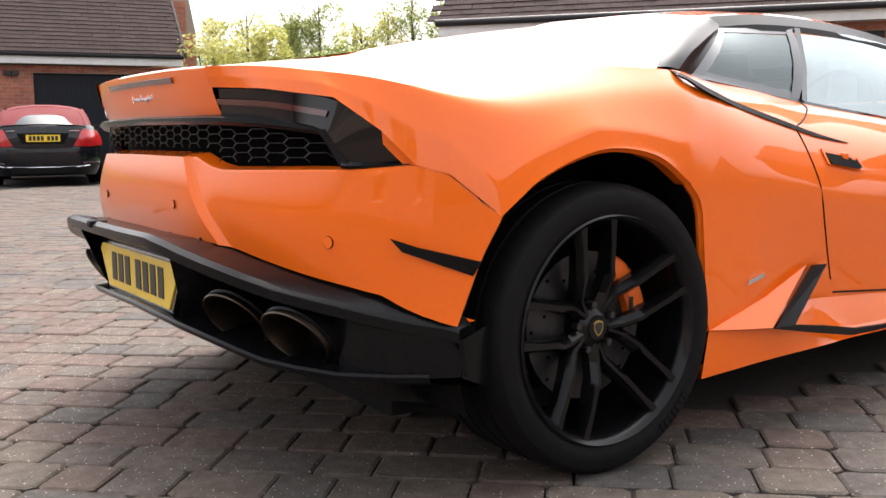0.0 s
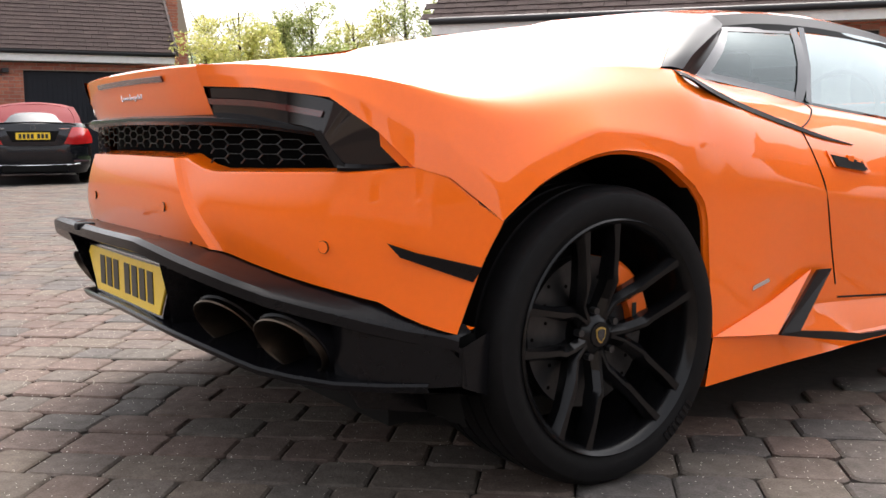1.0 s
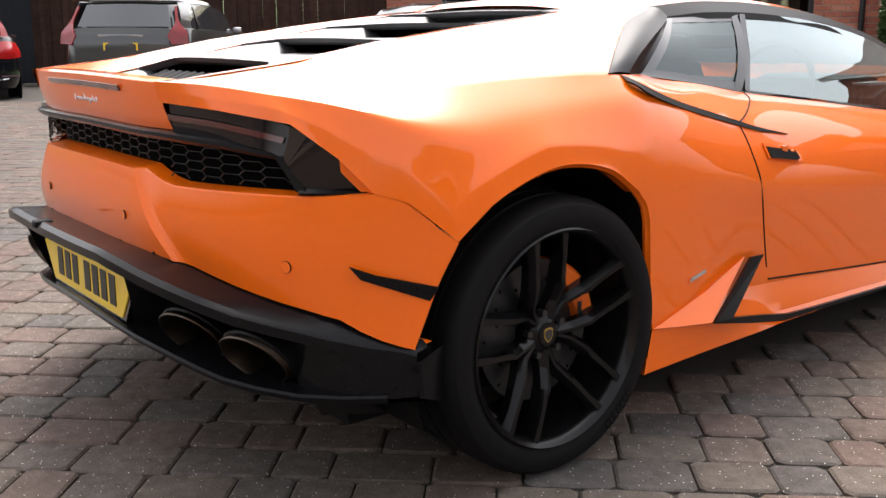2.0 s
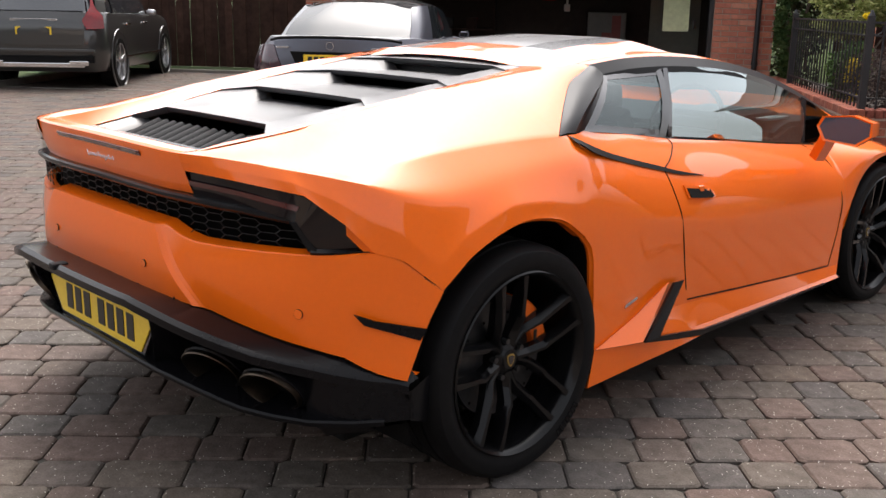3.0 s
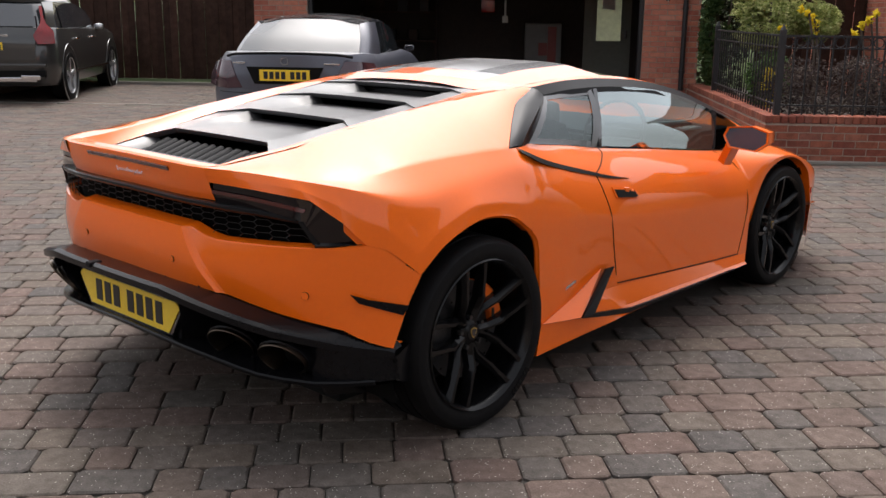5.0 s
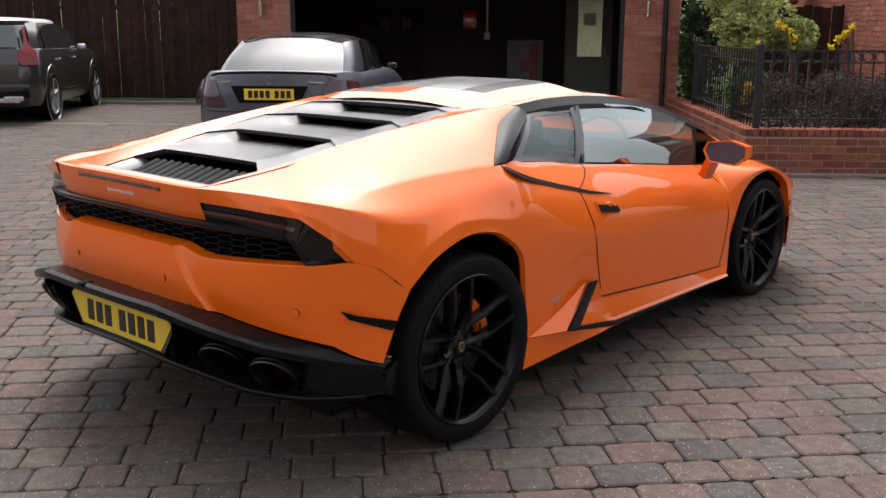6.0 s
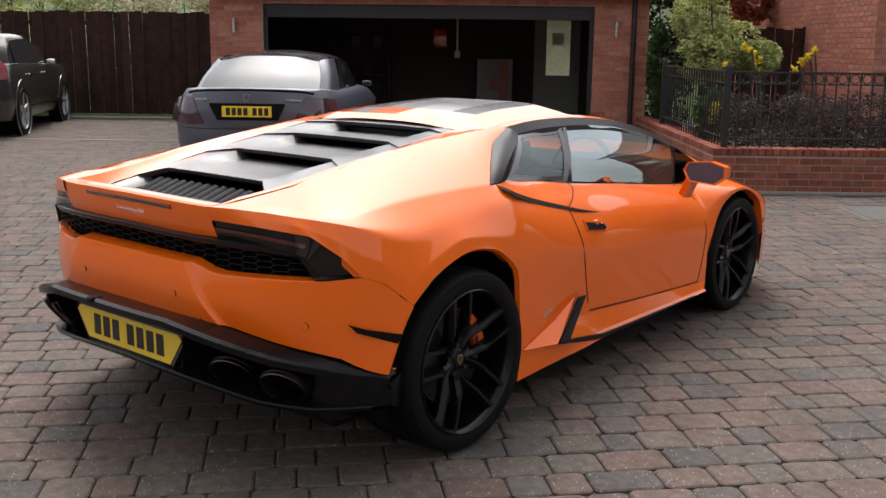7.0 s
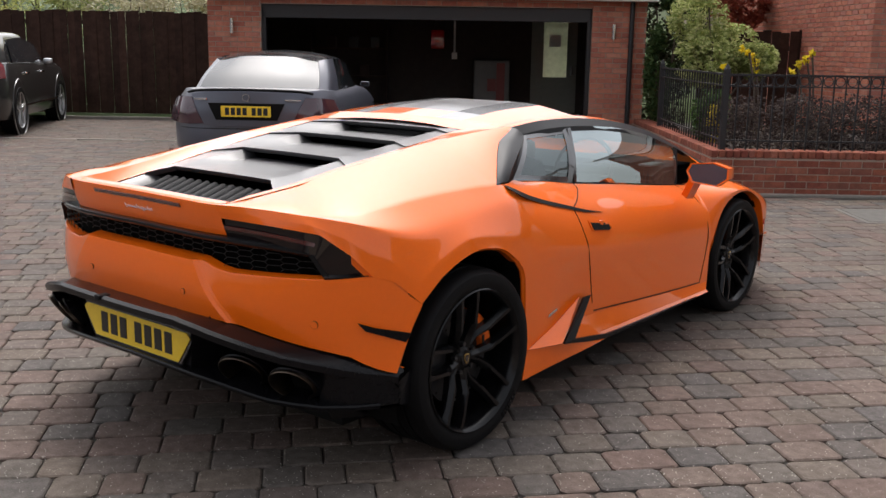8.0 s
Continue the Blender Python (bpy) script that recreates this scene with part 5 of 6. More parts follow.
    part("sensor_ring", lathe([(.0, r * .99), (.0034, r * .99), (.0034, r * 1.05), (0, r * 1.05)], 24), MATT, sen, m=Matrix.Translation(o) @ nrm.to_track_quat("X", "Z").to_matrix().to_4x4())

# tail panel with brake light and badge
TX = [-.4515, -.36, -.24, -.12, 0, .12, .24, .36, .4515]


def tail_row(d, z, bow=.0):
    return [(x, tail_plan(x) + d, z + bow * (1 - (x / .45) ** 2)) for x in TX]


part("tail_panel", skin([np.array([tail_row(.05, .961, .006), tail_row(.012, .960, .006), tail_row(.003, .955, .005), tail_row(.004, .942, .004), tail_row(.012, .90), tail_row(.030, .851), tail_row(.06, .849)])], flip=True), ORANGE, car, "", True, 25)


def cover_edge(y):
    """The sunken edge of the engine cover, inside the ridge of the wing."""
    ys = [-.74, -.63, -.4, -.2, .07, .34, .5, .60]
    return (float(np.interp(y, ys, [.447, .388, .40, .41, .42, .42, .42, .42])), y, float(np.interp(y, ys, [.9565, .932, .972, 1.012, 1.060, 1.102, 1.128, 1.138])))


deck_rows = [[(cover_edge(y)[0] * q, y, cover_edge(y)[2] + .003 * (1 - q * q)) for q in np.linspace(-1, 1, 9)] for y in (-.745, -.70, -.665, -.63)]
part("deck", skin([np.array(deck_rows)], flip=True), ORANGE, car, "", True)
strip_y = np.concatenate([np.linspace(-.74, -.63, 5), np.linspace(-.60, .60, 22)])


def surround_at(y, k):
    """The wing's inner shoulder: level for a third of its width, then a wall down to the engine cover."""
    o, i = lid_edge(y), cover_edge(y)
    return (o[0] + (i[0] - o[0]) * k, y, o[2] + (i[2] - o[2]) * min(1, max(0, (k - .4) / .55)) ** .9)


both("cover_surround", [np.array([[surround_at(y, k) for y in strip_y] for k in (0, .2, .4, .55, .75, .95, 1)])], ORANGE, sharp=22)
part("brake_light", skin([np.array([[(x, tail_plan(x) - .002, .941 + .003 * (1 - (x / .3) ** 2)) for x in np.linspace(-.262, .262, 9)], [(x, tail_plan(x) + .003, .928 + .003 * (1 - (x / .3) ** 2)) for x in np.linspace(-.262, .262, 9)]])], thick=.004, flip=True), LAMP_RED, car, "slim dark red brake light", True)
script = [(x, tail_plan(x) + .009, .902 + dz) for x, dz in zip(np.linspace(-.105, .105, 27), [.014, -.008, -.012, .004, -.008, .004, -.008, .004, -.008, .004, -.008, .016, -.008, .004, -.008, .004, -.008, .006, -.018, .004, -.008, .014, -.008, .004, -.008, .012, -.006])]
part("badge", tube([(x * .8 + .01, y + .002, .900 + (z - .902) * .6) for x, y, z in script], .0014, 6, 3), CHROME, car, "chrome script badge drawn as a plain flourish", True)

# tail lamps, black surround, honeycomb grille
LAMP_T = [(.452, -.748, .909), (.62, -.700, .899), (.772, -.619, .874), (.849, -.547, .810), (.892, -.486, .744)]
LAMP_B = [(.452, -.735, .846), (.62, -.690, .836), (.757, -.640, .814), (.796, -.600, .750), (.880, -.488, .740)]
LAMP_M = [blend(a, b, .5) for a, b in zip(LAMP_T, LAMP_B)]
for lg in both("tail_light", [net([LAMP_T, LAMP_M, LAMP_B], 6, 5)], LAMP, "smoked black tail light", flip=True):
    sx = 1 if lg.data.vertices[0].co.x > 0 else -1
    glow = [[(sx * x, y - .004, z) for x, y, z in (blend(a, b, k) for a, b in zip(LAMP_T[:3], LAMP_B[:3]))] for k in (.36, .46, .56)]
    part("light_bar", skin([net(glow, 6, 3)], thick=.002), LAMP_RED, lg, "dark red light strip", True)
both("lamp_frame", [net([[(x, y - .005, z + .004) for x, y, z in LAMP_T], LAMP_T], 6, 2)], MATT, flip=True)
both("lamp_surround", [net([[(.744, -.638, .816), (.760, -.622, .780), (.776, -.608, .742)], [(.760, -.630, .817), (.776, -.612, .78), (.794, -.594, .743)]], 5, 3),
                       net([[(.780, -.608, .742), (.83, -.553, .740), (.878, -.494, .738)], [(.786, -.612, .749), (.832, -.556, .746), (.878, -.492, .742)]], 5, 2)], TRIM, flip=True, thick=.012, sharp=30)
GX = np.linspace(-.80, .80, 27)
BAR_X = np.linspace(-.757, .757, 33)


def bar_row(dy, dz):
    return [(x, tail_plan(x) + dy + .018 * max(0.0, (abs(x) - .55) / .207), float(np.interp(abs(x), [0, .45, .62, .757], [.846, .842, .833, .814])) + dz) for x in BAR_X]


part("grille_bar", skin([np.array([bar_row(.06, .008), bar_row(.012, .007), bar_row(.004, .003), bar_row(.004, -.005), bar_row(.012, -.013), bar_row(.06, -.017)])], flip=True), TRIM, car, "", True, 20)
bm = bmesh.new()


def bar_between(a, b, r):
    d = Vector(b) - Vector(a)
    n = Vector((0, 1, 0))
    s = d.cross(n).normalized() * r
    bk = Vector((0, .003, 0))
    A, B = Vector(a), Vector(b)
    v = [bm.verts.new(p) for p in (A - s, A + s, B + s, B - s, A - s + bk, A + s + bk, B + s + bk, B - s + bk)]
    for f in ((0, 1, 2, 3), (0, 3, 7, 4), (1, 5, 6, 2)):
        bm.faces.new([v[i] for i in f])


HW, HH = .052, .0205


def grille_y(x):
    return tail_plan(x) + .030


def in_grille(x, z):
    ax = abs(x)
    lo = float(np.interp(ax, [0, .34, .44, .76], [.755, .753, .724, .73]))
    hi = float(np.interp(ax, [0, .45, .62, .757, .80], [.836, .832, .822, .802, .745]))
    return lo + .016 < z < hi - .001


for i in range(-15, 16):
    for j in range(0, 8):
        cx, cz = i * HW, .715 + j * HH + (HH / 2 if i % 2 else 0)
        hexa = [(cx + HW * a, cz + HH * b) for a, b in ((-.62, 0), (-.38, .5), (.38, .5), (.62, 0))]
        if abs(cx) > .79 or not all(in_grille(xh, zh) for xh, zh in hexa):
            continue
        for (xa, za), (xb, zb) in zip(hexa, hexa[1:]):
            bar_between((xa, grille_y(xa), za), (xb, grille_y(xb), zb), .0008)
part("grille_mesh", bm, MESH, car, "black honeycomb grille mesh")
# Near-black sheet put in for the shade behind the grille.
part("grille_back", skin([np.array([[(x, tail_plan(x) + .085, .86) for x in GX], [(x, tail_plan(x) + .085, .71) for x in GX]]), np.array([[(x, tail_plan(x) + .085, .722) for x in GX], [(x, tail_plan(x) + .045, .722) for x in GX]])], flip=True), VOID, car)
both("rear_inner_shell", [np.array([[(0, -.66, .70), (.6, -.58, .70), (.86, -.44, .70), (.86, -.3, .70)], [(0, -.66, .93), (.44, -.64, .93), (.62, -.55, .89), (.7, -.3, .85)]])], MATT, flip=True)
part("undertray", box((-.70, -.45, .16), (.70, 2.9, .20)), MATT, car)
part("rear_bulkhead", box((-.66, -.44, .18), (.66, .50, .60)), MATT, car)
part("engine_bay", box((-.46, -.66, .60), (.46, .60, .86)), MATT, car)

# diffuser
DXS = [0, .15, .30, .35, .38, .43, .48, .52, .56, .60, .644, .72, .78, .82, .851, .9, .935, .956]


def lip_z(x):
    return float(np.interp(x, [0, .35, .42, .60, .80, .956], [.574, .574, .563, .522, .458, .394]))


def lip_y(x, d):
    out = float(np.interp(x, [0, .38, .60, .72, .82, .9], [.115, .112, .098, .074, .040, .022]))
    return min(tail_plan(x) - (out + d - .05), -.438 + (.0 if d > 0 else .01))


def d_row(d, dz, s=1.0):
    return [(x * s, lip_y(x, d), lip_z(x) + dz) for x in DXS]


wing_top = np.array([[(x, tail_plan(x) + .06 if x < .9 else lip_y(x, 0) + .02, low_z(x) - .005) for x in DXS], d_row(.035, .008), d_row(.050, .0), d_row(.048, -.022), d_row(.02, -.034), d_row(-.07, -.045)])
both("diffuser_wing", [wing_top], SATIN, sharp=28, flip=True)


def blade_z(x):
    return float(np.interp(x, [0, .2, .36, .5, .64, .80, .92], [.372, .368, .362, .345, .318, .304, .302]))


BX = [0, .2, .36, .5, .58, .64, .72, .80, .87, .92]


def blade_y(x, d):
    return min(tail_plan(x) - float(np.interp(x, [0, .4, .6, .8, .92], [.030, .026, .016, .010, .006])) - d, -.43)


blade = np.array([[(x, tail_plan(x) + .18, blade_z(x) + .02) for x in BX], [(x, blade_y(x, .01), blade_z(x) + .006) for x in BX], [(x, blade_y(x, .014), blade_z(x)) for x in BX], [(x, blade_y(x, .008), blade_z(x) - .012) for x in BX], [(x * .96, tail_plan(x) + .24, blade_z(x) - .07) for x in BX]])
both("diffuser_blade", [blade], SATIN, sharp=25, flip=True)
both("diffuser_back", [np.array([[(x, tail_plan(x) + .10, lip_z(min(x, .9)) - .02) for x in BX], [(x, tail_plan(x) + .10, blade_z(x) + .01) for x in BX]])], MATT, flip=True)
END = [(.76, .02), (.80, .0), (.84, -.008), (.88, -.010), (.915, -.010), (.945, -.008)]
both("diffuser_end", [np.array([[(x * 1.005, tail_plan(x) + d + .012 * k, (lip_z(x) - .02) * (1 - k) + (blade_z(min(x, .92)) - .004) * k) for x, d in END] for k in np.linspace(0, 1, 6)]),
                      np.array([[(.95, -.425, lip_z(.945) - .02), (.93, -.34, .40)], [(.948, -.425, .296), (.92, -.34, .26)]])], SATIN, sharp=25, flip=True)
both("diffuser_stay", [np.array([[(.395, -.855, .545), (.35, -.82, .44), (.30, -.79, .35)], [(.41, -.68, .53), (.385, -.68, .44), (.35, -.68, .34)]])], SATIN, sharp=25)
for x in (.25, .52, .76):
    for s in (1, -1):
        part("diffuser_strake", prism([(s * x, -.60, .30), (s * x, -.56, .235), (s * x, -.40, .20), (s * x, -.30, .30)], (s * .012, 0, 0)), SATIN, car)
for x in (-.33, -.16, .05, .22, .40):
    part("wing_bracket", box((x - .003, tail_plan(x) - .004, .545), (x + .003, tail_plan(x) + .02, .570), .001), SATIN, car)
part("rear_camera", box((-.10, -.907, .565), (-.065, -.86, .584), .006), DULL, car)


def pipe(cx, cy, cz, turn, s, rings_at=((.074, .066, .16), (.076, .068, .02), (.0745, .0665, .0), (.071, .063, -.002), (.068, .060, .004), (.062, .054, .14))):
    """An oval exhaust tip with a rolled rim."""
    bm = bmesh.new()
    rings = []
    for w, h, d in rings_at:
        ring = []
        for a in np.linspace(0, 2 * math.pi, 40, endpoint=False):
            p = Matrix.Rotation(turn, 4, "Z") @ Vector((w * math.cos(a), d + (.012 * math.cos(a) - .05 * math.sin(a)) * (d < .1), h * math.sin(a)))
            ring.append(bm.verts.new((s * (cx + p.x), cy + p.y, cz + p.z)))
        rings.append(ring)
    for a, b in zip(rings, rings[1:]):
        for k in range(40):
            bm.faces.new((a[k], a[(k + 1) % 40], b[(k + 1) % 40], b[k]))
    if len(rings_at) > 4:
        bm.faces.new(rings[-1])
    bmesh.ops.recalc_face_normals(bm, faces=bm.faces)
    return bm


for s in (1, -1):
    for cx, cy, cz in ((.525, -.752, .392), (.712, -.695, .374)):
        ex = part("exhaust_pipe", pipe(cx, cy, cz, radians(18), s), EXHAUST, car, "bronzed oval exhaust pipe", True, 50)
        part("shroud", pipe(cx, cy, cz, radians(18), s, ((.083, .075, .17), (.083, .075, .016), (.0775, .0695, .014), (.077, .069, .15))), SATIN, ex, "black outer sleeve", True, 50)

# number plate: hexagonal, characters as plain bars
HEX = [(-.315, .500), (.315, .500), (.335, .482), (.262, .384), (-.262, .384), (-.335, .482)]
plate = part("number_plate", prism([(x * .985, -.8115, z) for x, z in HEX], (0, .006, 0)), PLATE, car, "yellow hexagonal number plate with black bars")
part("plate_surround", prism([(x * 1.04, -.808, .442 + (z - .442) * 1.14) for x, z in HEX], (0, .03, 0), .002), GLOSS, plate)
part("plate_backing", prism([(-.385, -.80, .532), (.385, -.80, .532), (.30, -.79, .350), (-.30, -.79, .350)], (0, .07, 0)), SATIN, plate)
for k, x in enumerate([-.194, -.133, -.072, .022, .083, .144, .205]):
    part("character_bar", box((x - .021, -.8135, .405), (x + .021, -.811, .483)), PLATE_INK, plate)

# ---------------- engine cover ----------------
SY = [-.405, -.055, .27, .535]
SZ = [.990, 1.043, 1.089, 1.128]
RIB = mat("ribbed_black_plastic", (.006, .0065, .008), .65, 0, .15, 60, spec=.2)
side_y = np.linspace(-.63, -.44, 6)
cover = part("engine_cover", skin([np.array([[(cover_edge(y)[0] - .055 * k, y + .01 * k, cover_edge(y)[2] - .004 - .03 * k * k) for y in side_y] for k in (0, .5, 1)])], flip=True), LOUVRE, car, "black engine cover with four louvres", True, 30)
part("cover_side", skin([np.array([[(cover_edge(y)[0] - .055 * k, y + .01 * k, cover_edge(y)[2] - .004 - .03 * k * k) for y in side_y] for k in (0, .5, 1)])], mirror=True), LOUVRE, cover, "", True, 30)
part("cover_rear_edge", skin([np.array([[(x * .86, y, z) for x in TX] for y, z in ((-.634, .929), (-.628, .935), (-.612, .936), (-.600, .926), (-.592, .87))])], flip=True), TRIM, cover, "", True, 20)
ACROSS = [("e", -1), ("b", -.29), ("c", -.245), ("c", -.12), ("c", 0), ("c", .12), ("c", .245), ("b", .29), ("e", 1)]
for i, (y0, z0) in enumerate(zip(SY, SZ)):
    dy = SY[i + 1] - y0 if i < 3 else .075
    rise_c = SZ[i + 1] - .046 - z0 if i < 3 else .012
    rise_b = SZ[i + 1] - .010 - z0 if i < 3 else .012

    def across(kind, x, v):
        """A louvre is a folded sheet: level middle, raised folds, flanks that fall to the cover's edge."""
        if kind == "c":
            return (x, y0 + v * dy - .012 * (1 - (x / .29) ** 2), z0 + v * rise_c + .004 * (1 - (x / .29) ** 2))
        if kind == "b":
            return (x, y0 + v * dy, z0 + v * rise_b)
        y = y0 - .075 + v * dy
        e = cover_edge(min(y, .60))
        return (x * (e[0] - .003), y, e[2] + .005 * (1 - v) - .003)

    top = [[across(kd, x, v) for kd, x in ACROSS] for v in ((1.12, .85, .6, .35, .12, .03, 0) if i < 3 else (1, .5, .0))]
    edge = [[(x, y + .004, z - .012) for x, y, z in top[-1]], [(x * .99, y + .012, z - .019) for x, y, z in top[-1]], [(x * .98, y + .12, z - .022) for x, y, z in top[-1]]]
    part("louvre", skin([np.array(top), np.array([top[-1]] + edge)]), LOUVRE, cover, "satin black louvre", True, 24)
for k in range(13):
    x = -.31 + k * .05
    part("engine_rib", cyl((x, -.575, .868), (x + .01, -.42, .930), .031, .028, 14), RIB, cover, "", True)
# Inner walls added under the cover, coloured as the shade of its hollow.
tub_y = np.linspace(-.62, .60, 14)
for sx in (1, -1):
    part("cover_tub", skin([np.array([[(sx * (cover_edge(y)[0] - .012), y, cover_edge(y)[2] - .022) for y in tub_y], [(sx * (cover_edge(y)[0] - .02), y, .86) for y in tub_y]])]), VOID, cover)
part("engine_lid", box((-.40, -.62, .845), (.40, .5, .875), .01), MATT, cover)

# ---------------- wheels ----------------
TYRE_R = [(-.150, .262), (-.155, .30), (-.150, .325), (-.135, .339), (-.11, .344), (-.085, .345), (-.083, .338), (-.075, .338), (-.073, .345), (-.032, .3455), (-.030, .338), (-.022, .338), (-.02, .3455),
          (.02, .3455), (.022, .338), (.030, .338), (.032, .3455), (.073, .345), (.075, .338), (.083, .338), (.085, .345), (.11, .344), (.132, .339), (.147, .326), (.153, .305), (.150, .285), (.146, .276), (.144, .270)]


def build_wheel(radius, width, side, caliper_at):
    """A wheel about the x axis, outer face towards +x times side."""
    k, wd = radius / .345, width / .30
    w = thing("wheel", "", "")
    part("tyre", lathe([(x * wd * side, (r - .262) * (radius - .262) / .083 + .262) for x, r in TYRE_R], 96), RUBBER, w, "black low-profile tyre", True, 30)
    xo = .150 * wd
    part("rim", lathe([(side * x, r) for x, r in ((xo - .002, .272), (xo + .002, .268), (xo - .004, .262), (xo - .012, .254), (xo - .03, .250), (xo - .10, .238), (xo - .24 * wd, .232), (xo - .27 * wd, .262))], 96), RIM, w, "satin black alloy rim", True, 40)
    part("brake_disc", lathe([(side * x, r) for x, r in ((xo - .10, .06), (xo - .10, .178), (xo - .132, .178), (xo - .132, .06))], 48), STEEL, w, "", True, 30)
    for j in range(24):
        a, rr = j * math.tau / 24, (.165, .148, .13)[j % 3]
        # Flat near-black dots stand for the shade in the drilled holes.
        part("disc_hole", cyl((side * (xo - .0995), rr * math.cos(a), rr * math.sin(a)), (side * (xo - .0985), rr * math.cos(a), rr * math.sin(a)), .0045, seg=8), VOID, w)
    part("hub", lathe([(side * x, r) for x, r in ((xo - .052, .0), (xo - .052, .028), (xo - .056, .030), (xo - .066, .050), (xo - .085, .060), (xo - .13, .075))], 40), RIM, w, "", True, 30)
    em = [(0, .024), (.012, .021), (.019, .016), (.017, -.006), (.009, -.019), (0, -.026), (-.009, -.019), (-.017, -.006), (-.019, .016), (-.012, .021)]
    part("emblem", prism([(side * (xo - .053), a * .78, b * .78) for a, b in em], (side * .003, 0, 0)), EMBLEM, w, "black shield emblem with gold edge")
    part("emblem_field", prism([(side * (xo - .0495), a * .6, b * .6) for a, b in em], (side * .001, 0, 0)), GLOSS, w)
    for j in range(5):
        base = radians(279 + 72 * j)
        for leg in (-1, 1):
            bm = bmesh.new()
            sec = []
            line = [(r, base + leg * radians(a)) for r, a in ((.040, 5.0), (.085, 8.5), (.128, 15.5), (.145, 18.5), (.205, 22.5), (.264, 25.0))]
            mid = [Vector((0, r * math.cos(a), r * math.sin(a))) for r, a in line]
            for k_s, p in enumerate(mid):
                d = (mid[min(k_s + 1, 5)] - mid[max(k_s - 1, 0)]).normalized()
                n = Vector((0, -d.z, d.y)) * leg
                hw = (.019, .0155, .0165, .0155, .0120, .0165)[k_s]
                x_out = xo - (.058, .050, .026, .024, .014, .006)[k_s]
                dp = (.045, .045, .048, .046, .042, .05)[k_s]
                flat = (.15, .2, .25, .55, .8, .85)[k_s]
                ring = []
                for u, v in ((-.8, -1), (-1, -.40), (-.28, 0), (flat, -.02), (1, -.34), (.8, -1)):
                    ring.append(bm.verts.new(p + n * hw * u + Vector((side * (x_out + v * dp), 0, 0))))
                sec.append(ring)
            for p, q in zip(sec, sec[1:]):
                for i in range(6):
                    bm.faces.new((p[i], p[(i + 1) % 6], q[(i + 1) % 6], q[i]))
            bm.faces.new(sec[0])
            bm.faces.new(sec[-1][::-1])
            bmesh.ops.recalc_face_normals(bm, faces=bm.faces)
            part("spoke", bm, RIM, w, "", True, 25)
        a = base + radians(36)
        part("wheel_bolt", cyl((side * (xo - .075), .056 * math.cos(a), .056 * math.sin(a)), (side * (xo - .055), .056 * math.cos(a), .056 * math.sin(a)), .009, seg=6), STEEL, w)
    # caliper: a bent block on the disc's edge
    bm = bmesh.new()
    sec = []
    for a in np.linspace(caliper_at - .6, caliper_at + .6, 9):
        sec.append([bm.verts.new((side * x, r * math.cos(a), r * math.sin(a))) for x, r in ((xo - .078, .125), (xo - .070, .135), (xo - .070, .172), (xo - .08, .182), (xo - .16, .182), (xo - .16, .125))])
    for p, q in zip(sec, sec[1:]):
        for i in range(6):
            bm.faces.new((p[i], p[(i + 1) % 6], q[(i + 1) % 6], q[i]))
    bm.faces.new(sec[0])
    bm.faces.new(sec[-1])
    bmesh.ops.recalc_face_normals(bm, faces=bm.faces)
    cal = part("brake_caliper", bm, CALIPER, w, "orange brake caliper", True, 35)
    part("caliper_lettering", box((min(side * (xo - .0705), side * (xo - .068)), .152 * math.cos(caliper_at) - .006, -.02), (max(side * (xo - .0705), side * (xo - .068)), .152 * math.cos(caliper_at) + .006, .06)), PLATE_INK, cal)
    va = radians(236)
    part("valve", cyl((side * (xo - .05), .235 * math.cos(va), .235 * math.sin(va)), (side * (xo - .035), .215 * math.cos(va), .215 * math.sin(va)), .0055, seg=10), CHROME, w)
    # raised sidewall lettering as plain bars
    for j in range(7):
        a = radians(-38 - 3.2 * j)
        c = Matrix.Rotation(a, 4, "X")
        part("sidewall_bar", box((min(side * (xo + .002), side * (xo + .0042)), .293, -.005), (max(side * (xo + .002), side * (xo + .0042)), .318, .005), 0, c), SATIN, w)
    return w


EMBLEM = mat("gold_enamel", (0.6, 0.42, 0.12), 0.3, 0.8, 0.05, 40)
CALIPER = mat("orange_caliper_paint", (0.8, 0.14, 0.01), 0.35, 0, 0.05, 60, coat=0.6)
for y, z, r, xc, wd in ((0, .345, .345, .803, .30), (2.585, .328, .328, .735, .24)):
    for s in (1, -1):
        w = build_wheel(r, wd, s, radians(35 if y < 1 else 165))
        for key in ("label", "category"):
            if key in w:
                del w[key]
        w.parent = car
        w.matrix_basis = Matrix.Translation((s * xc, y, z))
        # wheel-house liner
        bm = bmesh.new()
        R = .425 if y < 1 else .385
        ri = [[bm.verts.new((s * x, y + R * .98 * math.cos(a), z + R * math.sin(a))) for a in np.linspace(-.35, math.pi + .35, 28)] for x in (xc + wd / 2 - .035, xc - wd / 2 - .06)]
        for a, b, c, d in zip(ri[0], ri[0][1:], ri[1][1:], ri[1]):
            bm.faces.new((a, b, c, d))
        bm.faces.new(ri[1])
        part("wheel_house", bm, MATT, car)

# ---------------- cabin ----------------
for s in (1, -1):
    seat = part("seat", skin([net([[(s * .18, 1.00, .97), (s * .36, .98, 1.0), (s * .54, 1.00, .97)], [(s * .15, 1.10, .72), (s * .36, 1.07, .74), (s * .57, 1.10, .72)], [(s * .14, 1.24, .44), (s * .36, 1.22, .42), (s * .58, 1.24, .44)], [(s * .14, 1.66, .46), (s * .36, 1.68, .44), (s * .58, 1.66, .46)]], 5, 5)], thick=.09), CABIN, car, "dark leather bucket seat", True, 50)
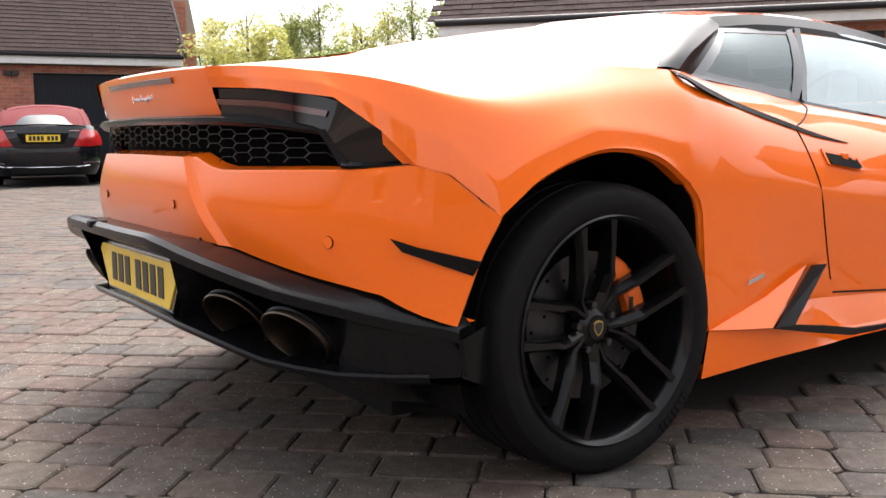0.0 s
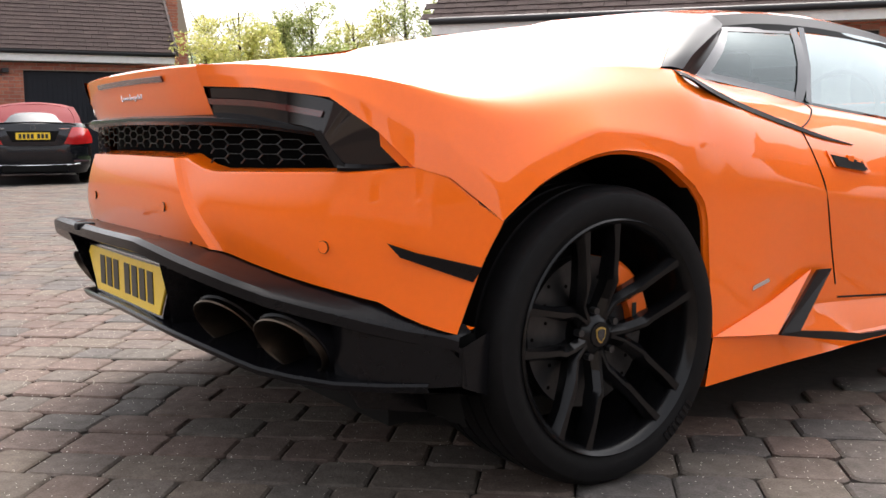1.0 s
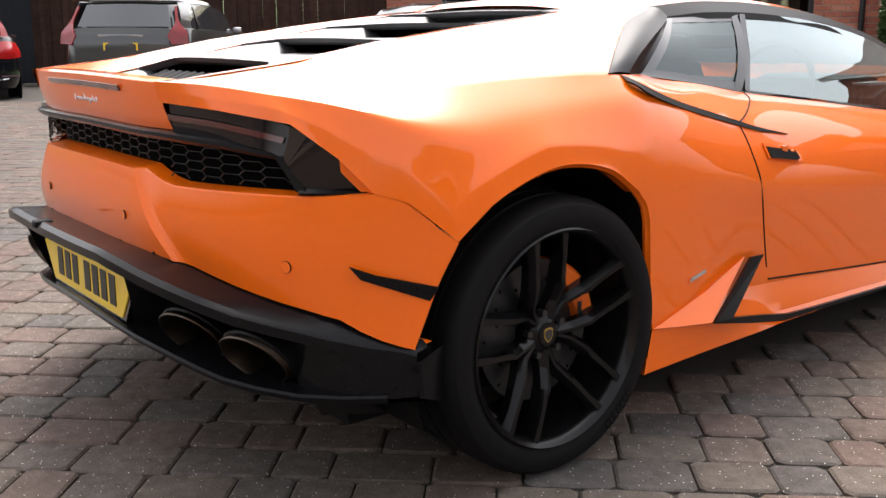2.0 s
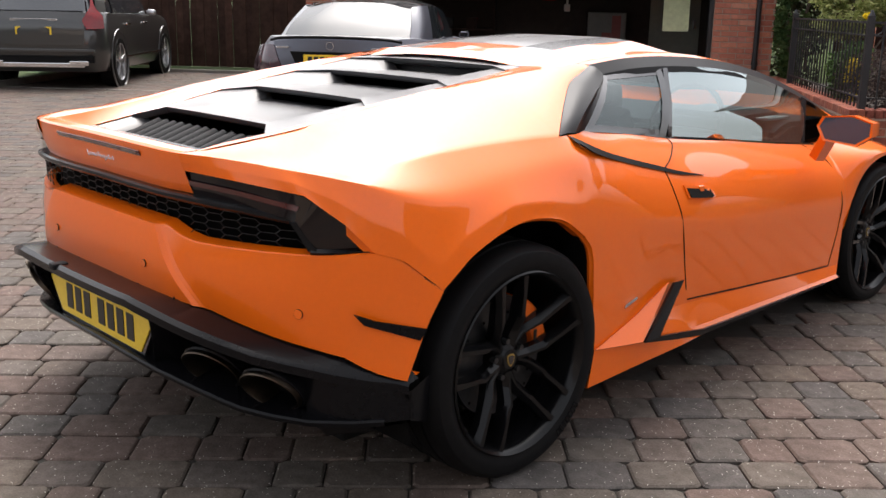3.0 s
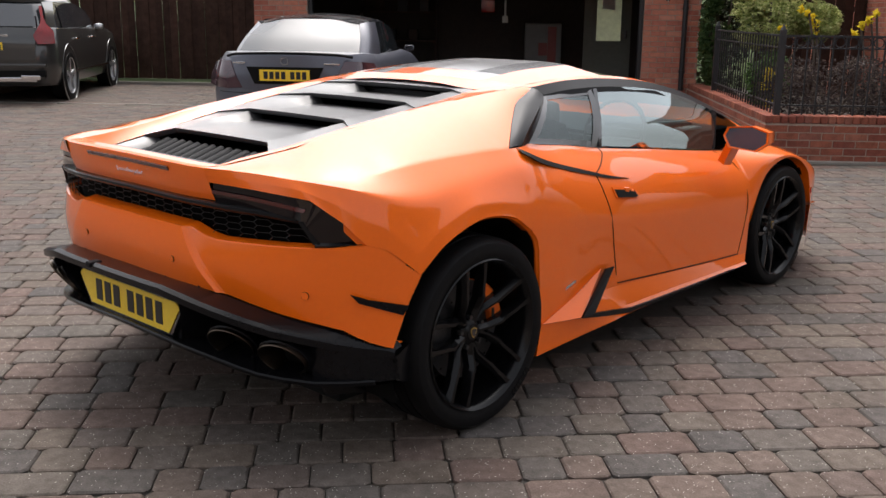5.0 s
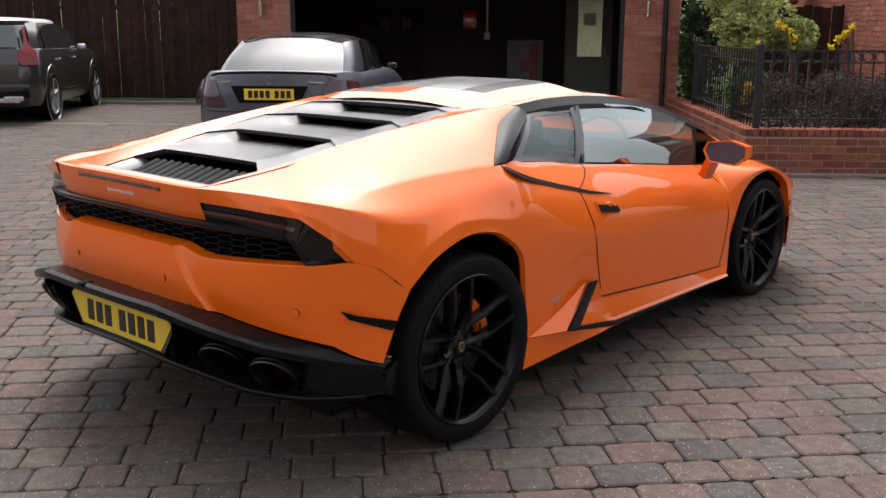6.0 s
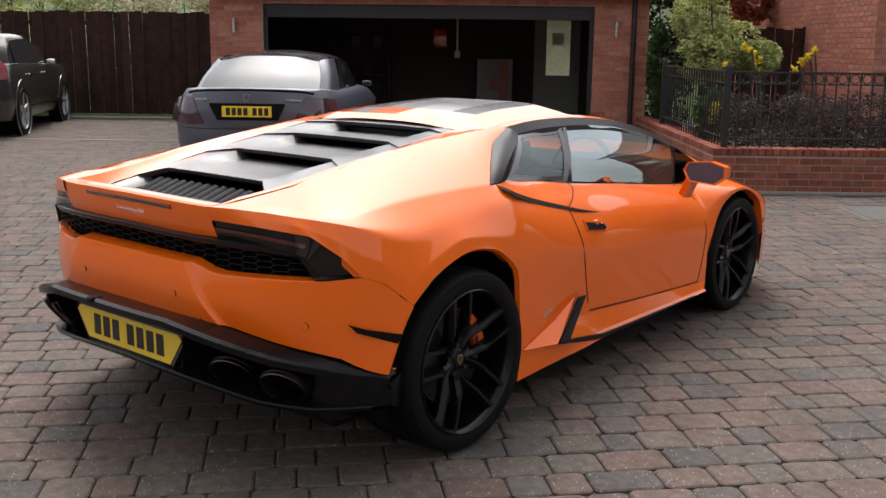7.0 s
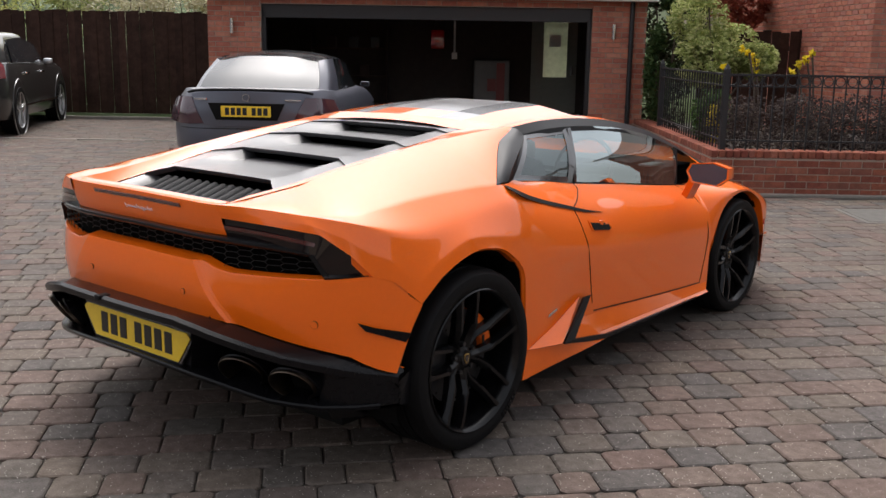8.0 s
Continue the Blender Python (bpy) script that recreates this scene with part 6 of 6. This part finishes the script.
    part("headrest", box((s * .36 - .10, 1.0, .92), (s * .36 + .10, 1.08, 1.06), .035), SEAT, seat, "pale headrest", True)
part("dashboard", prism([(-.66, 1.86, .60), (-.66, 1.88, .82), (-.66, 2.0, .865), (-.66, 2.42, .86), (-.66, 2.5, .60)], (1.32, 0, 0), .02), CABIN, car, "", True)
part("instrument_hood", box((.16, 1.84, .76), (.54, 2.14, .905), .04), CABIN, car, "", True)
sw = part("steering_wheel", lathe([(x, r) for x, r in ((.012, .17), (0, .182), (-.012, .17), (0, .158), (.012, .17))], 36), CABIN, car, "flat-bottomed leather steering wheel", True)
sw.matrix_basis = Matrix.Translation((.36, 1.66, .86)) @ Matrix.Rotation(radians(90), 4, "Z") @ Matrix.Rotation(radians(18), 4, "Y")
part("wheel_boss", box((-.02, -.16, -.02), (.02, .16, .03), .01), CABIN, sw)
part("papers", box((.44, 1.93, .872), (.60, 2.10, .882), .002), WHITE, car, "white papers lying on the dashboard")
part("centre_console", box((-.10, .9, .35), (.10, 1.8, .58), .03), CABIN, car, "", True)
part("cabin_floor", box((-.70, .62, .20), (.70, 2.4, .24)), CABIN, car)
part("rear_cabin_wall", box((-.60, .60, .24), (.60, .64, 1.10)), CABIN, car)
both("door_card", [np.array([[(.702, .66, .925), (.695, 1.4, .842), (.69, 2.1, .782)], [(.80, .66, .6), (.80, 1.4, .6), (.78, 2.1, .55)], [(.80, .66, .25), (.80, 1.4, .25), (.78, 2.1, .25)]])], CABIN)
part("mirror_inside", box((-.1, 1.78, 1.0), (.1, 1.81, 1.06), .01), CABIN, car)

# ---------------- parked vehicles in the yard: own frame, x right, y forward, tail at y = 0 ----------------
GREY_PAINT = mat("matt_grey_paint", (.085, .09, .115), .38, .25, .05, 60, coat=.35, coat_rough=.2)
SUV_LENS = mat("deep_red_lamp_lens", (0.22, 0.006, 0.008), 0.12, 0, 0.25, 25, coat=.4)
SUV_PAINT = mat("dark_grey_metallic_paint", (.04, .041, .040), .3, .3, .05, 300, coat=1.0)
BLACK_PAINT = mat("black_metallic_paint", (.006, .007, .011), .22, .1, .05, 300, coat=.5, spec=.3)
RED_CLOTH = mat("dark_red_hood_cloth", (.15, .010, .014), .85, 0, .15, 90, bump=.2, bump_scale=500)
ALLOY = mat("silver_alloy", (.55, .55, .56), .28, .9, .1, 40)
REAR_GLASS = mat("rear_glass", (.03, .035, .04), .06, 0, .1, 3, coat=1.0, spec=.9)
PALE_GLASS = mat("pale_reflecting_glass", (.035, .045, .055), .2, 0, .1, 3, coat=.10, coat_rough=.1, spec=.22)
SMOKED = mat("smoked_red_lens", (.05, .018, .028), .12, 0, .1, 30, coat=1.0)


def outline(w, y0, y1, p_r, p_f, n=64):
    """A rounded plan outline of half-width w from y0 to y1: flat tail with corner radii set by p_r, rounder nose by p_f."""
    pts = []
    for a in np.linspace(-math.pi / 2, 1.5 * math.pi, n, endpoint=False):
        c, s = math.cos(a), math.sin(a)
        ry, rx = (1.9 / p_r, 1.5 / p_r) if s < 0 else (2.6 / p_f, 1.3 / p_f)
        rx = min(rx, w)
        q = (a + math.pi / 2) / math.pi            # 0 at the tail, 1 at the nose, 2 back
        f = q if q <= 1 else 2 - q
        sgn = 1 if q <= 1 else -1
        if f < .12:
            x, y = (w - rx) * f / .12, y0
        elif f < .38:
            t = (f - .12) / .26 * math.pi / 2
            x, y = w - rx + rx * math.sin(t), y0 + ry * (1 - math.cos(t))
        elif f < .62:
            ryf, ryr = 2.6 / p_f, 1.9 / p_r
            x, y = w, (y0 + ryr) + (y1 - ryf - y0 - ryr) * (f - .38) / .24
        elif f < .88:
            rf, rxf = 2.6 / p_f, min(1.3 / p_f, w)
            t = (f - .62) / .26 * math.pi / 2
            x, y = w - rxf + rxf * math.cos(t), y1 - rf + rf * math.sin(t)
        else:
            rxf = min(1.3 / p_f, w)
            x, y = (w - rxf) * (1 - f) / .12, y1
        pts.append((sgn * x, y))
    return pts


def shell(loops, cap=True):
    """A closed skin through stacked outlines; loops: lists of points (x, y, z)."""
    bm = bmesh.new()
    rings = [[bm.verts.new(p) for p in lp] for lp in loops]
    n = len(rings[0])
    for a, b in zip(rings, rings[1:]):
        for k in range(n):
            bm.faces.new((a[k], a[(k + 1) % n], b[(k + 1) % n], b[k]))
    if cap:
        h = n // 2
        top = rings[-1]
        for k in range(1, h):
            i, j = k, n - k
            q = (top[i], top[(i + 1) % n], top[(j - 1) % n], top[j % n])
            if len(set(q)) == 4:
                bm.faces.new(q)
        bm.faces.new((top[0], top[1], top[n - 1]))
    bmesh.ops.recalc_face_normals(bm, faces=bm.faces)
    return bm


def car_wheel(parent, x, y, r, w, rim, spokes, s):
    wh = part("wheel", lathe([(q * s, rr) for q, rr in ((-w, r * .7), (-w, r * .94), (-w + .03, r), (-.03, r), (0, r * .95), (.004, r * .8), (0, rim))], 40), RUBBER, parent, "", True, 35)
    wh.matrix_basis = Matrix.Translation((x, y, r))
    part("rim", lathe([(q * s, rr) for q, rr in ((0.002, rim), (-.012, rim * .94), (-.09, rim * .9), (-.1, .02))], 40), ALLOY if spokes else RIM, wh, "", True, 35)
    for k in range(spokes):
        a = k * 2 * math.pi / spokes
        part("spoke", box((min(0, -.035 * s), -.022, .03), (max(0, -.035 * s), .022, rim * .95), .006, Matrix.Rotation(a, 4, "X")), ALLOY, wh)
    part("hub", cyl((-.04 * s, 0, 0), (.0, 0, 0), .05, seg=14), ALLOY, wh)
    arch = part("arch_liner", lathe([(q * s, rr) for q, rr in ((-.012, r * .98), (-.010, r + .055), (-.05, r + .06))], 40), MATT, parent)
    arch.matrix_basis = Matrix.Translation((x, y, r))
    return wh


def plate_on(parent, x, y, z, bars, scale=1.0, rot=0.0):
    p = part("number_plate", box((x - .26 * scale, y - .012, z - .056 * scale), (x + .26 * scale, y, z + .056 * scale), .002), PLATE, parent, "yellow number plate with plain black bars")
    for bx in bars:
        part("character_bar", box((x + (bx - .022) * scale, y - .0135, z - .038 * scale), (x + (bx + .022) * scale, y - .011, z + .038 * scale)), PLATE_INK, p)
    return p


BARS7 = [-.195, -.134, -.073, -.012, .083, .144, .205]


def coupe(label, m, paint, roof_mat, roof_z, glass_mat_, lens, red_roof=False):
    """A two-door coupe, 4.5 m long; the tail carries most of the detail."""
    t = thing("coupe_car", label, "car", m)
    L, W = 4.5, .90

    def lp(w, y0, y1, z, zr=None, pr=3.4, pf=3.0):
        return [(x, y, z if zr is None else float(np.interp(y, *zr))) for x, y in outline(w, y0, y1, pr, pf)]

    deck = ([0, .35, .9, 2.9, 3.4, 4.5], [.98, 1.0, .96, .94, .90, .72])
    sh = ([0, .5, 2.5, 3.5, 4.5], [.86, .90, .88, .82, .66])
    body = [lp(W * .93, .12, L - .1, .17), lp(W * .97, .06, L - .04, .26), lp(W, .0, L, .44), lp(W * 1.0, .0, L, .60), lp(W * .99, .03, L - .02, .74), lp(W * .965, .07, L - .06, .84, sh), lp(W * .90, .12, L - .16, .95, deck), lp(W * .80, .20, L - .3, .96, ([0, .35, .9, 2.9, 3.4, 4.5], [.985, 1.01, .98, .96, .93, .76]))]
    part("body", shell(body), paint, t, "", True, 40)
    cab_g = [lp(.68, .75, 3.35, .93, None, 3.0, 2.4), lp(.66, .95, 3.12, 1.06, None, 2.8, 2.4), lp(.60, 1.25, 2.72, 1.24, None, 2.8, 2.5), lp(.55, 1.4, 2.45, roof_z - .10, None, 2.8, 2.6)]
    part("glasshouse", shell(cab_g, False), REAR_GLASS, t, "tinted glasshouse", True, 50)
    rz = roof_z
    top_y = (1.08, 1.5, 2.0, 2.5)
    arc = [(-.56, -.075), (-.42, -.035), (-.2, -.008), (0, 0), (.2, -.008), (.42, -.035), (.56, -.075)]
    part("roof", skin([net([[(x * (1, 1.08, 1.1, 1.08)[i], y - .03 * (1 - (x / .56) ** 2) * (i == 0), rz + dz + (-.045, -.006, 0, -.05)[i]) for x, dz in arc] for i, y in enumerate(top_y)], 3, 5)], thick=.01), roof_mat, t, "", True, 50)
    rg = [[(-.66, .50, .965), (-.34, .42, .972), (0, .40, .975), (.34, .42, .972), (.66, .50, .965)], [(-.625, .78, 1.14), (-.33, .71, 1.16), (0, .69, 1.165), (.33, .71, 1.16), (.625, .78, 1.14)], [(-.56, 1.085, rz - .118), (-.3, 1.065, rz - .064), (0, 1.06, rz - .05), (.3, 1.065, rz - .064), (.56, 1.085, rz - .118)]]
    for s in (1, -1):
        inner = [(s * x, y, z) for x, y, z in (rg[0][4], rg[1][4], rg[2][4])]
        mid = [(s * .755, .66, .945), (s * .712, .93, 1.125), (s * .632, 1.22, rz - .095)]
        outer = [(s * .775, 1.15, .935), (s * .735, 1.28, 1.10), (s * .652, 1.5, rz - .092)]
        part("rear_pillar", skin([net([inner, mid, outer], 5, 5)], thick=.012), paint if not red_roof else roof_mat, t, "", True, 50)
        part("roof_side", skin([net([[(s * .652, 1.5, rz - .092), (s * .665, 2.0, rz - .09), (s * .66, 2.5, rz - .14)], [(s * .60, 1.45, rz - .078), (s * .616, 2.0, rz - .074), (s * .60, 2.5, rz - .125)]], 4, 3)], thick=.01), roof_mat, t, "", True)
    if red_roof:
        part("hood_back", skin([net(rg, 4, 4)], flip=True), roof_mat, t, "red cloth hood", True)
        rg = [[(x * .80, y - .006 + .02 * (i == 0) - .02 * (i == 2), z + (.03, 0, -.07)[i] + .004) for x, y, z in r] for i, r in enumerate(rg)]
    part("rear_window", skin([net(rg, 4, 4)], flip=True), glass_mat_, t, "pale sky-reflecting rear window", True)
    # boot lid, spoiler, lamps, plate recess, bumper
    part("boot_lid", skin([net([[(-.60, .10, .95), (-.3, .0, .975), (0, -.02, .98), (.3, .0, .975), (.60, .10, .95)], [(-.53, .02, .80), (-.3, -.025, .80), (0, -.03, .80), (.3, -.025, .80), (.53, .02, .80)], [(-.45, .0, .64), (-.3, -.015, .63), (0, -.02, .63), (.3, -.015, .63), (.45, .0, .64)]], 4, 4)], thick=-.02, flip=True), paint, t, "", True, 30)
    part("boot_spoiler", tube([(-.66, .16, .965), (-.5, .06, .992), (0, -.02, 1.005), (.5, .06, .992), (.66, .16, .965)], .014, 8, 5), MATT, t, "black boot-lip spoiler", True)
    for s in (1, -1):
        lamp = part("tail_light", skin([net([[(s * .60, .055, .925), (s * .73, .15, .925), (s * .85, .36, .90)], [(s * .53, -.012, .78), (s * .73, .075, .775), (s * .91, .38, .765)], [(s * .46, -.022, .655), (s * .70, .05, .645), (s * .915, .34, .665)]], 4, 4)], thick=(-.012 if s > 0 else .012)), lens, t, "", True, 40)
        part("reflector", box((s * .72 - .12, -.005, .36), (s * .72 + .12, .02, .39), .006), SMOKED, t)
    part("plate_recess", prism([(-.40, -.055, .868), (.40, -.055, .868), (.32, -.05, .695), (-.32, -.05, .695)], (0, .025, 0)), MATT, t)
    plate_on(t, 0, -.058, .785, BARS7)
    ring = part("emblem", lathe([(0, .032), (.006, .034), (.006, .039), (0, .040)], 24), CHROME, t, "round chrome emblem")
    ring.matrix_basis = Matrix.Translation((0, -.050, .926)) @ Matrix.Rotation(radians(-90), 4, "Z")
    part("badge_bar", box((-.55, -.025, .897), (-.42, -.008, .915), .002), CHROME, t)
    part("badge_bar", box((.40, -.03, .898), (.56, -.008, .912), .002), CHROME, t)
    part("bumper_line", tube([(-.88, .40, .61), (-.68, .06, .605), (-.4, -.004, .60), (0, -.006, .60), (.4, -.004, .60), (.68, .06, .605), (.88, .40, .61)], .004, 6, 4), MATT, t)
    part("rear_valance", box((-.5, .01, .20), (.5, .06, .32), .02), MATT, t)
    part("chrome_strip", tube([(-.70, .10, .33), (-.45, .03, .31), (.45, .03, .31), (.70, .10, .33)], .012, 6, 4), CHROME if red_roof else paint, t)
    for s in (1, -1):
        mi = part("door_mirror", box((s * .90 - .06, 2.62, .95), (s * .90 + .06, 2.69, 1.02), .028), paint, t, "", True)
        part("mirror_glass", box((s * .90 - .045, 2.614, .962), (s * .90 + .045, 2.622, 1.008)), BLACK_PAINT, mi)
        part("side_window", skin([net([[(s * .772, 1.17, .935), (s * .775, 2.0, .93), (s * .765, 2.75, .925)], [(s * .655, 1.5, roof_z - .095), (s * .668, 2.0, roof_z - .093), (s * .665, 2.5, roof_z - .145)]], 4, 4)]), REAR_GLASS, t, "", True)
        for y in (.95, 3.65):
            car_wheel(t, s * .905, y, .33, .22, .24, 5, s)
    return t


coupe("matt grey coupe with black roof and smoked lamps", yard(-2.13, 10.25, 0, -2.0), GREY_PAINT, BLACK_PAINT, 1.40, PALE_GLASS, SMOKED)
coupe("black convertible with a closed dark red cloth hood", yard(-10.60, 14.75, 0, 38.0), BLACK_PAINT, RED_CLOTH, 1.38, PALE_GLASS, RED_LAMP, True)


def suv(label, m):
    """A large estate-bodied off-roader, 4.95 m long."""
    t = thing("suv", label, "car", m)
    L, W = 4.85, .97

    def lp(w, y0, y1, z, zr=None, pr=4.5, pf=3.4):
        return [(x, y, z if zr is None else float(np.interp(y, *zr))) for x, y in outline(w, y0, y1, pr, pf)]

    body = [lp(W * .94, .14, L - .1, .26), lp(W * .975, .05, L - .05, .36), lp(W, .0, L, .55), lp(W, .0, L, .75), lp(W * .985, .04, L - .02, .95), lp(W * .95, .10, L - .08, 1.10, ([0, 3.3, 4.0, 4.85], [1.12, 1.08, 1.04, .86])), lp(W * .86, .18, L - .3, 1.12, ([0, 3.3, 4.0, 4.85], [1.14, 1.10, 1.08, .92]))]
    part("body", shell(body), SUV_PAINT, t, "", True, 40)
    gh = [lp(.87, .16, 3.75, 1.09, None, 4.5, 2.8), lp(.84, .24, 3.5, 1.22), lp(.78, .36, 3.05, 1.43, None, 4.5, 3), lp(.74, .45, 2.8, 1.525, None, 4.5, 3)]
    part("glasshouse", shell(gh, False), REAR_GLASS, t, "dark tinted glass", True, 50)
    part("roof", shell([lp(.757, .40, 2.84, 1.50, None, 4.5, 3), lp(.742, .39, 2.76, 1.545, None, 4.5, 3), lp(.68, .44, 2.55, 1.58, None, 4.2, 3), lp(.5, .6, 2.2, 1.602, None, 4, 3)]), SUV_PAINT, t, "", True, 50)
    part("tailgate", skin([net([[(-.70, .10, 1.12), (0, .06, 1.13), (.70, .10, 1.12)], [(-.72, .02, .93), (0, -.03, .94), (.72, .02, .93)], [(-.70, .01, .66), (0, -.03, .66), (.70, .01, .66)]], 5, 4)], thick=-.02, flip=True), SUV_PAINT, t, "", True, 30)
    part("rear_window", skin([net([[(-.70, .13, 1.15), (0, .08, 1.15), (.70, .13, 1.15)], [(-.62, .34, 1.47), (0, .29, 1.485), (.62, .34, 1.47)]], 5, 4)], flip=True), REAR_GLASS, t, "", True)
    for s in (1, -1):
        part("tail_light", skin([net([[(s * .725, .31, 1.45), (s * .760, .33, 1.45)], [(s * .775, .17, 1.23), (s * .83, .19, 1.23)], [(s * .74, .045, 1.10), (s * .945, .16, 1.09)], [(s * .70, .0, 1.01), (s * .968, .13, 1.02)], [(s * .76, -.008, .89), (s * .976, .12, .90)]], 4, 4)], thick=(-.02 if s > 0 else .02)), SUV_LENS, t, "tall red tail light", True, 40)
        part("rear_pillar", skin([net([[(s * .84, .20, 1.12), (s * .88, .62, 1.10)], [(s * .805, .33, 1.345), (s * .825, .70, 1.345)], [(s * .745, .41, 1.51), (s * .762, .95, 1.52)]], 4, 4)], thick=.012), SUV_PAINT, t, "", True)
        part("exhaust_trim", box((s * .62 - .14, -.03, .36), (s * .62 + .14, .0, .43), .01), CHROME, t)
        mi = part("door_mirror", box((s * .97 - .08, 2.95, 1.06), (s * .97 + .08, 3.05, 1.16), .04), ALLOY, t, "bright mirror cap", True)
        part("sill_trim", box((s * .965 - .012, 1.25, .42), (s * .965 + .012, 3.55, .455), .004), CHROME, t)
        for y in (1.35, 2.4):
            part("door_handle", box((s * .975 - .02, y, .93), (s * .975 + .02, y + .2, .96), .008), CHROME, t)
        part("side_window", skin([net([[(s * .885, .95, 1.11), (s * .885, 2.0, 1.11), (s * .875, 3.05, 1.10)], [(s * .775, 1.05, 1.475), (s * .775, 2.0, 1.495), (s * .80, 2.75, 1.395)]], 5, 4)]), REAR_GLASS, t, "", True)
        for y in (.92, 3.90):
            car_wheel(t, s * .975, y, .375, .25, .285, 5, s)
            part("arch_trim", lathe([(0, .43), (.012 * s, .435), (.012 * s, .47), (0, .475)], 40), SUV_PAINT, t, "", True).matrix_basis = Matrix.Translation((s * .962, y, .40))
    plate_on(t, 0, -.035, .86, BARS7)
    part("lettering_bar", box((-.34, -.02, 1.00), (.34, -.012, 1.035), .002), CHROME, t)
    part("bumper_step", box((-.86, -.035, .55), (.86, .04, .60), .012), SUV_PAINT, t)
    part("skid_plate", box((-.70, -.02, .33), (.70, .05, .40), .012), CHROME, t, "satin silver skid plate")
    part("bumper_lower", box((-.84, -.01, .40), (.84, .06, .50), .012), MATT, t)
    return t


suv("dark grey estate off-roader with tall red tail lights", yard(-7.66, 14.60, 0, 10.0))

cover_slab = thing("inspection_cover", "square concrete inspection cover set flush in the paving", "manhole cover", YARD)
part("frame", box((3.70, 8.62, -.012), (4.42, 9.42, .003), .002), mat("dark_cover_frame", (.10, .092, .083), .8, 0, .2, 20), cover_slab)
part("lid", box((3.75, 8.67, .0), (4.37, 9.37, .007), .002), mat("worn_grey_concrete", (.085, .08, .073), .85, 0, .25, 14, bump=.2, bump_scale=150, big=.25), cover_slab, "worn grey lid")

# ---------------- tumbled paving setts, row by row ----------------
PAVE = radians(48.0)
pu, pv = Vector((math.cos(PAVE), math.sin(PAVE), 0)), Vector((-math.sin(PAVE), math.cos(PAVE), 0))
rng = random.Random(11)
YARD_INV = YARD.inverted()


def sett_geometry(lu, lv, h0, tilt):
    """A block with rounded corners and a worn, chamfered top; about 30 triangles."""
    c, e = .017, .007
    foot = [(c, 0), (lu - c, 0), (lu, c), (lu, lv - c), (lu - c, lv), (c, lv), (0, lv - c), (0, c)]
    verts = [(x, y, -.03) for x, y in foot] + [(x, y, h0 - .005) for x, y in foot]
    verts += [(lu / 2 + (x - lu / 2) * (1 - 2 * e / lu), lv / 2 + (y - lv / 2) * (1 - 2 * e / lv), h0 + tilt[0] * (x - lu / 2) + tilt[1] * (y - lv / 2)) for x, y in foot]
    faces = [tuple(range(16, 24))]
    for k in range(8):
        j = (k + 1) % 8
        faces += [(k, j, 8 + j, 8 + k), (8 + k, 8 + j, 16 + j, 16 + k)]
    return verts, faces


def sett_wanted(p):
    q = YARD_INV @ p
    if not (-10.5 < q.x < 7.5 and -3.5 < q.y < (18.9 if -8.3 < q.x < -3.75 else 14.9)) or 14.9 < q.y < 15.06:
        return False
    if q.x > 2.6 and q.y > 10.1:
        return False
    return not (abs(p.x) < .7 and 0 < p.y < 3.2)


all_v, all_f = [], []
near_count = 0
lengths = (.145, .17, .195, .225, .255)
shapes = {}
v = -14.0
while v < 16:
    lv = rng.choice((.14, .16, .168, .172, .176))
    u = -14 + rng.uniform(0, .2)
    while u < 18:
        lu = rng.choice(lengths)
        o = pu * u + pv * v
        mid = o + pu * lu / 2 + pv * lv / 2
        if sett_wanted(mid):
            near_zone = near_count < 300 and ((.95 < mid.x < 2.3 and -.75 < mid.y < 1.55) or (-.7 < mid.x < .95 and -1.75 < mid.y < -.55))
            if near_zone:
                key = (lu, lv, rng.randrange(3))
                if key not in shapes:
                    me = bpy.data.meshes.new("sett")
                    gv, gf = sett_geometry(lu - .0048, lv - .0048, .0, (rng.uniform(-.012, .012), rng.uniform(-.012, .012)))
                    me.from_pydata(gv, [], gf)
                    me.materials.append(SETT_ONE)
                    shapes[key] = me
                ob = new("sett", shapes[key])
                ob.parent = ground
                ob.matrix_basis = Matrix.Translation(o + Vector((0, 0, rng.uniform(-.003, .0015)))) @ Matrix.Rotation(PAVE + rng.uniform(-.008, .008), 4, "Z")
                near_count += 1
            else:
                gv, gf = sett_geometry(lu - .0048, lv - .0048, rng.uniform(-.003, .0015), (rng.uniform(-.012, .012), rng.uniform(-.012, .012)))
                k = len(all_v)
                all_v += [tuple(o + pu * x + pv * y + Vector((0, 0, z))) for x, y, z in gv]
                all_f += [tuple(k + i for i in f) for f in gf]
        u += lu
    v += lv
me = bpy.data.meshes.new("setts")
me.from_pydata(all_v, [], all_f)
me.materials.append(SETT_ALL)
ob = new("setts", me)
ob.parent = ground
tagged(ob, "brown and grey tumbled paving setts", kind="stuff")
